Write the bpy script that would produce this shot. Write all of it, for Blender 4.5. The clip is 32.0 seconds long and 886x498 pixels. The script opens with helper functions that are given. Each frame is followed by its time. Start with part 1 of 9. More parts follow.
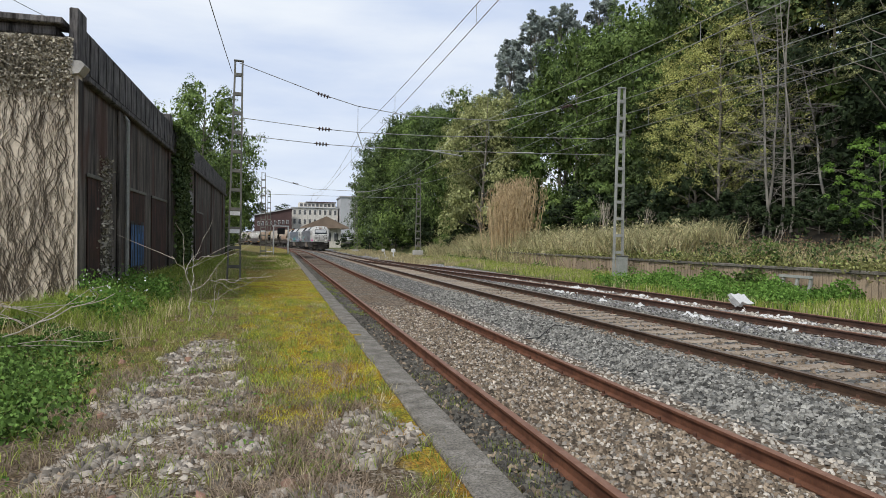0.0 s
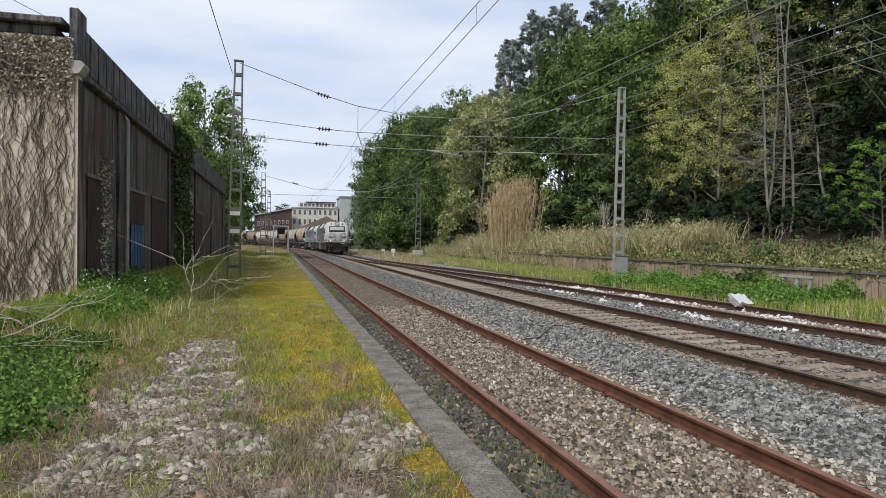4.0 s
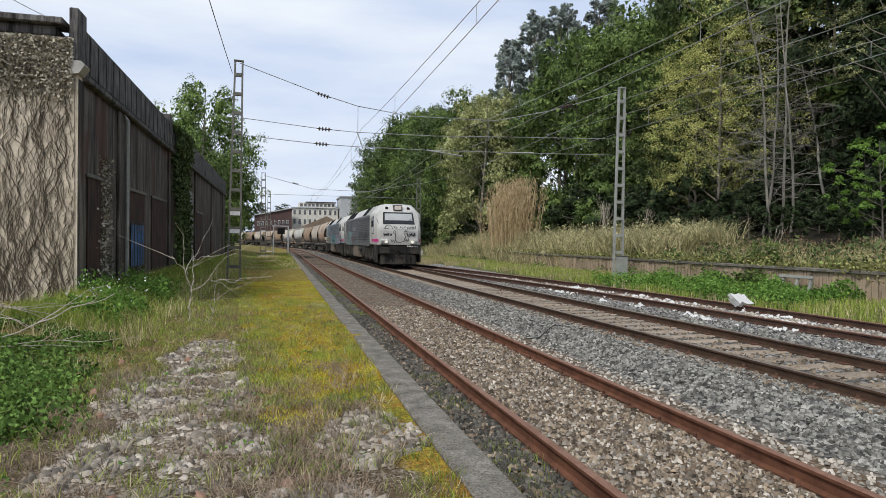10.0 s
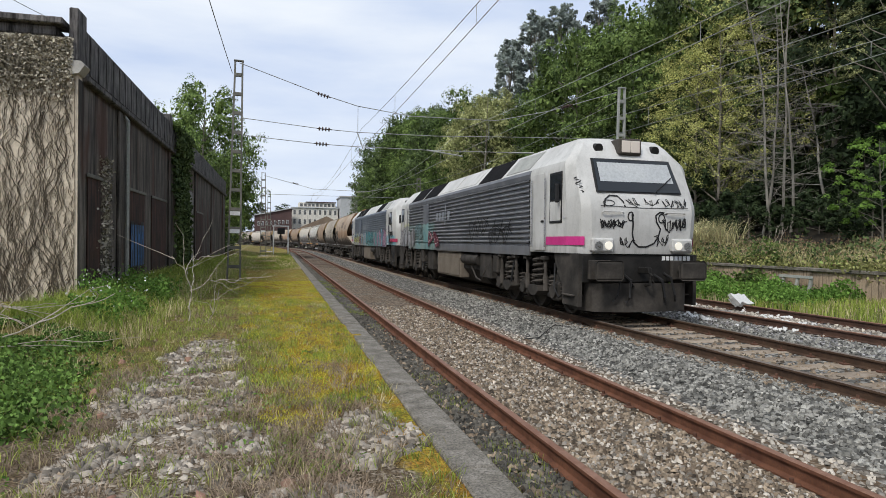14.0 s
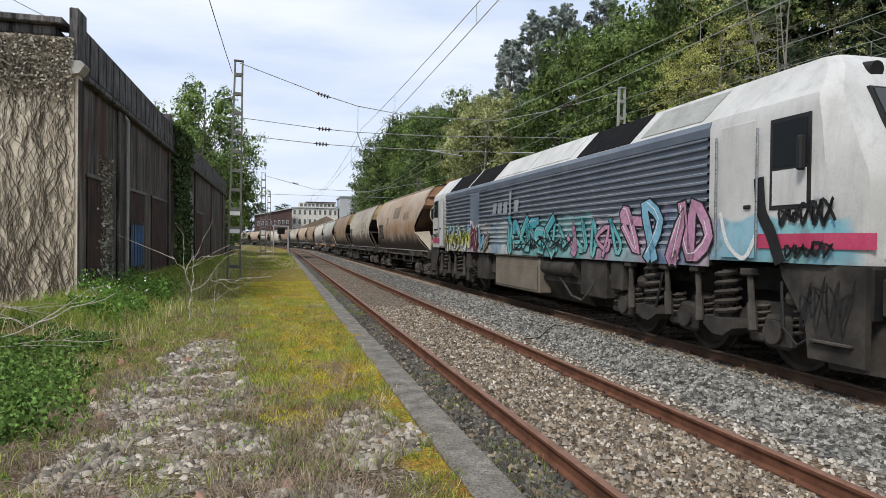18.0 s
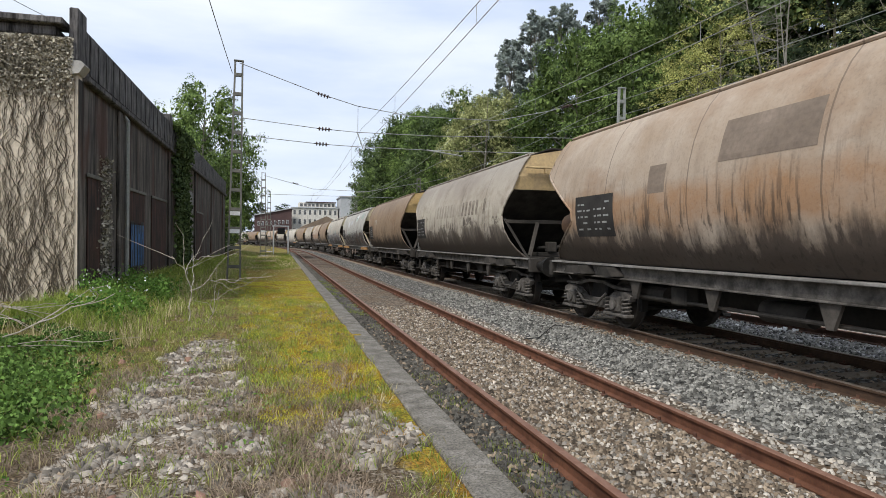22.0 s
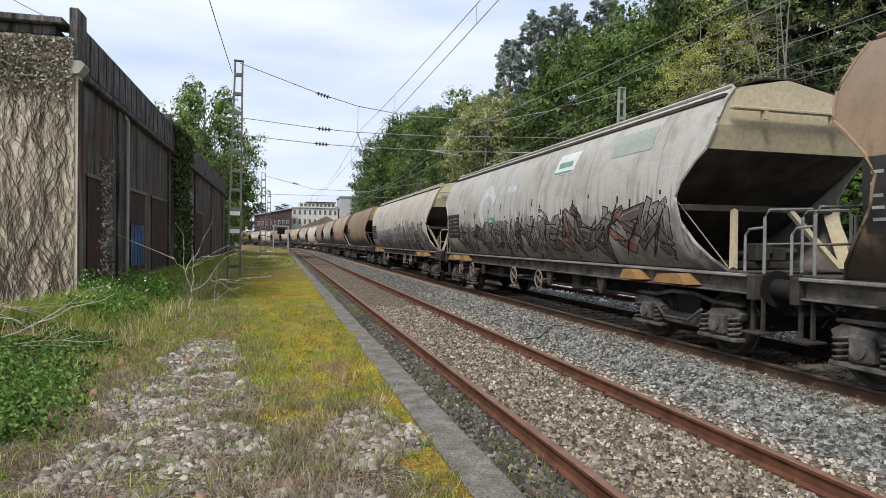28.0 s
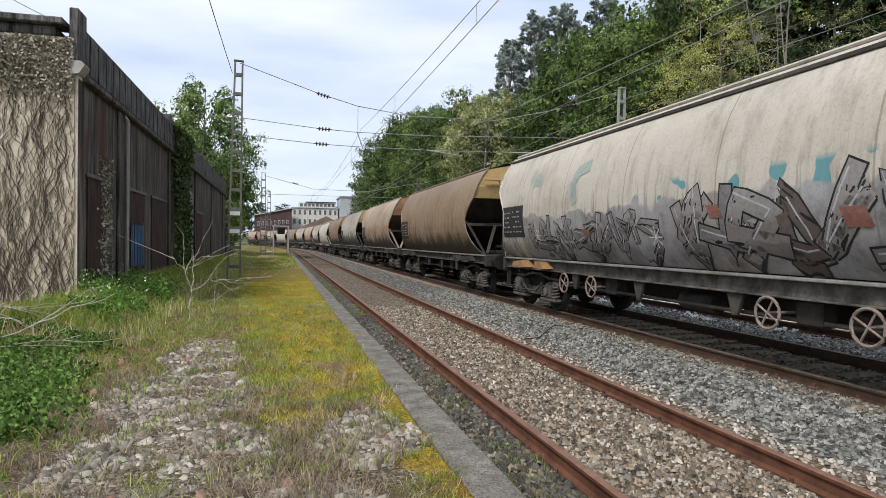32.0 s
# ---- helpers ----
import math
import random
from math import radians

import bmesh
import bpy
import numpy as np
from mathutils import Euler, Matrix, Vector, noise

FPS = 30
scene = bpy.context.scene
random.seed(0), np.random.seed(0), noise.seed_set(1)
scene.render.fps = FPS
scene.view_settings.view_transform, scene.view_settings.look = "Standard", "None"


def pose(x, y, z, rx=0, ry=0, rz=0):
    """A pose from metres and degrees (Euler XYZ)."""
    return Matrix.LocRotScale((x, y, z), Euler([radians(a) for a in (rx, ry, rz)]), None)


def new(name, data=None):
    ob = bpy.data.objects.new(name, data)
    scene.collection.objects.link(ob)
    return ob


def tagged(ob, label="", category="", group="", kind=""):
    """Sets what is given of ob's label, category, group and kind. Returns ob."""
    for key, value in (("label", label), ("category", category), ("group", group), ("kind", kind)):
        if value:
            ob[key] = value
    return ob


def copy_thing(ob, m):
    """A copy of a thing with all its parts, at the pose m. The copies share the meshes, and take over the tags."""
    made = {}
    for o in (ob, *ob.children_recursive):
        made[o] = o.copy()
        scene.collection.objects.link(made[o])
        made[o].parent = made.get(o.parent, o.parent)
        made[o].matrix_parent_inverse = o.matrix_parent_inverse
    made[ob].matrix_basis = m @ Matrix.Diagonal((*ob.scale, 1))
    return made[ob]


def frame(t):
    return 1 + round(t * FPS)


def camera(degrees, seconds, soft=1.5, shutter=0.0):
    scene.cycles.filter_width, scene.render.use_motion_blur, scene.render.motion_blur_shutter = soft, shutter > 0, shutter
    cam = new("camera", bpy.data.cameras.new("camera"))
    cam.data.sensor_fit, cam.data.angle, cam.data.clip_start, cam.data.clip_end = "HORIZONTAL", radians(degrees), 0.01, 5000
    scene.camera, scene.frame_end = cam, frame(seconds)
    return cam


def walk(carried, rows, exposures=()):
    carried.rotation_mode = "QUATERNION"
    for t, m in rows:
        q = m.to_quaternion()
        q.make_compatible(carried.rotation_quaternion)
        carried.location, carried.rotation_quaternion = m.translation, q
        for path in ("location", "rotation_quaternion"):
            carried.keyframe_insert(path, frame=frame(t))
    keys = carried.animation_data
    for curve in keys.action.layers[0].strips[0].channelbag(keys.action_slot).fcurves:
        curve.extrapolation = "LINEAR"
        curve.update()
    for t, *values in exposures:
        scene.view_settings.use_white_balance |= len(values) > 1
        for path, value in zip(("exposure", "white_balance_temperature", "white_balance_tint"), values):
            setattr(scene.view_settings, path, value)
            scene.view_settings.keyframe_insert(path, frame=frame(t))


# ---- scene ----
cam = camera(70, 32.0, 0.5)
EYE = (0.0, 0.0, 1.72)
AIM = Matrix.Translation(EYE) @ pose(0, 0, 0, 90 - 0.63, 0, -14.5) @ pose(0, 0, 0, 0, 0, 0.7)
walk(cam, [(0.0, AIM), (32.0, AIM)], [(0.0, 0.0), (13.0, 0.02), (17.0, 0.1), (23.0, 0.16), (32.0, 0.16)])

# ---- world, sun ----
SUN_EL, SUN_AZ = 48, 226
world = bpy.data.worlds.new("sky")
scene.world = world
world.use_nodes = True
wn, wl = world.node_tree.nodes, world.node_tree.links
wn.clear()
w_out, w_bg = wn.new("ShaderNodeOutputWorld"), wn.new("ShaderNodeBackground")
w_sky, w_co, w_map = wn.new("ShaderNodeTexSky"), wn.new("ShaderNodeTexCoord"), wn.new("ShaderNodeMapping")
w_no, w_no2, w_ramp = wn.new("ShaderNodeTexNoise"), wn.new("ShaderNodeTexNoise"), wn.new("ShaderNodeValToRGB")
w_mul, w_mix = wn.new("ShaderNodeVectorMath"), wn.new("ShaderNodeMix")
w_sky.sky_type, w_sky.sun_disc = "NISHITA", False
w_sky.sun_elevation, w_sky.sun_rotation = radians(SUN_EL), radians(SUN_AZ)
w_mul.operation = "SCALE"
w_mul.inputs["Scale"].default_value = 0.1
w_map.inputs["Scale"].default_value = (1.0, 1.0, 4.5)
w_no.inputs["Scale"].default_value, w_no.inputs["Detail"].default_value = 1.9, 7
w_no.inputs["Roughness"].default_value = 0.52
w_ramp.color_ramp.elements[0].position, w_ramp.color_ramp.elements[0].color = 0.36, (0.6, 0.705, 0.92, 1)
w_ramp.color_ramp.elements[1].position, w_ramp.color_ramp.elements[1].color = 0.66, (0.9, 0.955, 1.03, 1)
w_mix.data_type = "RGBA"
w_mix.inputs[0].default_value = 0.9
wl.new(w_co.outputs["Generated"], w_map.inputs["Vector"])
wl.new(w_map.outputs[0], w_no.inputs["Vector"])
wl.new(w_no.outputs["Fac"], w_ramp.inputs[0])
wl.new(w_sky.outputs[0], w_mul.inputs[0])
wl.new(w_mul.outputs[0], w_mix.inputs[6])
wl.new(w_ramp.outputs[0], w_mix.inputs[7])
wl.new(w_mix.outputs[2], w_bg.inputs[0])
w_bg.inputs[1].default_value = 1.02
wl.new(w_bg.outputs[0], w_out.inputs[0])

sun = new("sun", bpy.data.lights.new("sun", "SUN"))
sun.data.energy, sun.data.angle, sun.data.color = 2.5, radians(12), (1.0, 0.96, 0.9)
sun.rotation_euler = (radians(90 - SUN_EL), 0, radians(180 - SUN_AZ))


# ---- materials ----
class Nodes:
    """A material's node tree, wired through short calls."""

    def __init__(self, name):
        self.m = bpy.data.materials.new(name)
        self.m.use_nodes = True
        self.t = self.m.node_tree
        self.b = self.t.nodes["Principled BSDF"]
        self.co = self.t.nodes.new("ShaderNodeTexCoord").outputs["Object"]

    def put(self, sock, v):
        if isinstance(v, bpy.types.NodeSocket):
            self.t.links.new(v, sock)
        elif isinstance(v, tuple) and len(v) == 3 and sock.type == "RGBA":
            sock.default_value = (*v, 1)
        else:
            sock.default_value = v

    def noise(self, scale, detail=4, rough=0.55, stretch=None, dist=0.0):
        n = self.t.nodes.new("ShaderNodeTexNoise")
        n.inputs["Scale"].default_value, n.inputs["Detail"].default_value = scale, detail
        n.inputs["Roughness"].default_value, n.inputs["Distortion"].default_value = rough, dist
        self.t.links.new(self.mapped(stretch), n.inputs["Vector"])
        return n.outputs["Fac"]

    def mapped(self, stretch, loc=(0, 0, 0)):
        if not stretch:
            return self.co
        p = self.t.nodes.new("ShaderNodeMapping")
        p.inputs["Scale"].default_value, p.inputs["Location"].default_value = stretch, loc
        self.t.links.new(self.co, p.inputs["Vector"])
        return p.outputs[0]

    def voronoi(self, scale, feature="F1", stretch=None, vec=None):
        n = self.t.nodes.new("ShaderNodeTexVoronoi")
        n.feature = feature
        n.inputs["Scale"].default_value = scale
        self.t.links.new(vec or self.mapped(stretch), n.inputs["Vector"])
        return n

    def ramp(self, v, *stops):
        r = self.t.nodes.new("ShaderNodeValToRGB")
        e = r.color_ramp.elements
        while len(e) < len(stops):
            e.new(0.5)
        for k, (p, c) in zip(e, stops):
            k.position, k.color = p, ((c, c, c, 1) if not isinstance(c, tuple) else (*c, 1))
        self.put(r.inputs[0], v)
        return r.outputs[0]

    def mix(self, f, a, b, kind="MIX"):
        n = self.t.nodes.new("ShaderNodeMix")
        n.data_type, n.blend_type = "RGBA", kind
        self.put(n.inputs[0], f), self.put(n.inputs[6], a), self.put(n.inputs[7], b)
        return n.outputs[2]

    def math(self, op, a, b=0.5, c=0.0):
        n = self.t.nodes.new("ShaderNodeMath")
        n.operation = op
        self.put(n.inputs[0], a), self.put(n.inputs[1], b), self.put(n.inputs[2], c)
        return n.outputs[0]

    def xyz(self):
        n = self.t.nodes.new("ShaderNodeSeparateXYZ")
        self.t.links.new(self.co, n.inputs[0])
        return n.outputs

    def rand(self, island=False):
        if island:
            return self.t.nodes.new("ShaderNodeNewGeometry").outputs["Random Per Island"]
        return self.t.nodes.new("ShaderNodeObjectInfo").outputs["Random"]

    def vary(self, col, amount=0.3, island=False):
        v = self.math("MULTIPLY_ADD", self.rand(island), amount * 2, 1 - amount)
        n = self.t.nodes.new("ShaderNodeHueSaturation")
        self.put(n.inputs["Value"], v), self.put(n.inputs["Color"], col)
        return n.outputs[0]

    def done(self, col, rough=0.8, metal=0.0, bump=None, height=0.02, strength=0.6, spec=0.3):
        self.put(self.b.inputs["Base Color"], col), self.put(self.b.inputs["Roughness"], rough)
        self.put(self.b.inputs["Metallic"], metal)
        self.b.inputs["Specular IOR Level"].default_value = spec
        if bump is not None:
            n = self.t.nodes.new("ShaderNodeBump")
            n.inputs["Strength"].default_value, n.inputs["Distance"].default_value = strength, height
            self.put(n.inputs["Height"], bump)
            self.t.links.new(n.outputs[0], self.b.inputs["Normal"])
        return self.m


def plain(name, a, b, scale=3.0, fine=40.0, rough=0.8, metal=0.0, height=0.004, grime=0.25, stretch=None, rnd=0.0, spec=0.3, island=False):
    """Two colours in large patches, fine grain on top, a little relief."""
    k = Nodes(name)
    g = k.noise(fine, 5, 0.6, stretch)
    c = k.mix(k.ramp(k.noise(scale, 5, 0.6, stretch), (0.35, 0.0), (0.68, 1.0)), a, b)
    c = k.mix(k.ramp(g, (0.3, grime), (0.6, 0.0)), c, (0.02, 0.018, 0.015))
    if rnd:
        c = k.vary(c, rnd, island)
    r = k.math("MULTIPLY_ADD", g, 0.3, rough - 0.15)
    return k.done(c, r, metal, g, height, spec=spec)


def leafy(name, a, b, rnd=0.35, trans=0.2, clump=0.9):
    """Leaves: a tone for each bough, another for each leaf, a little light let through."""
    k = Nodes(name)
    tone = k.ramp(k.noise(clump, 3, 0.6), (0.36, 0.0), (0.64, 1.0))
    c = k.mix(k.math("MULTIPLY_ADD", k.rand(True), 0.55, k.math("MULTIPLY", tone, 0.45)), a, b)
    c = k.vary(c, rnd * 0.6)
    c = k.vary(c, rnd, True)
    k.done(c, 0.7, spec=0.12)
    t = k.t.nodes.new("ShaderNodeBsdfTranslucent")
    k.t.links.new(c, t.inputs[0])
    x = k.t.nodes.new("ShaderNodeMixShader")
    x.inputs[0].default_value = trans
    k.t.links.new(k.b.outputs[0], x.inputs[1]), k.t.links.new(t.outputs[0], x.inputs[2])
    k.t.links.new(x.outputs[0], k.t.nodes["Material Output"].inputs[0])
    return k.m


def stony(name, stops, scale, height=0.03, soil=(0.1, 0.08, 0.05), cover=0.0, patch=1.2):
    """Loose stones seen from afar: cells with a colour each, in patches of soil."""
    k = Nodes(name)
    v = k.voronoi(scale)
    s = k.t.nodes.new("ShaderNodeSeparateColor")
    k.t.links.new(v.outputs["Color"], s.inputs[0])
    c = k.ramp(s.outputs[0], *stops)
    d = v.outputs["Distance"]
    # shade in the gaps between stones, painted as near-black cell borders
    c = k.mix(k.ramp(d, (0.42, 0.0), (0.8, 0.75)), c, (0.03, 0.027, 0.022))
    c = k.mix(k.ramp(k.noise(patch, 6, 0.65), (0.5 - cover * 0.5, 0.0), (0.75 - cover * 0.5, 0.85)), c, soil)
    c = k.mix(k.ramp(k.noise(60, 3), (0.35, 0.25), (0.6, 0.0)), c, (0.03, 0.03, 0.03))
    return k.done(c, 0.9, 0, k.math("SUBTRACT", 1.0, d), height, 0.9, 0.2)


M = {}
M["ballast"] = stony("grey_ballast", ((0.0, (0.035, 0.033, 0.03)), (0.35, (0.1, 0.096, 0.086)), (0.7, (0.23, 0.222, 0.2)), (1.0, (0.48, 0.455, 0.41))), 17, cover=-0.15, soil=(0.19, 0.135, 0.085))
M["ballast_brown"] = stony("weathered_ballast", ((0.0, (0.04, 0.031, 0.022)), (0.4, (0.13, 0.1, 0.072)), (1.0, (0.46, 0.4, 0.32))), 19, cover=0.2, soil=(0.15, 0.098, 0.056))
M["ballast_dark"] = stony("oily_ballast", ((0.0, (0.035, 0.03, 0.025)), (0.5, (0.09, 0.08, 0.06)), (1.0, (0.24, 0.22, 0.19))), 17, cover=0.1, soil=(0.06, 0.055, 0.03))
M["ballast_pale"] = stony("pale_ballast", ((0.0, (0.12, 0.11, 0.11)), (0.5, (0.3, 0.29, 0.29)), (1.0, (0.6, 0.58, 0.57))), 15, cover=-0.2, soil=(0.5, 0.47, 0.45), patch=3.0)


# bare gravel on the platform, as ellipses in plan: centre, half widths
GRAVEL = ((-0.95, 6.6, 0.75, 1.3), (-0.95, 8.8, 0.5, 1.7), (-0.75, 4.7, 0.85, 1.05), (0.72, 4.9, 0.5, 0.75), (-0.3, 3.3, 1.2, 0.8))


def gravel(x, y):
    """How far inside a gravel patch a place lies: 1 in the middle, 0 at the rim."""
    return max(1 - math.hypot((x - cx) / rx, (y - cy) / ry) for cx, cy, rx, ry in GRAVEL)


def moss_left(y):
    """The ragged left side of the moss carpet."""
    return -0.25 - 0.075 * (min(y, 30) - 7)


def platform_ground():
    """Old platform surface: stony patches in dry soil, a moss carpet beside the edge stones and thin grass."""
    k = Nodes("platform_ground")
    x = k.xyz()
    v = k.voronoi(42)
    sp = k.t.nodes.new("ShaderNodeSeparateColor")
    k.t.links.new(v.outputs["Color"], sp.inputs[0])
    fine = k.ramp(sp.outputs[0], (0.0, (0.05, 0.038, 0.024)), (0.5, (0.17, 0.13, 0.09)), (1.0, (0.42, 0.36, 0.29)))
    soil = k.mix(k.noise(9, 6, 0.7), (0.06, 0.042, 0.025), (0.22, 0.155, 0.095))
    soil = k.mix(k.ramp(k.noise(3.0, 5, 0.7), (0.4, 0.15), (0.6, 0.85)), soil, fine)
    moss = k.mix(k.ramp(k.noise(2.2, 6, 0.7), (0.38, 0.0), (0.6, 1.0)), (0.42, 0.22, 0.035), (0.4, 0.36, 0.035))
    moss = k.mix(k.ramp(k.noise(14, 5, 0.7), (0.36, 0.75), (0.56, 0.0)), moss, (0.085, 0.07, 0.02))
    turf = k.mix(k.ramp(k.noise(1.1, 6, 0.7), (0.4, 0.0), (0.62, 1.0)), (0.3, 0.2, 0.085), (0.21, 0.23, 0.05))
    turf = k.mix(k.ramp(k.noise(12, 5, 0.7), (0.38, 0.75), (0.58, 0.0)), turf, (0.06, 0.055, 0.02))
    rag = k.math("MULTIPLY_ADD", k.noise(1.6, 6, 0.7), 2.0, -1.0)
    c = k.mix(k.ramp(k.math("MULTIPLY_ADD", rag, 0.6, k.math("MULTIPLY_ADD", x[1], 0.3, -1.95)), (0.0, 0.0), (0.5, 1.0)), soil, turf)
    # stony patches
    rim = None
    for cx, cy, rx, ry in GRAVEL:
        dx, dy = k.math("MULTIPLY_ADD", x[0], 1 / rx, -cx / rx), k.math("MULTIPLY_ADD", x[1], 1 / ry, -cy / ry)
        d = k.math("SUBTRACT", 1.0, k.math("SQRT", k.math("ADD", k.math("MULTIPLY", dx, dx), k.math("MULTIPLY", dy, dy))))
        rim = d if rim is None else k.math("MAXIMUM", rim, d)
    c = k.mix(k.ramp(k.math("MULTIPLY_ADD", rag, 0.5, rim), (-0.05, 0.0), (0.25, 1.0)), c, k.mix(0.5, soil, fine))
    # moss carpet, and an orange fringe of it against the near edge stones
    left = k.math("ADD", x[0], k.math("MULTIPLY_ADD", k.math("MINIMUM", x[1], 30.0), 0.075, -0.275))
    near = k.math("MULTIPLY_ADD", x[1], 0.7, -3.9)
    carpet = k.math("ADD", k.math("MINIMUM", k.math("MULTIPLY", left, 1.3), near), k.math("MULTIPLY", rag, 0.7))
    c = k.mix(k.math("MULTIPLY", k.ramp(carpet, (0.0, 0.0), (0.35, 1.0)), k.ramp(k.math("MULTIPLY", x[1], 0.02), (0.3, 0.95), (0.75, 0.3))), c, moss)
    fringe = k.math("ADD", k.math("MULTIPLY_ADD", x[0], 2.2, -1.75), k.math("MULTIPLY", rag, 0.9))
    c = k.mix(k.math("MULTIPLY", k.ramp(fringe, (0.0, 0.0), (0.3, 0.95)), k.math("LESS_THAN", x[1], 7.0)), c, moss)
    c = k.mix(k.ramp(k.noise(45, 4), (0.36, 0.65), (0.56, 0.0)), c, (0.03, 0.024, 0.012))
    return k.done(c, 0.95, 0, k.mix(0.5, k.noise(25, 5), v.outputs["Distance"]), 0.04, 0.9, 0.1)


M["platform"] = platform_ground()
# bank soil near black: the shade below the trees is put into its colour
M["soil"] = plain("shaded_hill_soil", (0.014, 0.012, 0.008), (0.036, 0.028, 0.017), 0.6, 9, 0.95, height=0.05)
M["turf"] = plain("rough_turf", (0.06, 0.085, 0.02), (0.14, 0.13, 0.045), 0.9, 22, 0.95, height=0.03)
M["field"] = plain("far_field", (0.05, 0.07, 0.025), (0.1, 0.1, 0.045), 0.05, 2, 0.95)
M["rail_rust"] = plain("rusty_rail_steel", (0.1, 0.04, 0.022), (0.19, 0.082, 0.045), 5, 60, 0.85, 0.1, 0.001, 0.35)
M["rail_brown"] = plain("brown_rail_steel", (0.06, 0.035, 0.022), (0.11, 0.065, 0.04), 5, 60, 0.7, 0.15, 0.001, 0.35)
M["rail_dark"] = plain("dark_rust_rail_steel", (0.062, 0.034, 0.024), (0.11, 0.06, 0.042), 5, 60, 0.85, 0.1, 0.001, 0.4)
M["rail_top"] = plain("worn_rail_head", (0.2, 0.15, 0.12), (0.3, 0.25, 0.21), 9, 80, 0.42, 0.6, 0.0005, 0.1)
M["rail_top_rust"] = plain("dull_rail_head", (0.2, 0.1, 0.065), (0.28, 0.16, 0.11), 9, 80, 0.65, 0.2, 0.0005, 0.2)
M["sleeper"] = plain("stained_concrete_sleeper", (0.24, 0.185, 0.13), (0.36, 0.3, 0.235), 4, 40, 0.9, rnd=0.2)
M["sleeper_wood"] = plain("tarred_wooden_sleeper", (0.07, 0.05, 0.035), (0.14, 0.1, 0.07), 4, 30, 0.9, rnd=0.25, stretch=(1, 6, 6))
M["clip"] = plain("rusty_clip", (0.09, 0.04, 0.025), (0.16, 0.085, 0.055), 9, 60, 0.85)
M["coping"] = plain("mossy_grey_concrete", (0.14, 0.125, 0.1), (0.3, 0.275, 0.235), 5, 60, 0.95, height=0.01, grime=0.8)
M["mast"] = plain("grey_painted_steel", (0.3, 0.31, 0.28), (0.42, 0.42, 0.38), 3, 30, 0.6, 0.2, 0.001, 0.3)
M["mast_dark"] = plain("weathered_steel", (0.13, 0.13, 0.11), (0.22, 0.21, 0.18), 3, 30, 0.7, 0.2, 0.001, 0.3)
M["concrete"] = plain("pale_concrete", (0.4, 0.38, 0.34), (0.52, 0.5, 0.46), 2, 30, 0.9, height=0.004)
M["wire"] = plain("wire_steel", (0.3, 0.3, 0.29), (0.4, 0.4, 0.38), 3, 30, 0.5, 0.4)
M["insulator"] = plain("brown_insulator", (0.05, 0.03, 0.025), (0.08, 0.05, 0.04), 3, 30, 0.3)
M["white"] = plain("white_paint", (0.68, 0.68, 0.66), (0.76, 0.76, 0.74), 3, 30, 0.6)
M["black"] = plain("black_paint", (0.012, 0.012, 0.013), (0.02, 0.02, 0.02), 3, 30, 0.6)
M["bark"] = plain("grey_bark", (0.13, 0.115, 0.09), (0.25, 0.23, 0.19), 3, 26, 0.95, stretch=(1, 1, 0.3))
M["dry_twig"] = plain("bleached_twigs", (0.36, 0.31, 0.245), (0.56, 0.5, 0.42), 3, 30, 0.9)
M["leaf_a"] = leafy("dark_green_leaves", (0.022, 0.042, 0.018), (0.15, 0.2, 0.075))
M["leaf_b"] = leafy("mid_green_leaves", (0.034, 0.072, 0.02), (0.215, 0.29, 0.085))
M["leaf_y"] = leafy("yellow_green_spring_leaves", (0.3, 0.32, 0.08), (0.58, 0.58, 0.22))
M["leaf_e"] = leafy("blue_grey_eucalyptus_leaves", (0.14, 0.17, 0.15), (0.36, 0.4, 0.36))
M["leaf_o"] = leafy("olive_leaves", (0.17, 0.19, 0.07), (0.42, 0.43, 0.2))
M["reed"] = leafy("dry_reed", (0.4, 0.29, 0.15), (0.66, 0.52, 0.32), 0.25, 0.2)
M["straw"] = leafy("dry_grass", (0.3, 0.25, 0.12), (0.62, 0.54, 0.33), 0.3, 0.25)
M["grass"] = leafy("green_grass", (0.17, 0.24, 0.04), (0.38, 0.43, 0.1), 0.35, 0.3, 1.5)
M["weed"] = leafy("fresh_weed_leaves", (0.07, 0.16, 0.025), (0.24, 0.4, 0.09), 0.3, 0.3, 2.0)
M["mossy"] = leafy("moss_grass", (0.36, 0.29, 0.03), (0.54, 0.52, 0.07), 0.3, 0.3, 2.0)
M["ivy_dry"] = leafy("withered_ivy_leaves", (0.18, 0.16, 0.12), (0.52, 0.48, 0.39), 0.4, 0.1)
M["stem"] = plain("dry_ivy_stems", (0.06, 0.046, 0.032), (0.2, 0.165, 0.12), 3, 30, 0.95)
M["stone"] = plain("ballast_stone", (0.1, 0.098, 0.088), (0.32, 0.31, 0.276), 6, 60, 0.9, rnd=0.8, island=True, height=0.002)
M["stone_pale"] = plain("pale_gravel_stone", (0.27, 0.235, 0.19), (0.5, 0.455, 0.39), 6, 60, 0.9, rnd=0.6, island=True, height=0.002)
M["stone_brown"] = plain("brown_ballast_stone", (0.105, 0.077, 0.052), (0.32, 0.255, 0.182), 6, 60, 0.9, rnd=0.75, island=True, height=0.002)
M["stone_platform"] = plain("brown_grey_platform_stone", (0.2, 0.17, 0.133), (0.42, 0.375, 0.315), 4, 60, 0.95, rnd=0.6, island=True, height=0.003)
M["stone_dark"] = plain("dark_ballast_stone", (0.06, 0.055, 0.045), (0.13, 0.12, 0.1), 6, 60, 0.9, rnd=0.55, island=True, height=0.002)


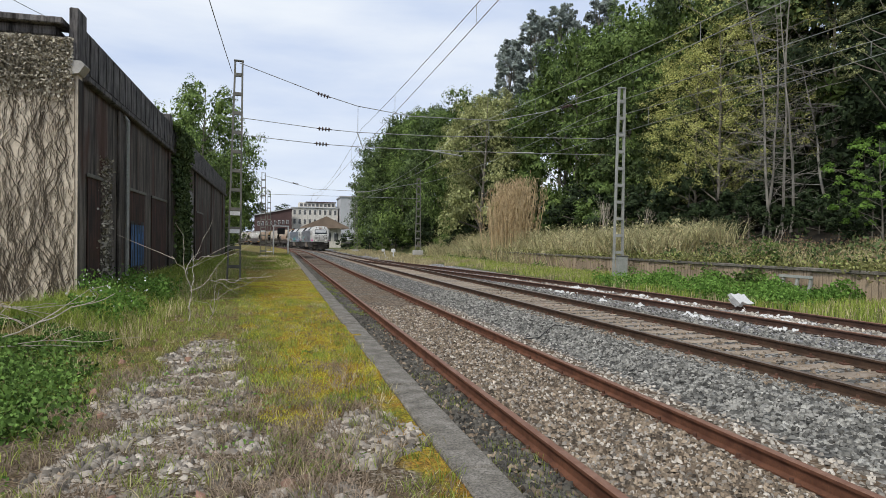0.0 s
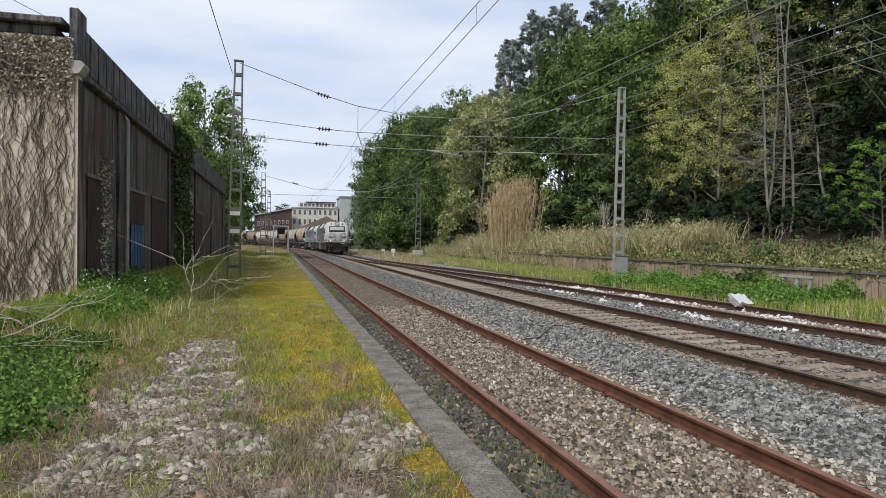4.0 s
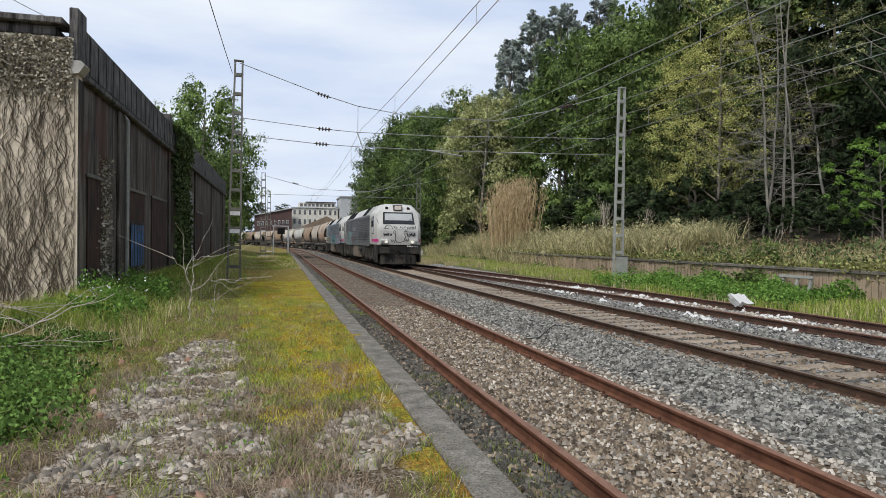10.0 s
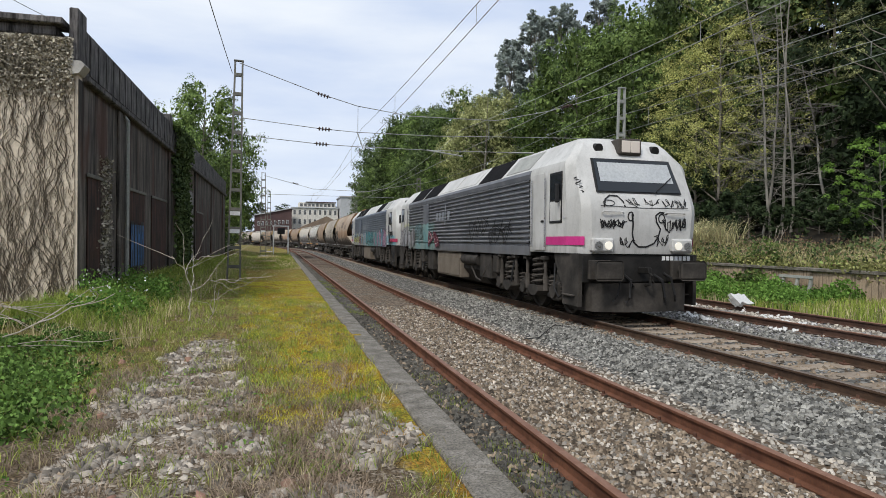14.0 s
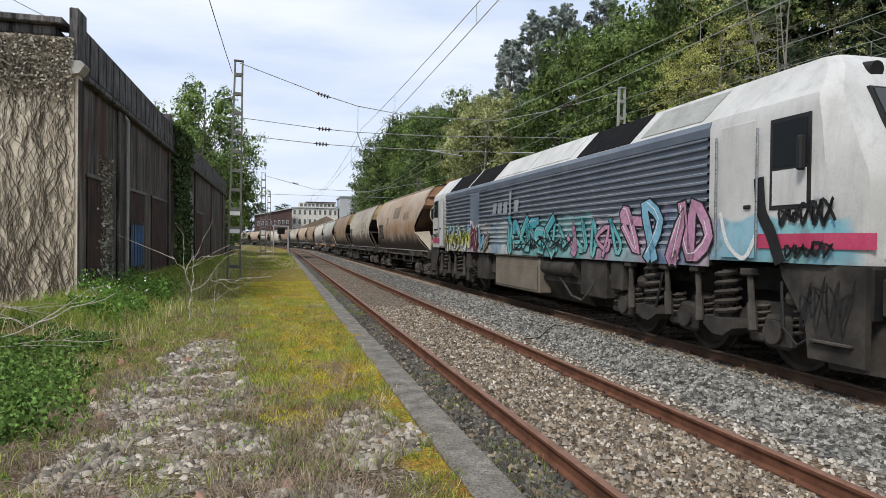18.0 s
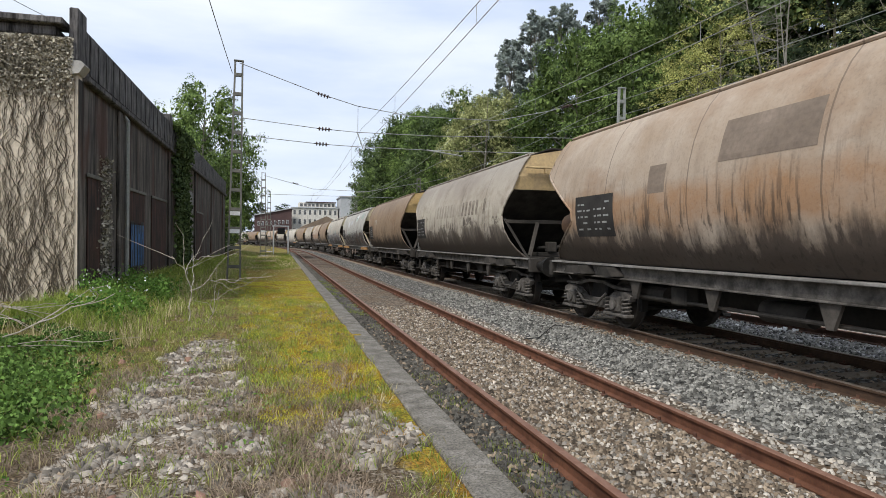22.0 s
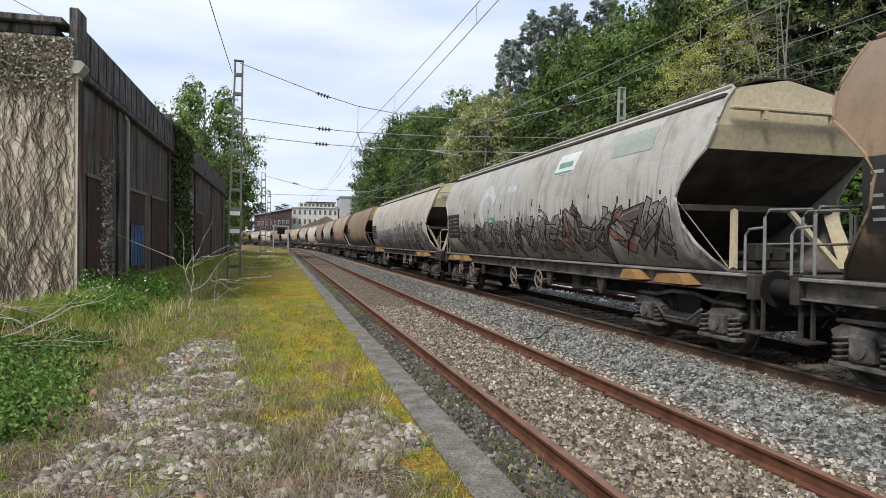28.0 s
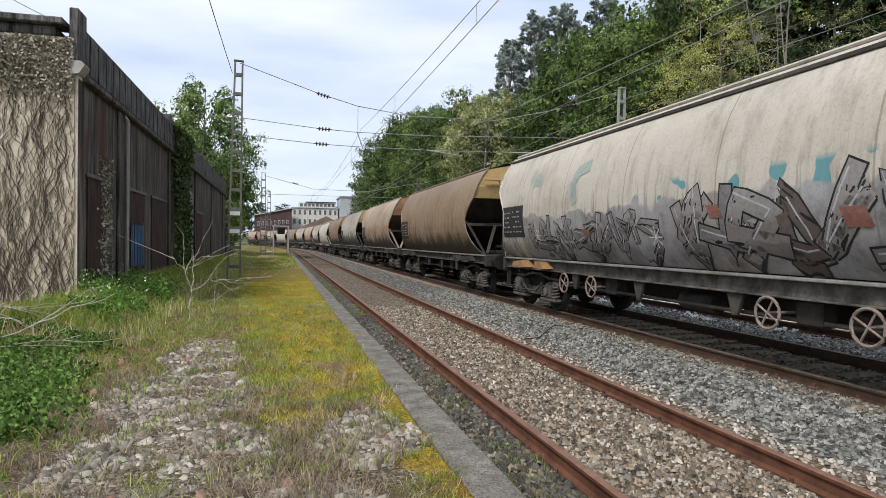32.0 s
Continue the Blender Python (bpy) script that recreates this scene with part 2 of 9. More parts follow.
def streaked(name, a, b, dark, amount=0.5, sc=1.0, extra=None, rough=0.85):
    """A wall with stains that run down it."""
    k = Nodes(name)
    n1 = k.noise(2.2 * sc, 6, 0.65, (1.6, 1.6, 0.16))
    n2 = k.noise(6.5 * sc, 5, 0.6, (2.0, 2.0, 0.12))
    n3 = k.noise(0.7 * sc, 5, 0.6)
    c = k.mix(k.ramp(n3, (0.35, 0.0), (0.65, 1.0)), a, b)
    c = k.mix(k.ramp(n1, (0.62 - amount * 0.3, 0.0), (0.72 - amount * 0.15, 1.0)), c, dark)
    c = k.mix(k.ramp(n2, (0.5, 0.0), (0.62, 0.7)), c, dark)
    if extra:
        c = k.mix(k.ramp(k.noise(1.1 * sc, 4, 0.5, (1.2, 1.2, 0.35), 0.4), (0.55, 0.0), (0.68, 0.75)), c, extra)
    g = k.noise(35, 5, 0.6)
    c = k.mix(k.ramp(g, (0.33, 0.35), (0.55, 0.0)), c, (0.02, 0.018, 0.015))
    return k.done(c, rough, 0, g, 0.006)


M["wall_side"] = streaked("black_streaked_concrete", (0.2, 0.175, 0.15), (0.1, 0.082, 0.068), (0.011, 0.01, 0.009), 0.6, 0.85, (0.085, 0.035, 0.022))
M["wall_parapet"] = streaked("mouldy_parapet_concrete", (0.22, 0.205, 0.195), (0.11, 0.103, 0.1), (0.014, 0.013, 0.013), 0.55, 2.6)
M["wall_end"] = plain("beige_render", (0.78, 0.68, 0.54), (0.58, 0.49, 0.37), 0.9, 16, 0.95, height=0.012, grime=0.25)
M["low_wall"] = streaked("stained_low_wall", (0.5, 0.38, 0.27), (0.38, 0.29, 0.2), (0.13, 0.095, 0.065), 0.1, 1.2)


# ---- mesh helpers ----
class Geo:
    """Vertices and faces of one part."""

    def __init__(self):
        self.v, self.f = [], []

    def add(self, vs, fs, m=None):
        n = len(self.v)
        self.v += [tuple(m @ Vector(p)) if m else tuple(p) for p in vs]
        self.f += [tuple(n + i for i in f) for f in fs]
        return self

    def box(self, x0, x1, y0, y1, z0, z1, c=0.0, m=None):
        """A box between two corners, its edges cut off by c."""
        if c <= 0:
            vs = [(x, y, z) for x in (x0, x1) for y in (y0, y1) for z in (z0, z1)]
            return self.add(vs, [(0, 1, 3, 2), (4, 6, 7, 5), (0, 4, 5, 1), (2, 3, 7, 6), (0, 2, 6, 4), (1, 5, 7, 3)], m)
        vs, ix = [], {}
        for i, x in enumerate((x0, x1)):
            for j, y in enumerate((y0, y1)):
                for k, z in enumerate((z0, z1)):
                    sx, sy, sz = c * (1 - 2 * i), c * (1 - 2 * j), c * (1 - 2 * k)
                    for a, p in enumerate(((x, y + sy, z + sz), (x + sx, y, z + sz), (x + sx, y + sy, z))):
                        ix[i, j, k, a] = len(vs)
                        vs.append(p)
        q = ((0, 0), (1, 0), (1, 1), (0, 1))
        fs = []
        for s in (0, 1):
            fs.append([ix[s, j, k, 0] for j, k in q])
            fs.append([ix[i, s, k, 1] for i, k in q])
            fs.append([ix[i, j, s, 2] for i, j in q])
            for t in (0, 1):
                fs.append([ix[s, t, 0, 0], ix[s, t, 0, 1], ix[s, t, 1, 1], ix[s, t, 1, 0]])
                fs.append([ix[s, 0, t, 0], ix[s, 0, t, 2], ix[s, 1, t, 2], ix[s, 1, t, 0]])
                fs.append([ix[0, s, t, 1], ix[0, s, t, 2], ix[1, s, t, 2], ix[1, s, t, 1]])
                for k in (0, 1):
                    fs.append([ix[s, t, k, 0], ix[s, t, k, 1], ix[s, t, k, 2]])
        return self.add(vs, fs, m)

    def tube(self, pts, r, seg=7, r2=None, cap=True):
        """A round bar along points; r2: its radius at the end."""
        pts = [Vector(p) for p in pts]
        vs, fs, n = [], [], len(pts)
        for i, p in enumerate(pts):
            d = (pts[min(i + 1, n - 1)] - pts[max(i - 1, 0)]).normalized()
            a = d.cross(Vector((0, 0, 1)) if abs(d.z) < 0.9 else Vector((1, 0, 0))).normalized()
            b = d.cross(a)
            rr = r if r2 is None else r + (r2 - r) * i / max(n - 1, 1)
            vs += [p + (a * math.cos(2 * math.pi * k / seg) + b * math.sin(2 * math.pi * k / seg)) * rr for k in range(seg)]
        for i in range(n - 1):
            fs += [(i * seg + k, i * seg + (k + 1) % seg, (i + 1) * seg + (k + 1) % seg, (i + 1) * seg + k) for k in range(seg)]
        if cap:
            fs += [tuple(range(seg))[::-1], tuple((n - 1) * seg + k for k in range(seg))]
        return self.add(vs, fs)

    def prism(self, outline, axis, a, b, m=None):
        """An outline in the plane across the axis, drawn out from a to b. Outline in the order of the other two axes."""
        n = len(outline)
        mk = {"x": lambda p, t: (t, p[0], p[1]), "y": lambda p, t: (p[0], t, p[1]), "z": lambda p, t: (p[0], p[1], t)}[axis]
        vs = [mk(p, a) for p in outline] + [mk(p, b) for p in outline]
        fs = [tuple(range(n))[::-1], tuple(range(n, 2 * n))] + [(i, (i + 1) % n, n + (i + 1) % n, n + i) for i in range(n)]
        return self.add(vs, fs, m)

    def loft(self, rings, closed=True, caps=True):
        """Skins rings of equal length."""
        n = len(rings[0])
        vs = [p for r in rings for p in r]
        fs = []
        for i in range(len(rings) - 1):
            for k in range(n if closed else n - 1):
                j = (k + 1) % n
                fs.append((i * n + k, i * n + j, (i + 1) * n + j, (i + 1) * n + k))
        if caps and closed:
            fs += [tuple(range(n))[::-1], tuple((len(rings) - 1) * n + k for k in range(n))]
        return self.add(vs, fs)

    def coil(self, x, y, z0, z1, r, wire, turns=4):
        pts = [(x + r * math.cos(a), y + r * math.sin(a), z0 + (z1 - z0) * a / (turns * 2 * math.pi)) for a in [i * math.pi / 4 for i in range(turns * 8 + 1)]]
        return self.tube(pts, wire, 5)

    def disc(self, c, r, axis, w, seg=20):
        c = Vector(c)
        d = {"x": Vector((w / 2, 0, 0)), "y": Vector((0, w / 2, 0)), "z": Vector((0, 0, w / 2))}[axis]
        return self.tube([c - d, c + d], r, seg)


def put_mesh(name, g, material, smooth=False):
    me = bpy.data.meshes.new(name)
    me.from_pydata(g.v, [], g.f)
    for k in material if isinstance(material, (list, tuple)) else [material]:
        me.materials.append(k)
    if smooth:
        me.polygons.foreach_set("use_smooth", [True] * len(me.polygons))
        me.set_sharp_from_angle(angle=radians(38))
    return me


def part(name, g, material, parent, label="", smooth=False):
    """One mesh object under a thing or under a part."""
    ob = new(name, g if isinstance(g, bpy.types.Mesh) else put_mesh(name, g, material, smooth))
    ob.parent = parent
    return tagged(ob, label)


def thing(name, label, category, group="", kind="", g=None, material=None, at=None, smooth=False):
    ob = new(name, None if g is None else (g if isinstance(g, bpy.types.Mesh) else put_mesh(name, g, material, smooth)))
    if at is not None:
        ob.matrix_basis = at
    return tagged(ob, label, category, group, kind)


def stuff(name, label, category, vs, fs, material, smooth=False):
    me = bpy.data.meshes.new(name)
    vs, fs = np.asarray(vs, dtype=np.float32).reshape(-1, 3), np.asarray(fs, dtype=np.int32)
    k = fs.shape[1]
    me.vertices.add(len(vs)), me.loops.add(fs.size), me.polygons.add(len(fs))
    me.vertices.foreach_set("co", vs.ravel())
    me.loops.foreach_set("vertex_index", fs.ravel())
    me.polygons.foreach_set("loop_start", np.arange(0, fs.size, k, dtype=np.int32))
    me.update(calc_edges=True)
    me.materials.append(material)
    if smooth:
        me.polygons.foreach_set("use_smooth", [True] * len(fs))
    return me if label is None else tagged(new(name, me), label, category, kind="stuff")


RNG = np.random.default_rng(7)


def quads(pos, size, aspect=1.6, droop=0.0, rng=RNG, upright=0.0):
    """Small leaves, one four-cornered leaf for each place."""
    n = len(pos)
    a = rng.normal(size=(n, 3))
    a[:, 2] = a[:, 2] * (1 - upright) - droop
    a /= np.linalg.norm(a, axis=1)[:, None]
    b = np.cross(a, rng.normal(size=(n, 3)))
    b /= np.linalg.norm(b, axis=1)[:, None]
    s = np.asarray(size).reshape(-1, 1) * np.ones((n, 1))
    a, b = a * s * aspect / 2, b * s / 2
    vs = np.stack([pos - a, pos + b * 0.9 - a * 0.15, pos + a, pos - b * 0.9 - a * 0.15], axis=1).reshape(-1, 3)
    return vs, np.arange(4 * n).reshape(-1, 4)


def facing(pos, size, aspect, nrm, rng):
    """Leaves whose faces look along nrm."""
    n = len(pos)
    nrm = nrm / np.linalg.norm(nrm, axis=1)[:, None]
    a = np.cross(nrm, rng.normal(size=(n, 3)))
    a /= np.linalg.norm(a, axis=1)[:, None]
    b = np.cross(nrm, a)
    s = np.asarray(size).reshape(-1, 1) * np.ones((n, 1))
    a, b = a * s * aspect / 2, b * s / 2
    vs = np.stack([pos + b * 0.85 - a * 0.6, pos + a, pos - b * 0.85 - a * 0.6], axis=1).reshape(-1, 3)
    return vs, np.arange(3 * n).reshape(-1, 3)


def blades(pos, height, width, lean=0.35, rng=RNG):
    """Grass: a bent three-cornered blade and a half, at each place."""
    n = len(pos)
    h = np.asarray(height).reshape(-1, 1) * rng.uniform(0.55, 1.25, (n, 1))
    a = rng.uniform(0, 2 * np.pi, n)
    w = np.stack([np.cos(a), np.sin(a), np.zeros(n)], 1) * width / 2
    b = rng.uniform(0, 2 * np.pi, n)
    d = np.stack([np.cos(b), np.sin(b), np.zeros(n)], 1) * h * lean * rng.uniform(0.2, 1.4, (n, 1))
    up = np.zeros((n, 3))
    up[:, 2:] = h
    mid = pos + up * 0.6 + d * 0.35
    vs = np.stack([pos - w, pos + w, mid + w * 0.7, pos + up * 0.95 + d, mid - w * 0.7], axis=1).reshape(-1, 3)
    k = np.arange(n)[:, None] * 5
    return vs, np.concatenate([k + [0, 1, 2, 4], k + [4, 2, 3, 3]])


def bladed(name, label, pos, height, width, material, lean=0.35):
    n = len(pos)
    vs, fs = blades(np.asarray(pos), height, width, lean)
    k = np.arange(n)[:, None] * 5
    tri = np.concatenate([k + [0, 1, 2], k + [0, 2, 4], k + [4, 2, 3]]) if height > 0.08 else k + [0, 1, 3]
    return stuff(name, label, "grass", vs, tri, material)


SHARD_V = np.array([(-1, -0.9, -0.5), (1, -1, -0.5), (0.9, 1, -0.5), (-1, 0.9, -0.5), (-0.6, -0.55, 0.75), (0.65, -0.5, 0.8), (0.5, 0.65, 0.7), (-0.55, 0.5, 0.8)])
SHARD_F = np.array([(4, 5, 6), (4, 6, 7), (0, 1, 5), (0, 5, 4), (1, 2, 6), (1, 6, 5), (2, 3, 7), (2, 7, 6), (3, 0, 4), (3, 4, 7)])


def stones(name, label, pos, size, material, flat=0.95):
    """Loose broken stones, each with its own shape and turn."""
    n = len(pos)
    s = np.asarray(size).reshape(-1, 1, 1) * RNG.uniform(0.65, 1.25, (n, 1, 3)) * np.array([1, 1, flat])
    v = (SHARD_V[None] + RNG.normal(size=(n, 8, 3)) * 0.2) * s
    t = RNG.normal(0, 0.22, (n, 1, 2))
    v[..., 2] += v[..., 0] * t[..., 0] + v[..., 1] * t[..., 1]
    a = RNG.uniform(0, 2 * np.pi, n)
    c, d = np.cos(a)[:, None], np.sin(a)[:, None]
    v = np.stack([v[..., 0] * c - v[..., 1] * d, v[..., 0] * d + v[..., 1] * c, v[..., 2]], -1) + np.asarray(pos)[:, None, :]
    return stuff(name, label, "stones", v, (SHARD_F[None] + np.arange(n)[:, None, None] * 8).reshape(-1, 3), material)


# ---- plan: tracks run along y, rail top of the near siding at z = 0 ----
BEND_Y, BEND_R = 90.0, 460.0
Z_A, Z_B, Z_C = 0.0, 0.14, 0.14


def bend(y):
    return -max(0.0, y - BEND_Y) ** 2 / (2 * BEND_R)


def mid_a(y):
    return 3.16 + bend(y)


def mid_b(y):
    return 7.28 - 0.006 * (y - 7) + bend(y)


def mid_c(y):
    t = min(max((y - 14) / 50, 0.0), 1.0)
    return mid_b(y) + 3.95 * (1 - t * t * (3 - 2 * t))


def wall_x(y):
    return 15.3 + 0.035 * (y - 14)


def ground_z(x, y):
    """Height of the ground sheet."""
    b = bend(y)
    x = x - b
    n = noise.noise(Vector((x * 0.5, y * 0.5, 0)))
    if x < 1.28:
        z = 0.19 + 0.03 * n + (0.04 * noise.noise(Vector((x * 2, y * 2, 5))))
        return z + (0.25 * min(1, max(0, (-2.4 - x) / 1.5)) if x < -2.4 else 0)
    if x < 1.5:
        return -0.1 if x > 1.4 else -0.2
    if x < 4.9:
        return -0.165 + 0.02 * n + (0.05 if x < 1.9 else 0)
    if x < 9.2:
        t = min(1, (x - 4.9) / 0.7)
        return -0.165 + t * 0.14 + 0.015 * n
    if x < 12.6:
        return -0.03 + 0.02 * n
    w = wall_x(y) + 0.2
    if x < w:
        return 0.02 + 0.16 * min(1, (x - 12.6) / 2) + 0.05 * n
    d = x - w
    return 0.95 + 0.12 * min(d, 5) + max(0, d - 5) * 0.42 * min(1, 0.5 + d / 60) * min(1, max(0.08, (130 - y) / 70)) + 0.2 * n


def spread(a, b, step0, grow, top):
    out, s = [a], step0
    while out[-1] < b:
        out.append(out[-1] + s)
        s = min(s * grow, top)
    return out


gy = [-420, -260, -170, -120, -85, -60, -42, -30, -21] + [-14 + 1.5 * i for i in range(13)] + spread(4.5, 420, 0.35, 1.035, 12)
gx = sorted(set([-260, -120, -60, -35, -24, -18, -14, -11] + [-9 + 0.4 * i for i in range(26)] + [1.15, 1.27, 1.3, 1.38, 1.41, 1.49, 1.51, 1.75, 2.0, 2.01] + [2.3 + 0.3 * i for i in range(24)] + [9.21, 9.6, 10.2, 10.9, 11.6, 12.3, 12.6, 13.2, 13.9, 14.6, 15.3, 16, 16.8, 17.8, 19, 20.5, 22, 24, 26, 29, 33, 38, 44, 52, 62, 75, 95, 130, 200]))
gg = Geo()
for yy in gy:
    for xx in gx:
        px = xx + bend(yy) + (0.035 * (yy - 14) if 13.5 < xx < 20 else 0)
        gg.v.append((px, yy, ground_z(px, yy)))
nx = len(gx)
mat_ix = []
for j in range(len(gy) - 1):
    for i in range(nx - 1):
        gg.f.append((j * nx + i, j * nx + i + 1, (j + 1) * nx + i + 1, (j + 1) * nx + i))
        x = (gx[i] + gx[i + 1]) / 2
        far = gy[j] > 170
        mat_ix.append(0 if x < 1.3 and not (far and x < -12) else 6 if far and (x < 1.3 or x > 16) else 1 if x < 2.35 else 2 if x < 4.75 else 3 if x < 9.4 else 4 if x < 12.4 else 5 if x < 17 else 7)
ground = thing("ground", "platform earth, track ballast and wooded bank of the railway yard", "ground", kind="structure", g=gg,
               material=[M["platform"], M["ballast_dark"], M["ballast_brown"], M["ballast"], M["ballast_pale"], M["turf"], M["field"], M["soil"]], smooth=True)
ground.data.polygons.foreach_set("material_index", mat_ix)
horizon = Geo()
horizon.box(-3000, 3000, -3000, 3000, -4.2, -4.0)
thing("ground", "distant flat country round the yard", "ground", kind="structure", g=horizon, material=M["field"])


# ---- tracks ----
def rail_mesh(mid, off, z, y0, y1, top):
    """One rail: foot, web and head swept along the track."""
    prof = [(-0.062, -0.16), (0.062, -0.16), (0.062, -0.148), (0.011, -0.13), (0.011, -0.045), (0.036, -0.034), (0.036, -0.008), (0.026, 0.0), (-0.026, 0.0), (-0.036, -0.008), (-0.036, -0.034), (-0.011, -0.045), (-0.011, -0.13), (-0.062, -0.148)]
    ys = [y0 + 1.0 * i for i in range(int(min(y1, 60) - y0) + 1)] + [60 + 3.0 * i for i in range(1, int((y1 - 60) / 3) + 1)]
    rings = []
    for y in ys:
        x, sl = mid(y) + off, (mid(y + 0.5) - mid(y - 0.5))
        rings.append([(x + px, y - px * sl, z + pz) for px, pz in prof])
    return Geo().loft(rings)


def rail(name, mid, off, z, y0, y1, m, mtop, parent, label):
    g = rail_mesh(mid, off, z, y0, y1, mtop)
    ob = part(name, g, [m, mtop], parent, label)
    n = 14
    ob.data.polygons.foreach_set("material_index", [1 if (i % n) in (6, 7, 8) and i < len(ob.data.polygons) - 2 else 0 for i in range(len(ob.data.polygons))])
    return ob


track_a = thing("track_1", "disused siding with rusty rails in weathered ballast beside the platform", "railway track", kind="structure", g=None)
track_b = thing("track_2", "main track with brown rails on concrete sleepers", "railway track", kind="structure", g=None)
track_c = thing("track_3", "rusty siding joining the main track through pale ballast", "railway track", kind="structure", g=None)
for off in (-0.87, 0.87):
    rail("rail", mid_a, off, Z_A, -12, 215, M["rail_rust"], M["rail_top_rust"], track_a, "rusty orange-brown rail")
    rail("rail", mid_b, off, Z_B, -125, 432, M["rail_brown"], M["rail_top"], track_b, "brown rail with a worn head")
rail("rail", mid_c, -0.87, Z_C, -12, 60, M["rail_dark"], M["rail_top_rust"], track_c, "dark rusty rail")
rail("rail", mid_c, 0.87, Z_C, -12, 62, M["rail_dark"], M["rail_top_rust"], track_c, "dark rusty rail")


# ---- platform edge ----
coping = thing("platform_edge", "worn grey concrete edge stones of the old low platform", "platform edge", kind="structure")
y = -6.0
while y < 74:
    ln = 2.5 if y < 40 else 6.0
    g = Geo().box(1.13 + random.uniform(-0.006, 0.006), 1.43 + random.uniform(-0.006, 0.006), y + 0.006, y + ln - 0.006, -0.26, 0.225 + random.uniform(-0.006, 0.006), 0.018)
    part("edge_stone", g, M["coping"], coping)
    y += ln

# ---- old goods shed ----
SHED_X, SHED_Y0, SHED_Y1 = -4.0, 14.3, 50.5
shed = thing("goods_shed", "derelict concrete goods shed, stained black and overgrown with ivy", "shed")
part("side_wall", Geo().box(SHED_X - 0.35, SHED_X, SHED_Y0 + 0.3, SHED_Y1, 0.0, 4.95), M["wall_side"], shed, "black-streaked concrete wall with rust-red patches")
part("end_wall", Geo().box(-17, SHED_X + 0.02, SHED_Y0, SHED_Y0 + 0.298, 0.0, 5.75), M["wall_end"], shed, "beige rendered end wall covered with dry creeper")
part("corner_pier", Geo().box(SHED_X + 0.021, SHED_X + 0.04, SHED_Y0 + 0.03, SHED_Y0 + 0.33, 0.02, 4.94, 0.004), M["wall_side"], shed)
part("rear_wall", Geo().box(-17, SHED_X - 0.36, SHED_Y1 - 0.3, SHED_Y1 - 0.01, 0.0, 5.75), M["wall_end"], shed)
part("roof", Geo().box(-17.2, SHED_X - 0.37, SHED_Y0 - 0.05, SHED_Y1 + 0.05, 5.76, 5.95, 0.02).box(-17.3, SHED_X - 0.2, SHED_Y0 - 0.22, SHED_Y0 + 0.4, 5.955, 6.09, 0.02), M["wall_parapet"], shed, "dark flat roof slab with a thin eave")
par = Geo()
par.box(SHED_X - 0.3, SHED_X + 0.04, SHED_Y0 + 0.502, 25.0, 5.1, 6.06, 0.02)
par.box(SHED_X - 0.3, SHED_X + 0.04, 25.5, SHED_Y1, 5.1, 6.08, 0.02)
par.box(SHED_X - 0.3, SHED_X + 0.13, SHED_Y0 + 0.33, SHED_Y1 + 0.02, 4.955, 5.098, 0.03)
part("parapet", par, M["wall_parapet"], shed, "mouldy grey parapet on a projecting ledge")
for i in range(56):
    y = SHED_Y0 + 0.75 + 0.64 * i
    if 24.6 < y < 25.9 or y > SHED_Y1 - 0.3:
        continue
    part("parapet_panel", Geo().box(SHED_X + 0.042, SHED_X + 0.06, y, y + 0.55, 5.16, 6.0, 0.01), M["wall_parapet"], shed)
part("corner_pillar", Geo().box(SHED_X - 0.13, SHED_X + 0.045, SHED_Y0 - 0.06, SHED_Y0 + 0.5, 5.3, 6.35, 0.02), M["wall_parapet"], shed, "weathered pillar at the roof corner")
part("ledge_block", Geo().prism([(SHED_X - 0.1, 5.0), (SHED_X + 0.06, 5.03), (SHED_X + 0.17, 5.2), (SHED_X + 0.1, 5.28), (SHED_X - 0.1, 5.29)], "y", SHED_Y0 - 0.1, SHED_Y0 + 0.3), M["concrete"], shed, "broken pale end of the ledge")
part("roof_pillar", Geo().box(SHED_X - 0.3, SHED_X + 0.1, 25.02, 25.48, 4.98, 6.3, 0.03), M["wall_parapet"], shed)
for y in (17.7, 25.2, 32.6, 40.2, 47.8):
    part("wall_pier", Geo().box(SHED_X + 0.002, SHED_X + 0.07, y - 0.14, y + 0.14, 0.02, 4.94, 0.015), M["wall_side"], shed)
part("drainpipe", Geo().tube([(SHED_X + 0.1, 18.3, 4.8), (SHED_X + 0.1, 18.3, 0.4)], 0.05, 8).tube([(SHED_X + 0.1, 18.3, 4.8), (SHED_X - 0.05, 18.3, 5.0)], 0.05, 8), M["mast"], shed, "grey rainwater pipe", True)
M["door_rust"] = streaked("rust_red_door", (0.1, 0.042, 0.03), (0.06, 0.03, 0.024), (0.016, 0.012, 0.01), 0.65, 2.0)
for y0, y1 in ((15.0, 16.0), (18.9, 20.9), (22.0, 24.6), (33.2, 35.8)):
    d = part("door", Geo().box(SHED_X + 0.004, SHED_X + 0.03, y0, y1, 0.25, 3.1, 0.01), M["door_rust"], shed, "rust-stained closed sliding door")
    part("door_rail", Geo().box(SHED_X + 0.031, SHED_X + 0.06, y0 - 0.1, y1 + 0.1, 3.02, 3.1, 0.006), M["mast_dark"], d)
part("pale_patch", Geo().box(SHED_X + 0.004, SHED_X + 0.012, 30.2, 32.2, 0.6, 3.9), streaked("peeled_plaster", (0.4, 0.39, 0.36), (0.3, 0.29, 0.27), (0.06, 0.055, 0.05), 0.6, 2), shed, "peeling pale plaster")

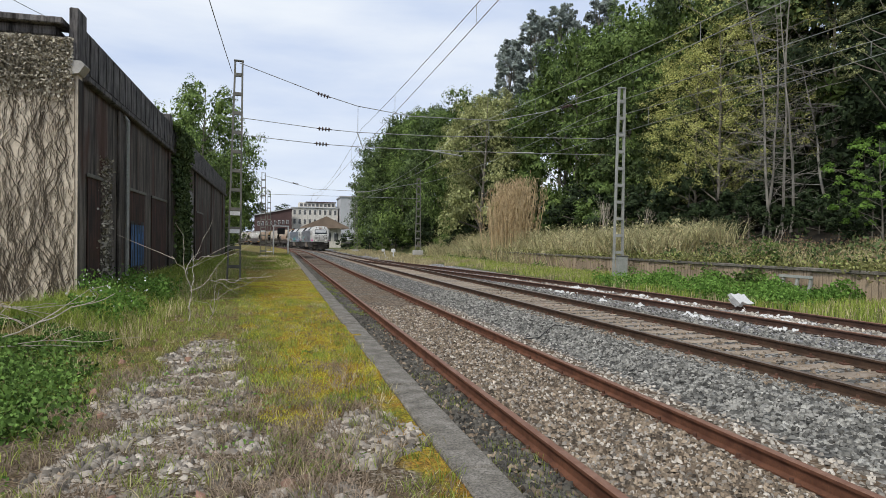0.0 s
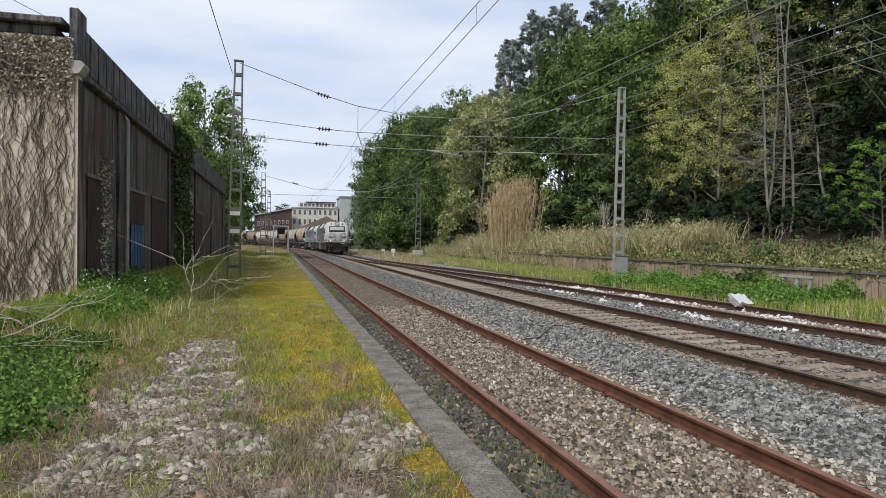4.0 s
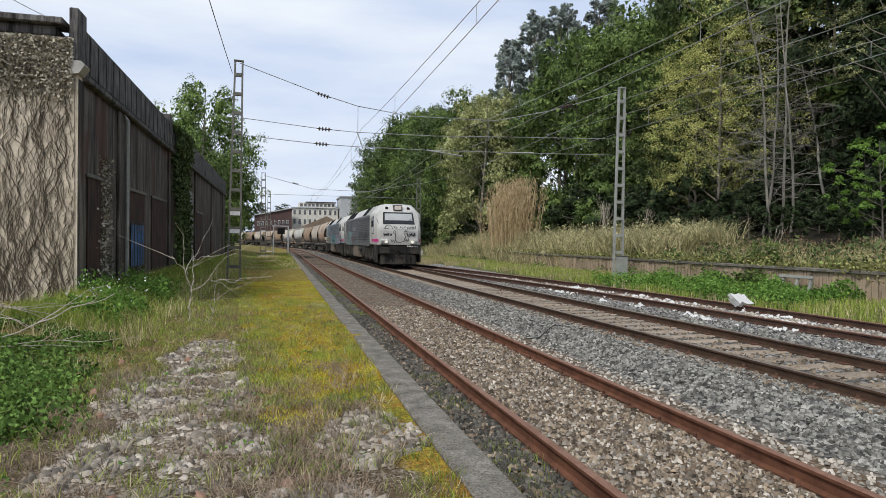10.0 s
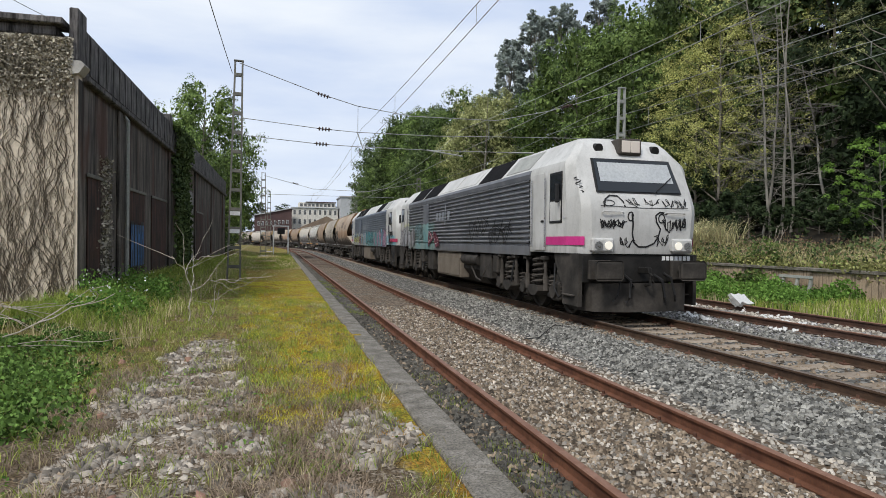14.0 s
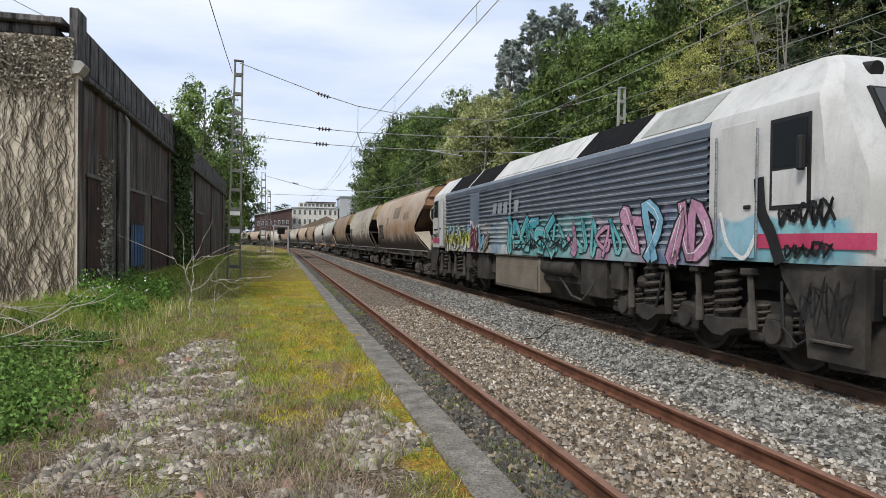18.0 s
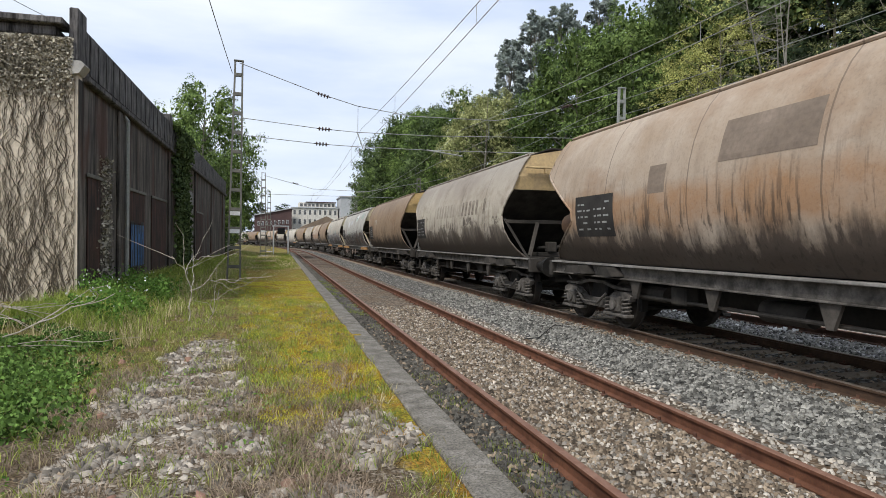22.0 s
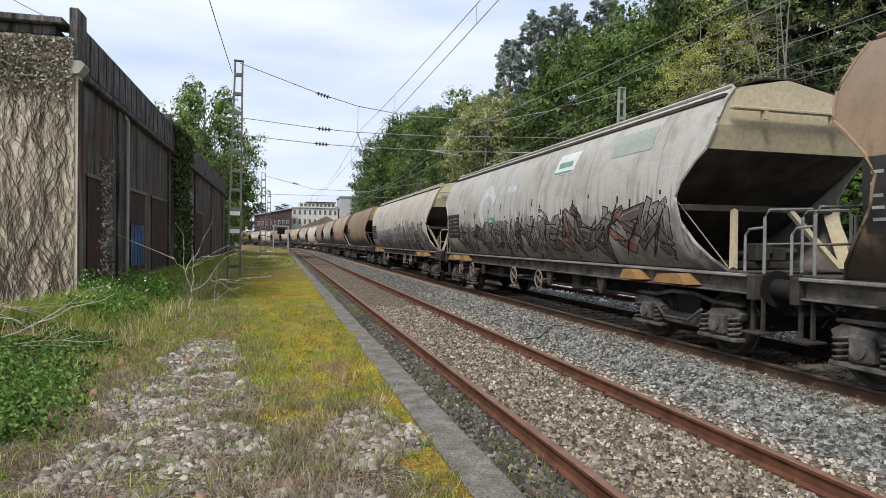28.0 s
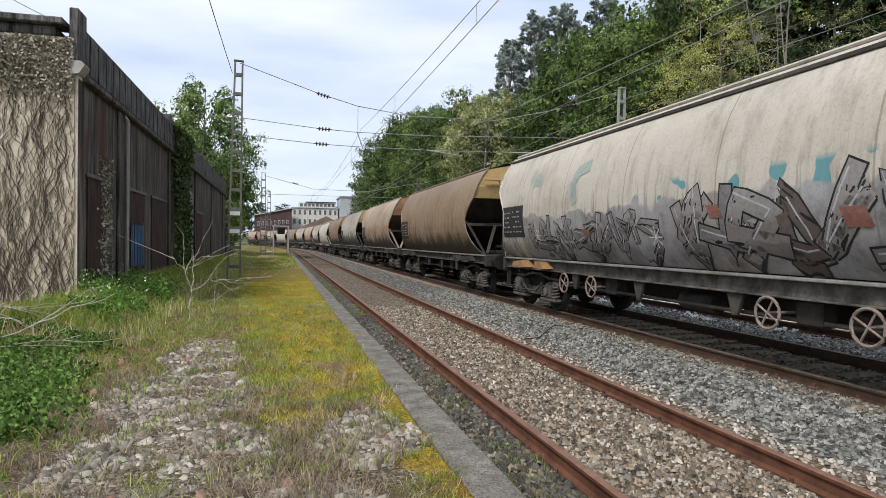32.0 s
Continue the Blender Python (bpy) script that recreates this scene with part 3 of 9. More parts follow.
# blue spray lettering that cannot be read: bars with dark edges
blue = plain("blue_spray_paint", (0.03, 0.1, 0.25), (0.06, 0.17, 0.36), 4, 30, 0.6)
graf = thing("wall_graffiti", "blue spray-painted letters with dark outlines on the shed wall", "graffiti")
for i in range(4):
    y = 18.95 + 0.44 * i
    part("outline", Geo().box(SHED_X + 0.051, SHED_X + 0.054, y, y + 0.4, 0.85 + 0.05 * (i % 2), 2.2 - 0.06 * (i % 3), 0.0), M["black"], graf)
    part("bar", Geo().box(SHED_X + 0.0545, SHED_X + 0.057, y + 0.05, y + 0.16, 0.93, 2.1).box(SHED_X + 0.0545, SHED_X + 0.057, y + 0.24, y + 0.35, 0.95, 2.1).box(SHED_X + 0.0545, SHED_X + 0.057, y + 0.16, y + 0.24, 1.4 + 0.1 * i, 1.75 + 0.05 * i), blue, graf)

# ---- low loading wall across the tracks ----
lw = thing("loading_wall", "stained low retaining wall of precast slabs along the wooded bank", "wall", kind="structure")
y = 2.0
while y < 70:
    x0, x1 = wall_x(y), wall_x(y + 1.5)
    g = Geo().add([(x0, y + 0.01, -0.1), (x1, y + 1.49, -0.1), (x1 + 0.2, y + 1.49, -0.1), (x0 + 0.2, y + 0.01, -0.1),
                   (x0, y + 0.01, 0.98), (x1, y + 1.49, 0.98), (x1 + 0.2, y + 1.49, 0.98), (x0 + 0.2, y + 0.01, 0.98)],
                  [(0, 3, 2, 1), (4, 5, 6, 7), (0, 1, 5, 4), (1, 2, 6, 5), (2, 3, 7, 6), (3, 0, 4, 7)])
    part("slab", g, M["low_wall"], lw)
    j = random.uniform(-0.015, 0.015)
    part("cap", Geo().box(min(x0, x1) - 0.05 + j, max(x0, x1) + 0.3, y + 0.01, y + 1.49, 0.984, 1.08 + j * 0.5, 0.015), M["coping"], lw)
    y += 1.5


# ---- line masts ----
def lattice_mast(x, y, z, h, w0=0.5, w1=0.28, lean=0.0, signs=(), feet=True, dark=False):
    """Two channels joined by flat battens."""
    m = M["mast_dark"] if dark else M["mast"]
    ob = thing("catenary_mast", "grey steel mast of two channels joined by battens, carrying overhead wires", "mast", "masts along the line", at=pose(x, y, z, 0, lean, 0))
    for s in (-1, 1):
        g = Geo().loft([[(s * wd / 2 + sx * 0.03, sy * 0.07, zz) for sx, sy in ((-1, -1), (1, -1), (1, 1), (-1, 1))] for wd, zz in ((w0, 0), (w1, h))])
        part("channel", g, m, ob)
    k = 0
    zz = 0.5
    while zz < h:
        wd = (w0 + (w1 - w0) * zz / h) / 2 - 0.03
        for b in (-0.0685, 0.0685):
            part("batten", Geo().box(-wd, wd, b - 0.0065, b + 0.0065, zz - 0.06, zz + 0.06, 0.004), m, ob)
        zz += 0.72
    part("cap", Geo().box(-w1 / 2 - 0.05, w1 / 2 + 0.05, -0.08, 0.08, h + 0.002, h + 0.05, 0.01), m, ob)
    if feet:
        part("footing", Geo().box(-0.45, 0.45, -0.4, 0.4, -0.35, 0.08, 0.03), M["concrete"], ob, "pale concrete footing")
    for zs in signs:
        part("sign_plate", Geo().box(-w0 / 2 + 0.05, w0 / 2 - 0.05, -0.1, -0.084, zs - 0.075, zs + 0.075, 0.003), M["white"], ob, "small white plate")
    return ob


nm = lattice_mast(14.12, 24.5, 0.15, 8.25, 0.42, 0.26, 0.5)
rb = part("relay_box", Geo().box(-0.16, 0.3, -0.3, -0.076, 0.22, 1.05, 0.015), M["mast"], nm, "grey steel relay box bolted to the mast")
part("lid", Geo().box(-0.19, 0.33, -0.33, -0.07, 1.052, 1.09, 0.01), M["mast_dark"], rb)
lattice_mast(-1.66, 25.0, 0.2, 8.2, 0.46, 0.26, 0.9, (1.83, 2.5), False, True)
lattice_mast(-1.45, 60.0, 0.2, 7.6, 0.5, 0.3, 0, (2.3,), dark=True)
lattice_mast(13.0, 60.0, 0.8, 7.0, 0.5, 0.3, 0, dark=True)
lattice_mast(-1.3, 83.0, 0.2, 7.6, 0.5, 0.3, 0, dark=True)
lattice_mast(11.4, 98.0, 0.3, 7.6, 0.5, 0.3, 0, dark=True)


# ---- wires ----
def sagged(a, b, sag, n=14):
    a, b = Vector(a), Vector(b)
    return [a.lerp(b, i / n) - Vector((0, 0, sag * 4 * (i / n) * (1 - i / n))) for i in range(n + 1)]


def wire(name, label, pts, r=0.011, m="wire", group="overhead wires"):
    return thing(name, label, "wire", group, g=Geo().tube(pts, r, 5), material=M[m], smooth=True)


def insulators(p, d, n=4):
    """A string of brown insulator discs along d."""
    p, d = Vector(p), Vector(d).normalized()
    g = Geo()
    for i in range(n):
        c = p + d * 0.12 * i
        g.tube([c - d * 0.025, c + d * 0.025], 0.075, 8)
    g.tube([p - d * 0.1, p + d * 0.12 * n], 0.02, 5)
    return thing("insulator", "string of brown insulator discs on a span wire", "insulator", "insulators", g=g, material=M["insulator"], smooth=True)


Y1 = 24.8
LT, RT = (-1.5, Y1, 8.3), (14.1, Y1, 8.3)
span_pts = [LT, (1.3, Y1, 7.4), (2.9, Y1, 6.98), (5.0, Y1, 6.72), (8.6, Y1, 6.75), (11, Y1, 7.3), RT]
wire("span_wire", "sagging top span wire between two masts", span_pts, 0.016)
wire("span_wire", "upper straight span wire between two masts", [(-1.4, Y1, 6.26), (1.5, Y1, 6.02), (2.9, Y1, 5.96), (6.0, Y1, 5.98), (9.5, Y1, 6.12), (13.95, Y1, 6.28)], 0.014)
wire("span_wire", "lower straight span wire between two masts", [(-1.4, Y1, 5.62), (1.5, Y1, 5.43), (2.9, Y1, 5.4), (6.0, Y1, 5.4), (9.5, Y1, 5.47), (13.95, Y1, 5.58)], 0.014)
insulators((1.4, Y1, 7.36), (1, 0, -0.27))
insulators((1.45, Y1, 6.02), (1, 0, -0.04))
insulators((1.35, Y1, 5.44), (1, 0, -0.04))
insulators((11.6, Y1, 7.5), (1, 0, 0.3))
for x, top in ((2.92, 6.95), (8.3, 6.72)):
    wire("dropper", "vertical dropper between the span wires", [(x, Y1, top), (x, Y1, 5.96)], 0.01)
wire("steady_arm", "thin steady arm holding the contact wire", [(2.9, Y1, 5.95), (3.15, Y1, 5.3)], 0.02, "mast")
wire("steady_arm", "pale tubular steady arm on the lower span wire", [(5.7, Y1, 5.4), (7.2, Y1, 5.22)], 0.03, "mast")
wire("steady_arm", "pale tubular steady arm near the mast", [(9.3, Y1, 5.46), (10.3, Y1, 5.5)], 0.03, "mast")


def catenary(mid, off, spans, zc, zm, low):
    """Contact wire, messenger wire and droppers over one track."""
    for a, b in spans:
        pa, pb = (mid(a) + off, a), (mid(b) + off, b)
        wire("contact_wire", "contact wire over the track", sagged((*pa, zc), (*pb, zc), 0.05), 0.008)
        ms = sagged((*pa, zm), (*pb, zm), zm - low, 20)
        wire("messenger_wire", "sagging messenger wire above the contact wire", ms, 0.008)
        for p in ms[2:-1:3]:
            wire("dropper", "thin dropper between messenger and contact wire", [p, (p.x, p.y, zc - 0.03)], 0.005)


catenary(mid_a, -0.1, ((-25, Y1), (Y1, 60), (60, 98)), 5.3, 6.1, 5.48)
catenary(mid_b, 0.0, ((-25, Y1), (Y1, 60), (60, 98), (98, 135)), 5.42, 6.3, 5.6)
catenary(mid_c, 0.2, ((-25, Y1),), 5.45, 6.3, 5.6)
wire("feeder_wire", "feeder wire along the platform masts", sagged((-1.75, -20, 8.0), (-1.75, Y1, 7.9), 0.4), 0.012)
wire("feeder_wire", "feeder wire along the masts", sagged((-1.75, Y1, 6.3), (-1.45, 60, 6.4), 0.5), 0.012)
wire("feeder_wire", "feeder wire along the masts on the bank", sagged((14.2, -25, 7.6), (14.1, Y1, 7.9), 0.5), 0.012)
wire("feeder_wire", "feeder wire along the masts on the bank", sagged((14.1, Y1, 7.9), (13.0, 60, 7.3), 0.5), 0.012)
wire("span_wire", "span wire between two distant masts", [(-1.4, 60, 7.6), (3, 60, 6.5), (8, 60, 6.4), (13, 60, 7.4)], 0.02)
wire("span_wire", "straight span wire between two distant masts", [(-1.4, 60, 5.9), (13, 60, 5.9)], 0.018)
insulators((1.2, 60, 7.0), (1, 0, -0.25))
wire("phone_line", "thin overhead line crossing above the shed roof", sagged((-2.43, 4.96, 3.69), (-4.50, 14.20, 6.09), 0.02), 0.006)

# ---- distant buildings ----
M["render_white"] = streaked("white_facade_render", (0.78, 0.74, 0.66), (0.7, 0.67, 0.6), (0.5, 0.47, 0.42), 0.1, 0.4)
M["maroon"] = plain("dark_maroon_cladding", (0.075, 0.045, 0.045), (0.11, 0.065, 0.06), 0.5, 6, 0.8)
M["tile"] = plain("weathered_roof_tiles", (0.2, 0.15, 0.11), (0.29, 0.22, 0.16), 0.6, 9, 0.9, height=0.02)
M["grey_wall"] = plain("grey_gable", (0.44, 0.45, 0.46), (0.52, 0.53, 0.53), 0.3, 6, 0.9)
M["glass_dark"] = plain("dark_window_glass", (0.1, 0.1, 0.1), (0.16, 0.16, 0.16), 2, 20, 0.15, spec=0.5)


def house_block(name, label, x0, x1, y0, y1, z0, z1, wall, storeys, cols, skip_top=False):
    ob = thing(name, label, "building")
    part("wall", Geo().box(x0, x1, y0, y1, z0, z1), wall, ob)
    part("roof", Geo().box(x0 - 0.4, x1 + 0.4, y0 - 0.4, y1 + 0.4, z1 + 0.01, z1 + 0.35, 0.05), M["grey_wall"], ob)
    sh, cw = (z1 - z0) / storeys, (x1 - x0) / cols
    for s in range(storeys):
        for c in range(cols):
            xa, za = x0 + cw * (c + 0.28), z0 + sh * (s + 0.3)
            w = part("window", Geo().box(xa - 0.08, xa + cw * 0.44 + 0.08, y0 - 0.06, y0 - 0.004, za - 0.1, za + sh * 0.5 + 0.08, 0.02), M["white"], ob)
            part("pane", Geo().box(xa, xa + cw * 0.44, y0 - 0.085, y0 - 0.064, za, za + sh * 0.5), M["glass_dark"], w)
    return ob


apt = house_block("apartment_building", "white four-storey apartment building with rows of dark windows", 4.2, 20.2, 230, 242, 0, 13.2, M["render_white"], 4, 9)
part("penthouse", Geo().box(6.5, 19.5, 231.5, 241, 13.56, 15.3, 0.05), M["render_white"], apt, "set-back top storey")
for i in range(9):
    part("penthouse_window", Geo().box(7.0 + 1.4 * i, 7.9 + 1.4 * i, 231.42, 231.49, 13.9, 14.9), M["glass_dark"], apt)
part("penthouse_roof", Geo().box(9, 19.8, 231, 241.4, 15.31, 15.6, 0.05), M["maroon"], apt)
gable = thing("grey_house", "tall grey building with a blank side wall", "building", g=None)
part("wall", Geo().box(20.8, 30, 224, 240, 0, 17), M["grey_wall"], gable)
part("roof", Geo().box(20.5, 30.4, 223.6, 240.4, 17.01, 17.5, 0.05), M["grey_wall"], gable)
mar = thing("maroon_building", "long dark maroon building with a sloping roof line", "building")
part("wall", Geo().prism([(-8.0, 0), (3.9, 0), (3.9, 12.2), (-8.0, 9.6)], "y", 216, 228), M["maroon"], mar)
part("roof", Geo().prism([(-8.4, 9.62), (4.3, 12.3), (4.3, 12.6), (-8.4, 9.95)], "y", 215.5, 228.4), M["grey_wall"], mar)
for i in range(8):
    wz = 6.4 + 0.1 * i
    wv = part("window", Geo().box(-7 + 1.3 * i, -6.3 + 1.3 * i, 215.93, 215.996, wz, wz + 1.3, 0.02), M["white"], mar)
    part("pane", Geo().box(-6.93 + 1.3 * i, -6.37 + 1.3 * i, 215.9, 215.926, wz + 0.08, wz + 1.22), M["glass_dark"], wv)
stn = thing("station_building", "low station building with a weathered tiled roof", "building")
part("wall", Geo().box(6.2, 13.6, 146, 158, 0, 4.6), M["render_white"], stn)
part("roof", Geo().prism([(4.6, 4.7), (10.2, 7.2), (15.4, 4.7), (15.4, 4.5), (4.6, 4.5)], "y", 144.5, 159), M["tile"], stn, "brown tiled hipped roof")
for i in range(4):
    part("window", Geo().box(7.0 + 1.7 * i, 7.9 + 1.7 * i, 145.92, 145.99, 1.6, 3.4, 0.02), M["glass_dark"], stn)
g1 = thing("signal_gantry", "white steel portal at the platform end carrying a dark board", "gantry")
for x in (-0.62, 0.9):
    part("post", Geo().box(x - 0.07, x + 0.07, 69.93, 70.07, 0.1, 3.15, 0.01), M["white"], g1)
part("beam", Geo().box(-0.75, 1.0, 69.95, 70.05, 3.152, 3.28, 0.01), M["white"], g1)
part("board", Geo().box(-0.22, 0.55, 69.9, 69.94, 2.35, 3.0, 0.01), M["black"], g1, "dark board")
bf = thing("buffer_lever", "white-and-black point lever beside the tracks", "lever", g=Geo().box(-0.15, 0.15, -0.15, 0.15, 0, 0.12, 0.01).tube([(0, 0, 0.1), (-0.2, 0, 0.75)], 0.04, 6).box(-0.42, -0.12, -0.05, 0.05, 0.7, 0.95, 0.02), material=M["white"], at=pose(10.2, 62, 0.02))
pl = thing("point_marker", "small white marker post beside the points", "marker", g=Geo().box(-0.06, 0.06, -0.06, 0.06, 0, 0.6, 0.01).box(-0.2, 0.2, -0.08, 0.08, 0.602, 0.95, 0.03), material=M["white"], at=pose(11.3, 64, 0.02))

# ---- odd things beside the far siding ----
rg = Geo()
rp = [(-0.12, 0.0), (-0.02, 0.07), (0.12, 0.0), (0.24, -0.02), (0.44, 0.0), (0.34, 0.06), (0.26, 0.16), (0.2, 0.3), (0.1, 0.27), (0.0, 0.32), (-0.14, 0.29), (-0.3, 0.33), (-0.26, 0.2), (-0.2, 0.13)]
rg.prism(rp, "y", -0.05, 0.06)
rg.prism([(x * 0.7 - 0.02, z * 0.72) for x, z in rp], "y", 0.061, 0.15)
thing("white_block", "broken white block of plaster lying beside the siding", "rubble", g=rg, material=M["white"], at=pose(11.95, 14.3, 0.15, -32, 0, 12))
crate = thing("pallet_frame", "grey weathered wooden frame leaning on the low wall", "pallet", at=pose(15.08, 15.3, 0.16, 0, 12, 0))
for y0 in (0.0, 0.5, 1.05):
    part("upright", Geo().box(-0.04, 0.04, y0, y0 + 0.09, 0.0, 0.66, 0.006), M["mast"], crate)
for z0 in (0.08, 0.6):
    part("rail", Geo().box(-0.07, -0.042, -0.05, 1.25, z0, z0 + 0.09, 0.005), M["mast"], crate)


# ---- the train: materials ----
def spray_layer(k, c, colours, y0, y1, top, wob=0.3, seed=0.0, haze=None, fade=0.4, veil=(0.6, 0.65, 0.65), body=0.9):
    """Clouds of spray paint between y0 and y1, up to an uneven height; the colours follow one another along y."""
    x = k.xyz()
    streak = k.noise(3.0, 6, 0.65, (1.5, 1.5, 0.2))
    wv = k.t.nodes.new("ShaderNodeTexNoise")
    wv.inputs["Scale"].default_value, wv.inputs["Detail"].default_value = 1.7, 2.0
    k.t.links.new(k.mapped((0.05, 1, 1), (seed, seed * 2, seed)), wv.inputs["Vector"])
    sway = k.math("MULTIPLY_ADD", wv.outputs["Fac"], 2.0, -1.0)
    f = k.math("MULTIPLY_ADD", x[1], 1.0 / (y1 - y0), -y0 / (y1 - y0))
    f = k.math("ADD", f, k.math("MULTIPLY", sway, 0.9 / (y1 - y0)))
    n = len(colours)
    p = k.ramp(f, *[((i + 0.5) / n, c2) for i, c2 in enumerate(colours)])
    p = k.mix(k.ramp(k.noise(2.4, 5, 0.6), (0.42, 0.0), (0.7, 0.55)), p, veil)
    p = k.mix(k.ramp(k.noise(5.0, 5, 0.6), (0.3, 0.45), (0.5, 0.0)), p, (0.04, 0.04, 0.045))
    p = k.mix(k.ramp(streak, (0.45, 0.0), (0.8, fade)), p, c)
    over = k.math("SUBTRACT", x[2], k.math("MULTIPLY_ADD", sway, wob, top - wob * 0.5))
    lo = k.ramp(k.math("ADD", k.math("SUBTRACT", x[1], y0), k.math("MULTIPLY", sway, 0.5)), (0.0, 0.0), (0.25, 1.0))
    hi = k.ramp(k.math("ADD", k.math("SUBTRACT", y1, x[1]), k.math("MULTIPLY", sway, 0.5)), (0.0, 0.0), (0.25, 1.0))
    span = k.math("MULTIPLY", lo, hi)
    if haze:
        c = k.mix(k.math("MULTIPLY", span, k.ramp(over, (0.0, 0.75), (0.22, 0.0))), c, haze)
    return k.mix(k.math("MULTIPLY", k.ramp(over, (0.0, body), (0.05, 0.0)), span), c, p)


def sprayed(name, base, base2, colours, y0, y1, top, rough=0.55, dirt=(0.05, 0.045, 0.035), **kw):
    """Dirty vehicle paint, with spray painting where colours are given."""
    k = Nodes(name)
    x = k.xyz()
    streak = k.noise(3.0, 6, 0.65, (1.5, 1.5, 0.2))
    c = k.mix(k.ramp(k.noise(1.3, 5, 0.6), (0.35, 0.0), (0.65, 1.0)), base, base2)
    c = k.mix(k.ramp(streak, (0.5, 0.0), (0.8, 0.34)), c, dirt)
    if colours:
        c = spray_layer(k, c, colours, y0, y1, top, **kw)
    low = k.math("MULTIPLY_ADD", x[2], -1.1, 2.1)
    c = k.mix(k.ramp(k.math("ADD", low, k.math("MULTIPLY_ADD", streak, 0.9, -0.45)), (0.35, 0.0), (0.95, 0.55)), c, (0.1, 0.085, 0.065))
    g = k.noise(30, 5, 0.6)
    c = k.mix(k.ramp(g, (0.3, 0.14), (0.48, 0.0)), c, (0.1, 0.09, 0.075))
    return k.done(c, rough, 0, g, 0.002)


TURQ, AQUA, PINK, WINE, NAVY = (0.09, 0.36, 0.36), (0.2, 0.46, 0.46), (0.46, 0.24, 0.36), (0.22, 0.06, 0.08), (0.06, 0.16, 0.3)
CHALK, LIME, MOSSY, CREAM = (0.55, 0.57, 0.57), (0.48, 0.5, 0.1), (0.2, 0.3, 0.27), (0.5, 0.44, 0.36)
TEALS = [MOSSY, (0.14, 0.36, 0.37), MOSSY, (0.17, 0.36, 0.37), (0.26, 0.34, 0.32), (0.24, 0.33, 0.31), (0.3, 0.2, 0.21), (0.3, 0.36, 0.35)]
MIXED = [TURQ, PINK, NAVY, PINK, AQUA, PINK, TURQ, AQUA, TURQ, AQUA, TURQ, AQUA, CHALK, (0.25, 0.38, 0.48), CREAM, CHALK, (0.5, 0.35, 0.42), CHALK, LIME, CHALK, LIME, CHALK]
SILVER = [(0.34, 0.34, 0.36), (0.4, 0.4, 0.42), (0.31, 0.31, 0.32), (0.38, 0.38, 0.39)]
WHITE = ((0.47, 0.465, 0.44), (0.58, 0.575, 0.55))
M["loco_white"] = sprayed("dirty_white_loco_paint", *WHITE, None, 0, 0, 0)
M["loco_white_tag"] = sprayed("sprayed_white_loco_paint", *WHITE, [(0.14, 0.4, 0.5), AQUA, (0.16, 0.42, 0.52), (0.3, 0.45, 0.55), PINK], -9.3, -6.5, 2.0, wob=0.25, fade=0.1, veil=(0.2, 0.44, 0.5))
M["loco_white_rear"] = sprayed("silver_tagged_white_loco_paint", *WHITE, SILVER, 6.5, 11.0, 2.35, wob=0.2, haze=(0.45, 0.46, 0.1), fade=0.1, veil=(0.44, 0.44, 0.46))
M["loco_grey"] = sprayed("dusty_grey_loco_side", (0.105, 0.112, 0.126), (0.165, 0.171, 0.184), TEALS, 2.2, 9.0, 2.4, wob=0.25, seed=3.0, rough=0.6, dirt=(0.16, 0.155, 0.145), fade=0.5, veil=(0.3, 0.38, 0.36))
M["loco_blue"] = sprayed("slate_blue_loco_side", (0.105, 0.13, 0.17), (0.155, 0.18, 0.215), MIXED, -8, 8.0, 2.25, wob=0.3, seed=9.0, fade=0.2)
# dusty ribs, made paler still for the light their upper edges catch
M["rib_light"] = plain("dust_and_light_on_ribs", (0.2, 0.205, 0.21), (0.36, 0.36, 0.36), 1.2, 16, 0.8)
M["louvre"] = plain("black_louvre", (0.008, 0.008, 0.009), (0.016, 0.016, 0.017), 4, 30, 0.9, spec=0.04)
M["under"] = plain("grimy_underframe", (0.022, 0.02, 0.017), (0.07, 0.061, 0.052), 2.5, 22, 0.9, 0.0, 0.004, 0.4)
M["under_brown"] = plain("brown_dusty_steel", (0.04, 0.035, 0.03), (0.11, 0.096, 0.081), 2.0, 22, 0.9, 0.0, 0.004, 0.4)
M["bogie_dust"] = plain("dusty_grey_bogie_steel", (0.05, 0.045, 0.039), (0.19, 0.172, 0.152), 3.5, 26, 0.85, 0.0, 0.004, 0.45)
M["wheel_tan"] = plain("rusty_tan_handwheel", (0.2, 0.15, 0.12), (0.34, 0.27, 0.23), 6, 40, 0.8, height=0.001)
# paler than the sole bar: light along the top edge is in the colour
M["flange"] = plain("grey_flange_catching_light", (0.18, 0.17, 0.155), (0.36, 0.34, 0.315), 2.0, 22, 0.75, 0.1, 0.003, 0.3)
M["box_tan"] = plain("tan_dusty_box", (0.15, 0.125, 0.095), (0.22, 0.185, 0.145), 1.5, 20, 0.9)
M["steel_dark"] = plain("dark_greasy_steel", (0.01, 0.0095, 0.009), (0.028, 0.026, 0.023), 3, 25, 0.7, 0.2, 0.003, 0.3)
M["tyre"] = plain("worn_wheel_steel", (0.03, 0.026, 0.022), (0.075, 0.064, 0.054), 4, 30, 0.75, 0.2, 0.001)
M["magenta"] = plain("magenta_stripe", (0.55, 0.03, 0.2), (0.6, 0.05, 0.24), 3, 30, 0.5, grime=0.15)
M["red_stripe"] = plain("faded_red_stripe", (0.42, 0.04, 0.1), (0.5, 0.07, 0.14), 3, 30, 0.55, grime=0.2)
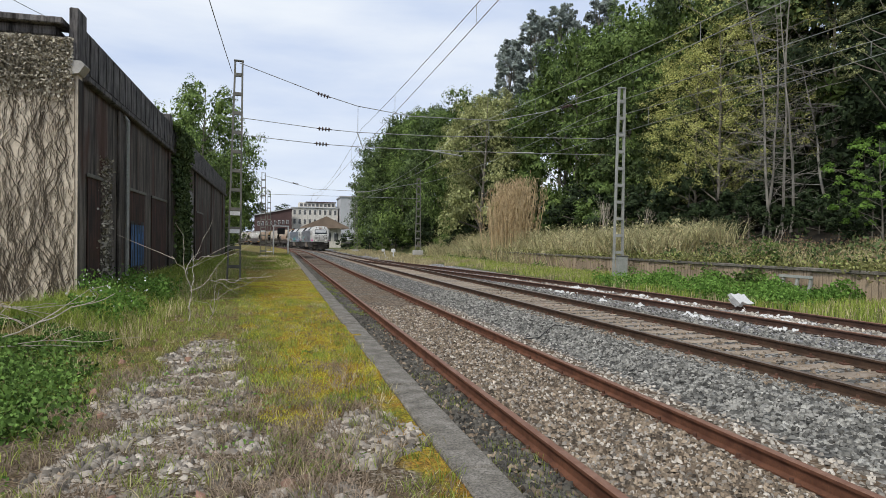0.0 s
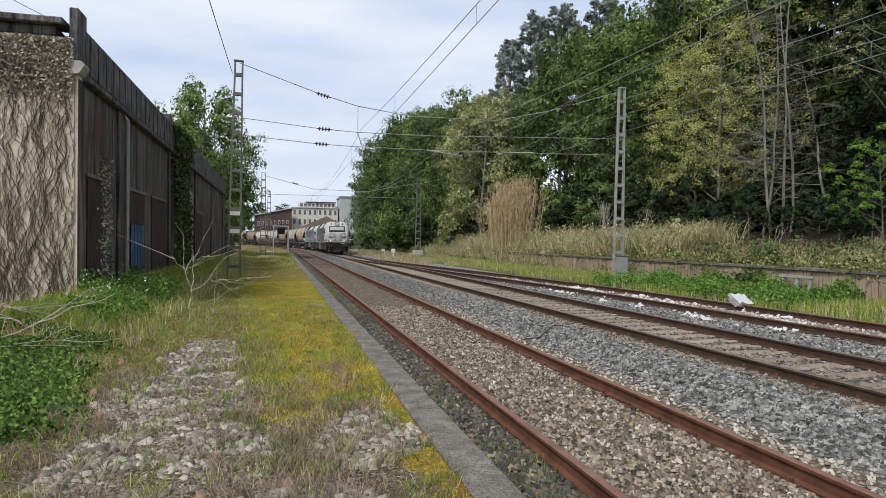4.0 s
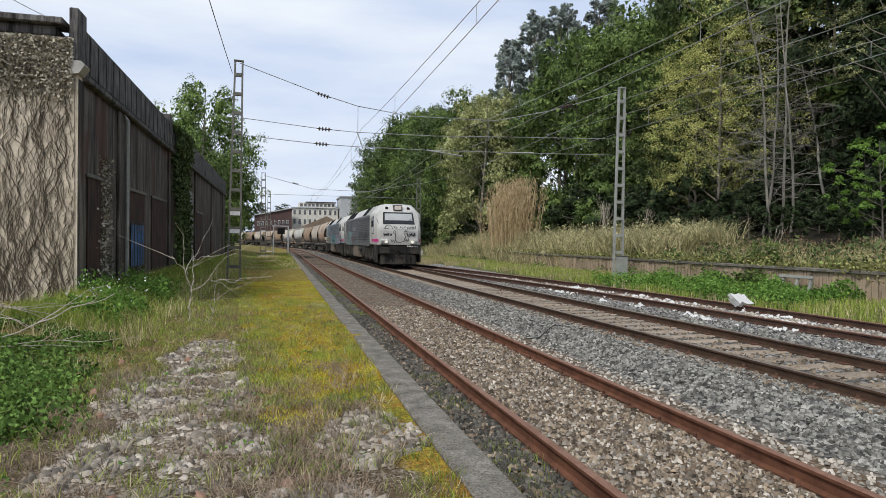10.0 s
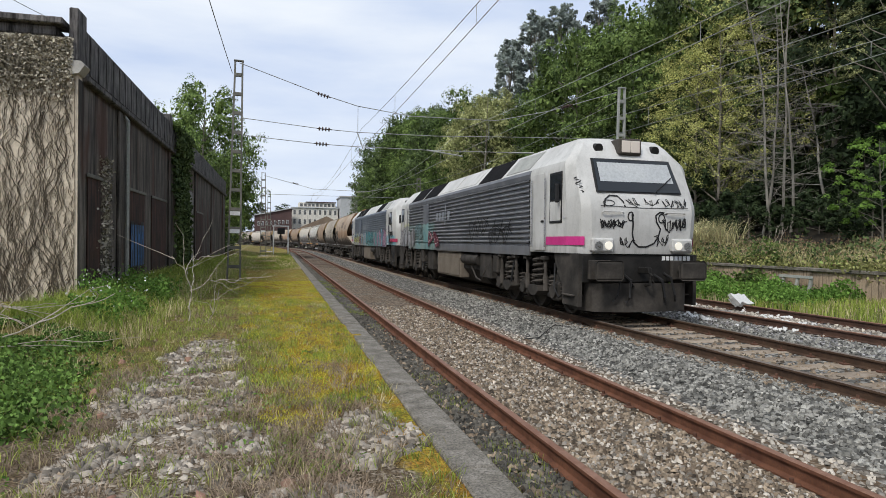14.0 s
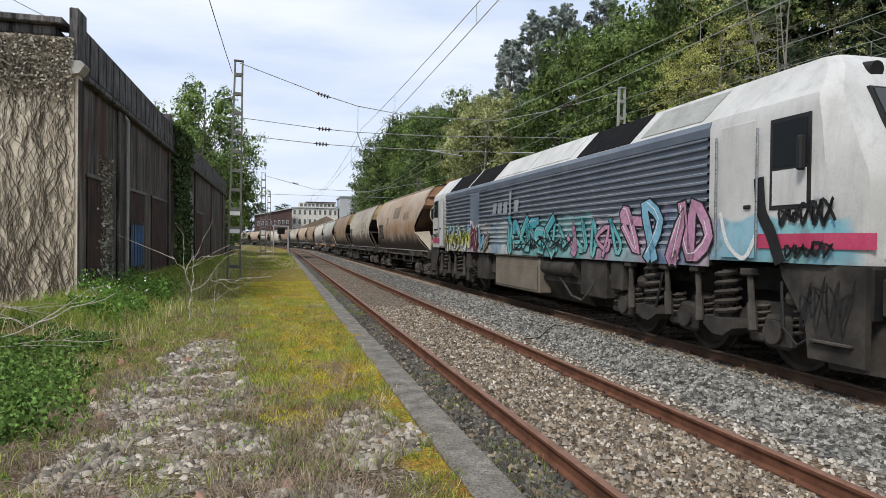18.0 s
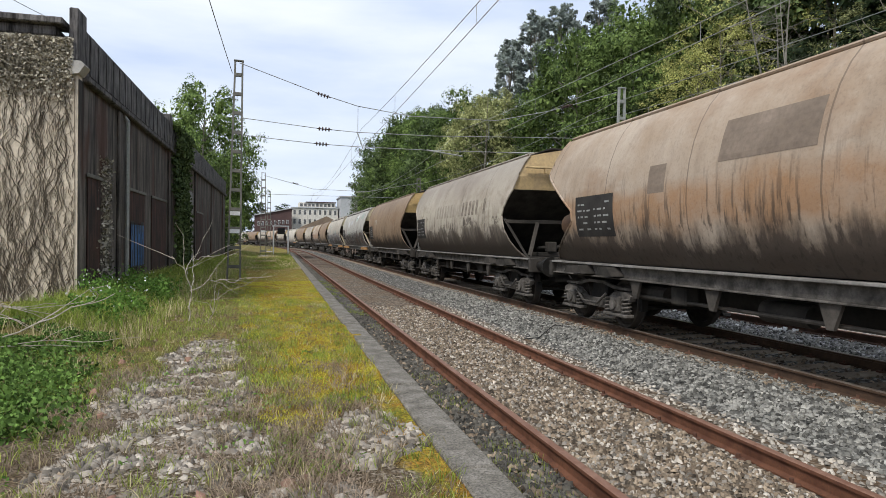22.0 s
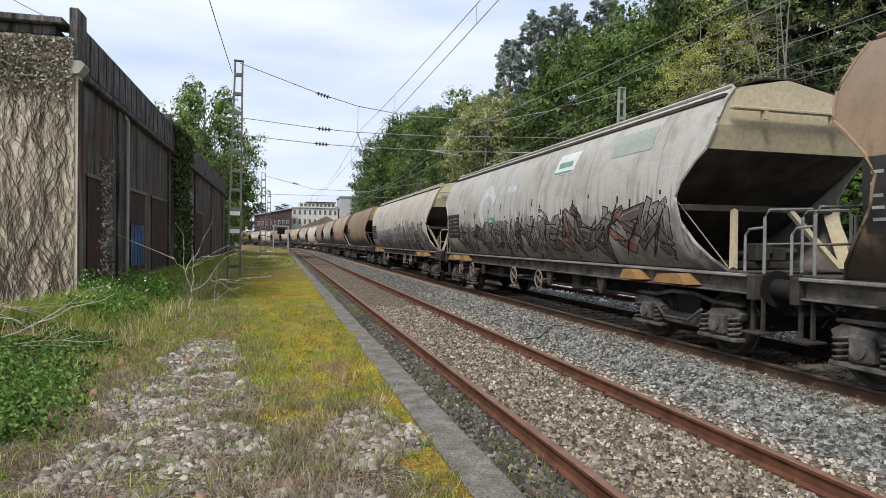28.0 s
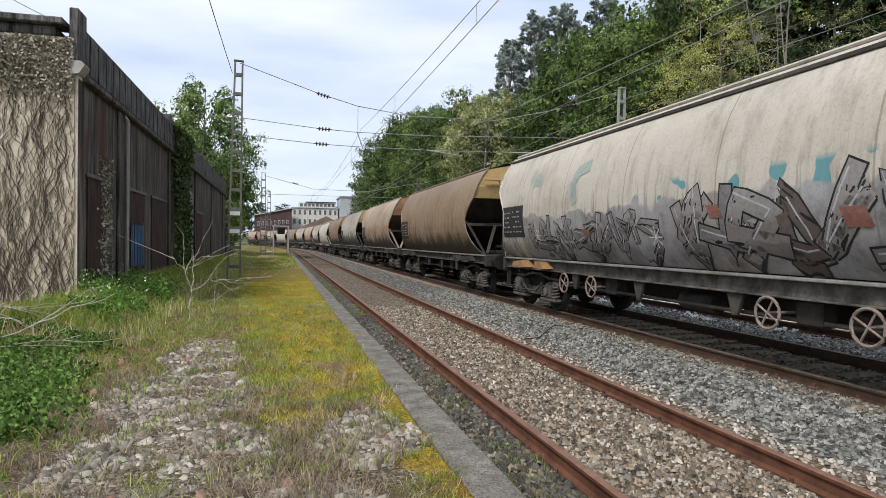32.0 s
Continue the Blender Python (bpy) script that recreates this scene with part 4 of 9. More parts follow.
M["blind"] = plain("pale_sun_blind", (0.42, 0.44, 0.45), (0.48, 0.5, 0.5), 2, 20, 0.6)
M["chrome"] = plain("lamp_rim", (0.35, 0.35, 0.35), (0.45, 0.45, 0.45), 5, 40, 0.3, 0.8)
M["rail_paint"] = plain("chipped_cream_handrail", (0.4, 0.37, 0.28), (0.5, 0.46, 0.36), 6, 40, 0.7, height=0.001)
M["grey_rail"] = plain("grey_handrail", (0.2, 0.2, 0.19), (0.3, 0.3, 0.28), 6, 40, 0.7, height=0.001)
for nm, col in (("aqua", (0.12, 0.42, 0.42)), ("deep_teal", (0.05, 0.27, 0.29)), ("sky", (0.2, 0.42, 0.55)), ("lime", (0.5, 0.5, 0.08)), ("rose", (0.5, 0.26, 0.38)), ("wine", (0.18, 0.045, 0.065)), ("smoke", (0.2, 0.19, 0.185)), ("ash", (0.3, 0.29, 0.285)), ("umber", (0.13, 0.1, 0.085)), ("dun", (0.24, 0.205, 0.18)), ("brick", (0.26, 0.12, 0.09))):
    M["spray_" + nm] = plain(nm + "_spray_paint", tuple(v * 0.8 for v in col), tuple(min(1.0, v * 1.15) for v in col), 2.5, 18, 0.6, height=0.001, grime=0.35)
def fading(name, low, mid, high, z0, z1):
    """Spray paint that runs through three colours from z0 up to z1."""
    k = Nodes(name)
    x = k.xyz()
    f = k.math("ADD", k.math("MULTIPLY_ADD", x[2], 1 / (z1 - z0), -z0 / (z1 - z0)), k.math("MULTIPLY_ADD", k.noise(2.0, 4), 0.4, -0.2))
    c = k.ramp(f, (0.1, low), (0.3, mid), (0.5, mid), (0.75, high))
    c = k.mix(k.ramp(k.noise(18, 5), (0.3, 0.4), (0.55, 0.0)), c, (0.1, 0.1, 0.1))
    return k.done(c, 0.6, 0, k.noise(30, 3), 0.001)


M["spray_dusk"] = fading("white_yellow_blue_spray_paint", (0.55, 0.55, 0.54), (0.5, 0.5, 0.08), (0.22, 0.4, 0.55), 1.3, 2.25)
M["spray_mist"] = fading("grey_teal_fading_spray_paint", (0.2, 0.26, 0.23), (0.17, 0.27, 0.26), (0.14, 0.24, 0.25), 1.3, 2.3)
M["spray_sea"] = fading("teal_fading_spray_paint", (0.16, 0.42, 0.4), (0.1, 0.4, 0.41), (0.05, 0.3, 0.36), 1.3, 2.25)
M["spray_stone"] = fading("grey_brown_fading_spray_paint", (0.11, 0.095, 0.085), (0.2, 0.178, 0.163), (0.28, 0.255, 0.238), 1.25, 2.4)
M["spray_tar"] = fading("dark_brown_fading_spray_paint", (0.06, 0.05, 0.045), (0.12, 0.095, 0.08), (0.24, 0.21, 0.19), 1.25, 2.3)
M["silver"] = plain("silver_spray", (0.36, 0.36, 0.38), (0.5, 0.5, 0.52), 2, 20, 0.5)
M["pale_mark"] = plain("weathered_white_paint", (0.5, 0.51, 0.51), (0.66, 0.66, 0.65), 3, 16, 0.6)
M["pale_logo"] = plain("faded_white_lettering", (0.42, 0.44, 0.46), (0.55, 0.56, 0.57), 4, 20, 0.6)
M["panel_black"] = plain("faded_black_panel", (0.022, 0.02, 0.018), (0.05, 0.045, 0.04), 2, 18, 0.8)
M["panel_ink"] = plain("worn_panel_lettering", (0.24, 0.24, 0.23), (0.4, 0.4, 0.38), 9, 30, 0.7)
M["faint_mark"] = plain("faint_side_mark", (0.22, 0.24, 0.27), (0.34, 0.36, 0.38), 6, 20, 0.6)
M["green_paint"] = plain("green_panel", (0.12, 0.3, 0.2), (0.2, 0.36, 0.26), 3, 20, 0.6)
M["pale_panel"] = plain("pale_green_panel", (0.3, 0.36, 0.31), (0.38, 0.42, 0.36), 3, 20, 0.6)
M["orange"] = plain("orange_bracket", (0.3, 0.16, 0.06), (0.38, 0.22, 0.1), 4, 30, 0.8)
glow = Nodes("lit_lamp_lens")
glow.done((0.7, 0.67, 0.58), 0.2)
glow.b.inputs["Emission Color"].default_value, glow.b.inputs["Emission Strength"].default_value = (1, 0.93, 0.8, 1), 0.4
M["lamp"] = glow.m
dim = Nodes("dim_lamp_lens")
dim.done((0.4, 0.36, 0.32), 0.25)
dim.b.inputs["Emission Color"].default_value, dim.b.inputs["Emission Strength"].default_value = (1, 0.9, 0.8, 1), 0.2
M["lamp_dim"] = dim.m
scr = Nodes("windscreen_glass")
scr.done((0.02, 0.024, 0.027), 0.06, spec=0.4)
M["screen"] = scr.m


def tank_paint(name, a, b, dark, band, rust=(0.2, 0.1, 0.045), peel=0.0, spray=None, glowing=0.0, blotch=0.0, soot=0.0):
    """Hopper wagon paint: brown dust, rust and a dark oily lower third."""
    k = Nodes(name)
    x = k.xyz()
    n = k.noise(0.55, 6, 0.65)
    s = k.noise(2.6, 6, 0.65, (1.3, 1.3, 0.16))
    c = k.mix(k.ramp(n, (0.35, 0.0), (0.65, 1.0)), a, b)
    c = k.mix(k.ramp(k.noise(0.9, 5, 0.65, (1, 0.6, 1)), (0.52, 0.0), (0.72, 0.7)), c, rust)
    c = k.mix(k.ramp(s, (0.5, 0.0), (0.85, 0.28)), c, dark)
    if glowing:
        zb = k.math("ADD", x[2], k.math("MULTIPLY_ADD", k.noise(0.8, 5, 0.6), 0.9, -0.45))
        c = k.mix(k.math("MULTIPLY", k.ramp(k.math("MULTIPLY_ADD", zb, 1.0, -1.6), (0.1, 0.0), (0.35, glowing), (0.75, glowing), (1.25, 0.0)), k.ramp(k.noise(1.2, 6, 0.7), (0.3, 0.3), (0.6, 1.0))), c, (0.33, 0.16, 0.06))
    blot = k.noise(5.0, 8, 0.75)
    c = k.mix(k.ramp(blot, (0.56, 0.0), (0.7, 0.2)), c, dark)
    c = k.mix(k.ramp(blot, (0.32, 0.12), (0.44, 0.0)), c, (0.6, 0.55, 0.48))
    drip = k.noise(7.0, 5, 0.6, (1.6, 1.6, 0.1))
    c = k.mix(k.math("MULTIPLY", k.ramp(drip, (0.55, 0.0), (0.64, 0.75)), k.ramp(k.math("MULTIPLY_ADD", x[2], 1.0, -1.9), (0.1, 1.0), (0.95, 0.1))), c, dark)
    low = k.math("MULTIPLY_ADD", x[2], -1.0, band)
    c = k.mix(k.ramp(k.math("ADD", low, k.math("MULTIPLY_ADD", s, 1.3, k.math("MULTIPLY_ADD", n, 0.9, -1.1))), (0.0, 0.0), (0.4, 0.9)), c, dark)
    if blotch:
        b1 = k.noise(0.9, 7, 0.68, (1, 1, 0.75))
        c = k.mix(k.math("MULTIPLY", k.ramp(k.math("ADD", b1, k.math("MULTIPLY_ADD", x[2], -0.28, 0.62)), (0.53, 0.0), (0.57, blotch)), k.ramp(k.noise(3.2, 5, 0.6, (1.4, 1.4, 0.2)), (0.3, 0.6), (0.6, 1.0))), c, (0.085, 0.066, 0.052))
    if soot:
        c = k.mix(k.ramp(k.math("ADD", k.math("SUBTRACT", x[2], 2.9), k.math("MULTIPLY_ADD", k.noise(0.6, 5, 0.6), 1.2, -0.6)), (0.0, 0.0), (0.7, soot)), c, (0.2, 0.17, 0.145))
    if peel:
        c = k.mix(k.math("MULTIPLY", k.ramp(k.noise(1.6, 8, 0.75), (0.52, 0.0), (0.56, peel)), k.ramp(k.math("MULTIPLY_ADD", x[2], 1.0, -2.0), (0.0, 0.0), (0.12, 1.0), (0.65, 1.0), (0.95, 0.0))), c, (0.5, 0.455, 0.36))
    if spray and name == "scrawled_pale_hopper":
        puff = k.noise(2.2, 1, 0.3, (0.3, 1, 1.0))
        c = k.mix(k.math("MULTIPLY", k.ramp(puff, (0.57, 0.0), (0.585, 0.85)), k.math("MULTIPLY", k.math("LESS_THAN", x[1], 0.4), k.ramp(k.math("ABSOLUTE", k.math("SUBTRACT", x[2], 2.42)), (0.12, 1.0), (0.2, 0.0)))), c, (0.06, 0.26, 0.29))
    if spray:
        c = spray_layer(k, c, **spray)
        c = k.mix(k.ramp(s, (0.5, 0.0), (0.85, 0.45)), c, dark)
    seam = k.math("LESS_THAN", k.math("ABSOLUTE", k.math("SUBTRACT", k.math("FRACT", k.math("MULTIPLY", x[1], 0.42)), 0.5)), 0.006)
    c = k.mix(k.math("MULTIPLY", seam, 0.5), c, dark)
    g = k.noise(26, 5, 0.6)
    c = k.mix(k.ramp(g, (0.3, 0.18), (0.5, 0.0)), c, (0.03, 0.026, 0.02))
    return k.done(c, 0.75, 0, k.math("MULTIPLY_ADD", k.noise(1.4, 2), 6.0, g), 0.003)


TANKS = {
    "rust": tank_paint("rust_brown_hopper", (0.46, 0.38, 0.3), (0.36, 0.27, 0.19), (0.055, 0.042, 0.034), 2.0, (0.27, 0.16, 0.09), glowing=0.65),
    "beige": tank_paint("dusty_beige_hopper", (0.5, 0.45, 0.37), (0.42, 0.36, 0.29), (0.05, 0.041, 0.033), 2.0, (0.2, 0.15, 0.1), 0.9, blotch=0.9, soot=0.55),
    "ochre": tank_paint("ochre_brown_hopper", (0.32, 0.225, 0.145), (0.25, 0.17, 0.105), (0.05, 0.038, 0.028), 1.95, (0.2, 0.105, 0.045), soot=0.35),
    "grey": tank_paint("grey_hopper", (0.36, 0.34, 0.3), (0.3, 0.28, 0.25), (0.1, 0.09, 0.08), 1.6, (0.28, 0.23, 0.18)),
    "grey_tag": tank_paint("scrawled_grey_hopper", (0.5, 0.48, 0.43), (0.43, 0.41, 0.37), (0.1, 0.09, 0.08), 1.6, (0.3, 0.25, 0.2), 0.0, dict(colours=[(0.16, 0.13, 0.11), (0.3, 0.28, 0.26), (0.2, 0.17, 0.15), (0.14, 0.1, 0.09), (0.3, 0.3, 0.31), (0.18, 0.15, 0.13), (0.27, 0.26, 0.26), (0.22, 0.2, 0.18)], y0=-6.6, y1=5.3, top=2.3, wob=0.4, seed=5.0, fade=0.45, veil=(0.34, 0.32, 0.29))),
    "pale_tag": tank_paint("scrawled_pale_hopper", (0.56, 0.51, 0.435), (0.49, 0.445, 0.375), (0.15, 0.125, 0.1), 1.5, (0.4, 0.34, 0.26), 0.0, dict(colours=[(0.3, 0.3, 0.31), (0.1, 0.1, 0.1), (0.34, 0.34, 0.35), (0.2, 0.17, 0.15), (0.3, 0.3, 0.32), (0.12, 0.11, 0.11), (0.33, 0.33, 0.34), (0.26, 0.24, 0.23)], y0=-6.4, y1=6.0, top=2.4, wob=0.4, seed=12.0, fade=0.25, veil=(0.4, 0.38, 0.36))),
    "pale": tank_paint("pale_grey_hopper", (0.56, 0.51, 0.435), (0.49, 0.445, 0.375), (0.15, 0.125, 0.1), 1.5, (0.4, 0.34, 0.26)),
}
ENDS = {"rust": plain("rust_end_plate", (0.33, 0.19, 0.1), (0.25, 0.13, 0.07), 1.5, 14, 0.85), "beige": plain("ochre_end_plate", (0.55, 0.4, 0.2), (0.42, 0.31, 0.18), 1.5, 14, 0.85),
        "ochre": plain("yellow_ochre_end_plate", (0.48, 0.33, 0.14), (0.38, 0.27, 0.13), 1.5, 14, 0.85), "grey": plain("cream_end_plate", (0.5, 0.42, 0.27), (0.46, 0.4, 0.29), 1.5, 14, 0.85),
        "pale": plain("light_cream_end_plate", (0.55, 0.47, 0.31), (0.5, 0.44, 0.32), 1.5, 14, 0.85)}
for tag in ("grey", "pale"):
    ENDS[tag + "_tag"] = ENDS[tag]
FLAP = {"rust": None, "beige": M["under_brown"], "ochre": M["under_brown"], "grey_tag": ENDS["grey"], "pale_tag": ENDS["grey"], "pale": ENDS["grey"]}
M["air_tank_rust"] = plain("rusty_air_tank", (0.13, 0.075, 0.045), (0.21, 0.125, 0.08), 2, 16, 0.75)
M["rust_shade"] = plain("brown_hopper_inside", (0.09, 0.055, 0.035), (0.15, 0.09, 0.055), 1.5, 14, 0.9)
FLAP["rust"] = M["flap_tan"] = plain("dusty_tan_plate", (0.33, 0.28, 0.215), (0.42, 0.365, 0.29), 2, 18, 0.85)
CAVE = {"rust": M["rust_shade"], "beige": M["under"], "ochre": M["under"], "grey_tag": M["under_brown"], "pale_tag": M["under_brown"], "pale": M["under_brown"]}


# ---- painted shapes laid on a side ----
def stroke_faces(g, pts, w, surf, lift, seed=None):
    """A painted stroke along points (y, z) on the side x = -surf(z)."""
    pts = [Vector(p) for p in pts]
    fine = []
    for a, b in zip(pts, pts[1:]):
        n = max(1, int((b - a).length / 0.12))
        fine += [a.lerp(b, i / n) for i in range(n)]
    fine.append(pts[-1])
    base, cols = len(g.v), 2 + int(w / 0.09)
    for i, p in enumerate(fine):
        d = (fine[min(i + 1, len(fine) - 1)] - fine[max(i - 1, 0)]).normalized()
        q = Vector((-d.y, d.x)) * w / 2
        ext = d * (-w / 2 if i == 0 else w / 2 if i == len(fine) - 1 else 0)
        for k in range(cols):
            r = p + q * (1 - 2 * k / (cols - 1)) + ext
            g.v.append((-surf(r.y) - lift, r.x, r.y))
    for i in range(len(fine) - 1):
        for k in range(cols - 1):
            c = base + cols * i + k
            g.f.append((c, c + 1, c + cols + 1, c + cols))


def wild(r):
    """An aimless looping curve in a unit cell, unlike any letter."""
    n = r.randint(5, 7)
    key = [Vector((0.5 + 0.62 * math.cos(2.1 * i + r.uniform(-0.4, 0.4)), 0.5 + 0.55 * math.sin(2.6 * i + r.uniform(-0.6, 0.6)))) for i in range(n)]
    out = []
    for i in range(n - 1):
        a, b, c, d = key[max(i - 1, 0)], key[i], key[i + 1], key[min(i + 2, n - 1)]
        for k in range(4):
            t = k / 4
            out.append(0.5 * (2 * b + (c - a) * t + (2 * a - 5 * b + 4 * c - d) * t * t + (3 * b - a - 3 * c + d) * t ** 3))
    return [tuple(q) for q in out + [key[-1]]]


def scrawl(parent, surf, y0, y1, z0, z1, n, fat, edge, fill, seed, lift=0.006, names=("letter", "letter_fill"), slant=0.15):
    """Overlapping wild letters that spell nothing: dark strokes with a paler stroke on each."""
    r = random.Random(seed)
    w = (y1 - y0) / n
    for i in range(n):
        sh = wild(r)
        h = (z1 - z0) * r.uniform(0.8, 1.05)
        bz = z0 + r.uniform(-0.06, 0.1) * (z1 - z0)
        pts = [(y1 - (i + 0.04 + u * 1.0 - v * slant) * w + r.uniform(-0.05, 0.05) * w, min(bz + v * h + r.uniform(-0.04, 0.04) * h, z1 + 0.1)) for u, v in sh]
        g = Geo()
        stroke_faces(g, pts, fat + edge * 2, surf, lift)
        o = part(names[0], g, M["black"], parent)
        if fill:
            g2 = Geo()
            stroke_faces(g2, pts, fat, surf, lift + 0.003)
            part(names[1], g2, fill, o)


def rounded(pts, n=4):
    """A smooth curve through points."""
    key = [Vector(p) for p in pts]
    out = []
    for i in range(len(key) - 1):
        a, b, c, d = key[max(i - 1, 0)], key[i], key[i + 1], key[min(i + 2, len(key) - 1)]
        for j in range(n):
            t = j / n
            out.append(0.5 * (2 * b + (c - a) * t + (2 * a - 5 * b + 4 * c - d) * t * t + (3 * b - a - 3 * c + d) * t ** 3))
    return out + [key[-1]]


def blob(r, turns):
    """A bent bar that doubles back on itself in a unit cell, unlike any letter."""
    a0, out = r.uniform(0, 6.28), []
    for i in range(turns):
        a = a0 + i * r.uniform(1.7, 2.9)
        out.append((0.5 + 0.5 * math.cos(a) * r.uniform(0.6, 1.0), 0.5 + 0.5 * math.sin(a) * r.uniform(0.75, 1.05)))
    return out


def piece(parent, surf, y0, y1, z0, z1, n, fat, edge, fills, seed, gleam=None, line=None, lift=0.004, slant=0.1, over=1.25, bend_share=0.6):
    """A row of swollen outlined shapes that spell nothing: outline, fill and a thin gleam on each."""
    r = random.Random(seed)
    w = (y1 - y0) / n
    for i in range(n):
        sh = rounded(blob(r, r.choice((4, 5, 5))), 3 if r.random() < bend_share else 1)
        fat_i = fat * r.uniform(0.75, 1.15)
        pts = [(y1 - (i + p.x * over - p.y * slant - 0.1) * w, min(max(z0 + p.y * (z1 - z0), z0), z1)) for p in sh]
        g = Geo()
        stroke_faces(g, pts, fat_i + edge * 2, surf, lift + 0.0015 * (i % 3))
        o = part("spray_outline", g, line or M["black"], parent)
        g = Geo()
        stroke_faces(g, pts, fat_i, surf, lift + 0.0005 + 0.0015 * (i % 3))
        part("spray_fill", g, fills[i % len(fills)], o)
        if gleam:
            g = Geo()
            stroke_faces(g, [(y + fat_i * 0.25, z + fat_i * 0.22) for y, z in pts[:max(3, len(pts) * 2 // 3)]], fat_i * 0.1, surf, lift + 0.001 + 0.0015 * (i % 3))
            part("spray_gleam", g, gleam, o)


def patch(surf, y0, y1, z0, z1, lift=0.005, skew=0.0, n=7):
    g = Geo()
    for i in range(n + 1):
        z = z0 + (z1 - z0) * i / n
        for y in (y0, y1):
            g.v.append((-surf(z) - lift, y + skew * i / n, z))
    g.f = [(2 * i, 2 * i + 1, 2 * i + 3, 2 * i + 2) for i in range(n)]
    return g


def bars(parent, surf, y0, y1, z0, z1, rows, m, seed=1, lift=0.009, name="lettering"):
    """Small lettering as plain bars."""
    r = random.Random(seed)
    h = (z1 - z0) / rows
    for k in range(rows):
        z, y = z1 - (k + 0.8) * h, y1
        while y > y0 + 0.08:
            w = min(r.uniform(0.05, 0.2), y - y0)
            if r.random() < 0.8:
                part(name, patch(surf, y - w, y, z, z + h * 0.28, lift, 0, 2), m, parent)
            y -= w + r.uniform(0.03, 0.08)


# ---- shared running gear ----
def wheelset(r, half=0.83):
    g = Geo()
    for s in (-1, 1):
        prof = [(0.0, 0.09), (0.05, 0.1), (0.055, 0.2), (0.02, r * 0.55), (0.02, r * 0.8), (0.06, r * 0.86), (0.07, r - 0.01), (0.02, r), (-0.045, r + 0.005), (-0.06, r + 0.03), (-0.075, r + 0.028), (-0.075, r * 0.86), (-0.03, r * 0.8), (-0.02, r * 0.5), (-0.05, 0.2), (-0.05, 0.09)]
        rings = [[(s * (half + px), pr * math.cos(2 * math.pi * k / 20), pr * math.sin(2 * math.pi * k / 20)) for k in range(20)] for px, pr in prof]
        g.loft(rings if s < 0 else rings[::-1])
    g.tube([(-1.06, 0, 0), (1.06, 0, 0)], 0.085, 12)
    return g


ws_wagon, ws_loco = put_mesh("wheelset", wheelset(0.46), M["tyre"], True), put_mesh("wheelset", wheelset(0.51), M["tyre"], True)
WHEELS = []


def freight_bogie_parts():
    """Side frames with spring nests, and a bolster."""
    out = []
    for s in (-1, 1):
        x0, x1 = (0.93, 1.06) if s > 0 else (-1.06, -0.93)
        prof = [(-1.35, 0.62), (-1.2, 0.7), (-0.75, 0.66), (-0.45, 0.5), (0.45, 0.5), (0.75, 0.66), (1.2, 0.7), (1.35, 0.62), (1.3, 0.52), (1.05, 0.52), (0.7, 0.5), (0.42, 0.33), (-0.42, 0.33), (-0.7, 0.5), (-1.05, 0.52), (-1.3, 0.52)]
        out.append(("side_frame", put_mesh("side_frame", Geo().prism(prof, "x", x0, x1).prism([(-1.3, 0.72), (-0.7, 0.72), (-0.3, 0.8), (0.3, 0.8), (0.7, 0.72), (1.3, 0.72), (1.3, 0.76), (0.7, 0.78), (0.3, 0.86), (-0.3, 0.86), (-0.7, 0.78), (-1.3, 0.76)], "x", x0 - 0.02 * s, x1 + 0.04 * s), M["bogie_dust"])))
        for a in (-0.9, 0.9):
            xa = s * 1.04
            out.append(("axle_box", put_mesh("axle_box", Geo().box(xa - 0.1, xa + 0.1, a - 0.16, a + 0.16, 0.3, 0.6, 0.03).disc((xa + s * 0.11, a, 0.45), 0.1, "x", 0.06, 14).box(xa - 0.09, xa + 0.09, a - 0.42, a + 0.42, 0.22, 0.285, 0.015), M["bogie_dust"])))
            for b in (-0.3, 0.3):
                out.append(("spring", put_mesh("spring", Geo().coil(s * 1.05, a + b, 0.29, 0.58, 0.085, 0.02, 4).tube([(s * 1.05, a + b, 0.29), (s * 1.05, a + b, 0.56)], 0.045, 6), M["bogie_dust"])))
        g = Geo().tube([(s * 1.14, -0.6, 0.62), (s * 1.15, -0.3, 0.42), (s * 1.15, 0.3, 0.42), (s * 1.14, 0.6, 0.62)], 0.025, 6)
        out.append(("brake_rod", put_mesh("brake_rod", g, M["bogie_dust"], True)))
    out.append(("bolster", put_mesh("bolster", Geo().box(-0.95, 0.95, -0.28, 0.28, 0.42, 0.82, 0.03).box(-0.9, 0.9, -1.3, -1.18, 0.5, 0.64, 0.02).box(-0.9, 0.9, 1.18, 1.3, 0.5, 0.64, 0.02), M["steel_dark"])))
    for a in (-1.42, -0.38, 0.38, 1.42):
        out.append(("brake_block", put_mesh("brake_block", Geo().box(-0.9, -0.76, a - 0.04, a + 0.04, 0.35, 0.6, 0.01).box(0.76, 0.9, a - 0.04, a + 0.04, 0.35, 0.6, 0.01).tube([(-0.9, a, 0.42), (0.9, a, 0.42)], 0.035, 6), M["steel_dark"])))
    return out


BOGIE = freight_bogie_parts()


def add_bogie(wagon, y, near):
    b = new("bogie")
    b.parent, b.location = wagon, (0, y, 0)
    for nm, me in BOGIE:
        part(nm, me, None, b)
    for a in (-0.9, 0.9):
        w = part("wheelset", ws_wagon, None, b)
        w.location = (0, a, 0.46)
        if near:
            WHEELS.append((w, 0.46, (0, a, 0.46)))


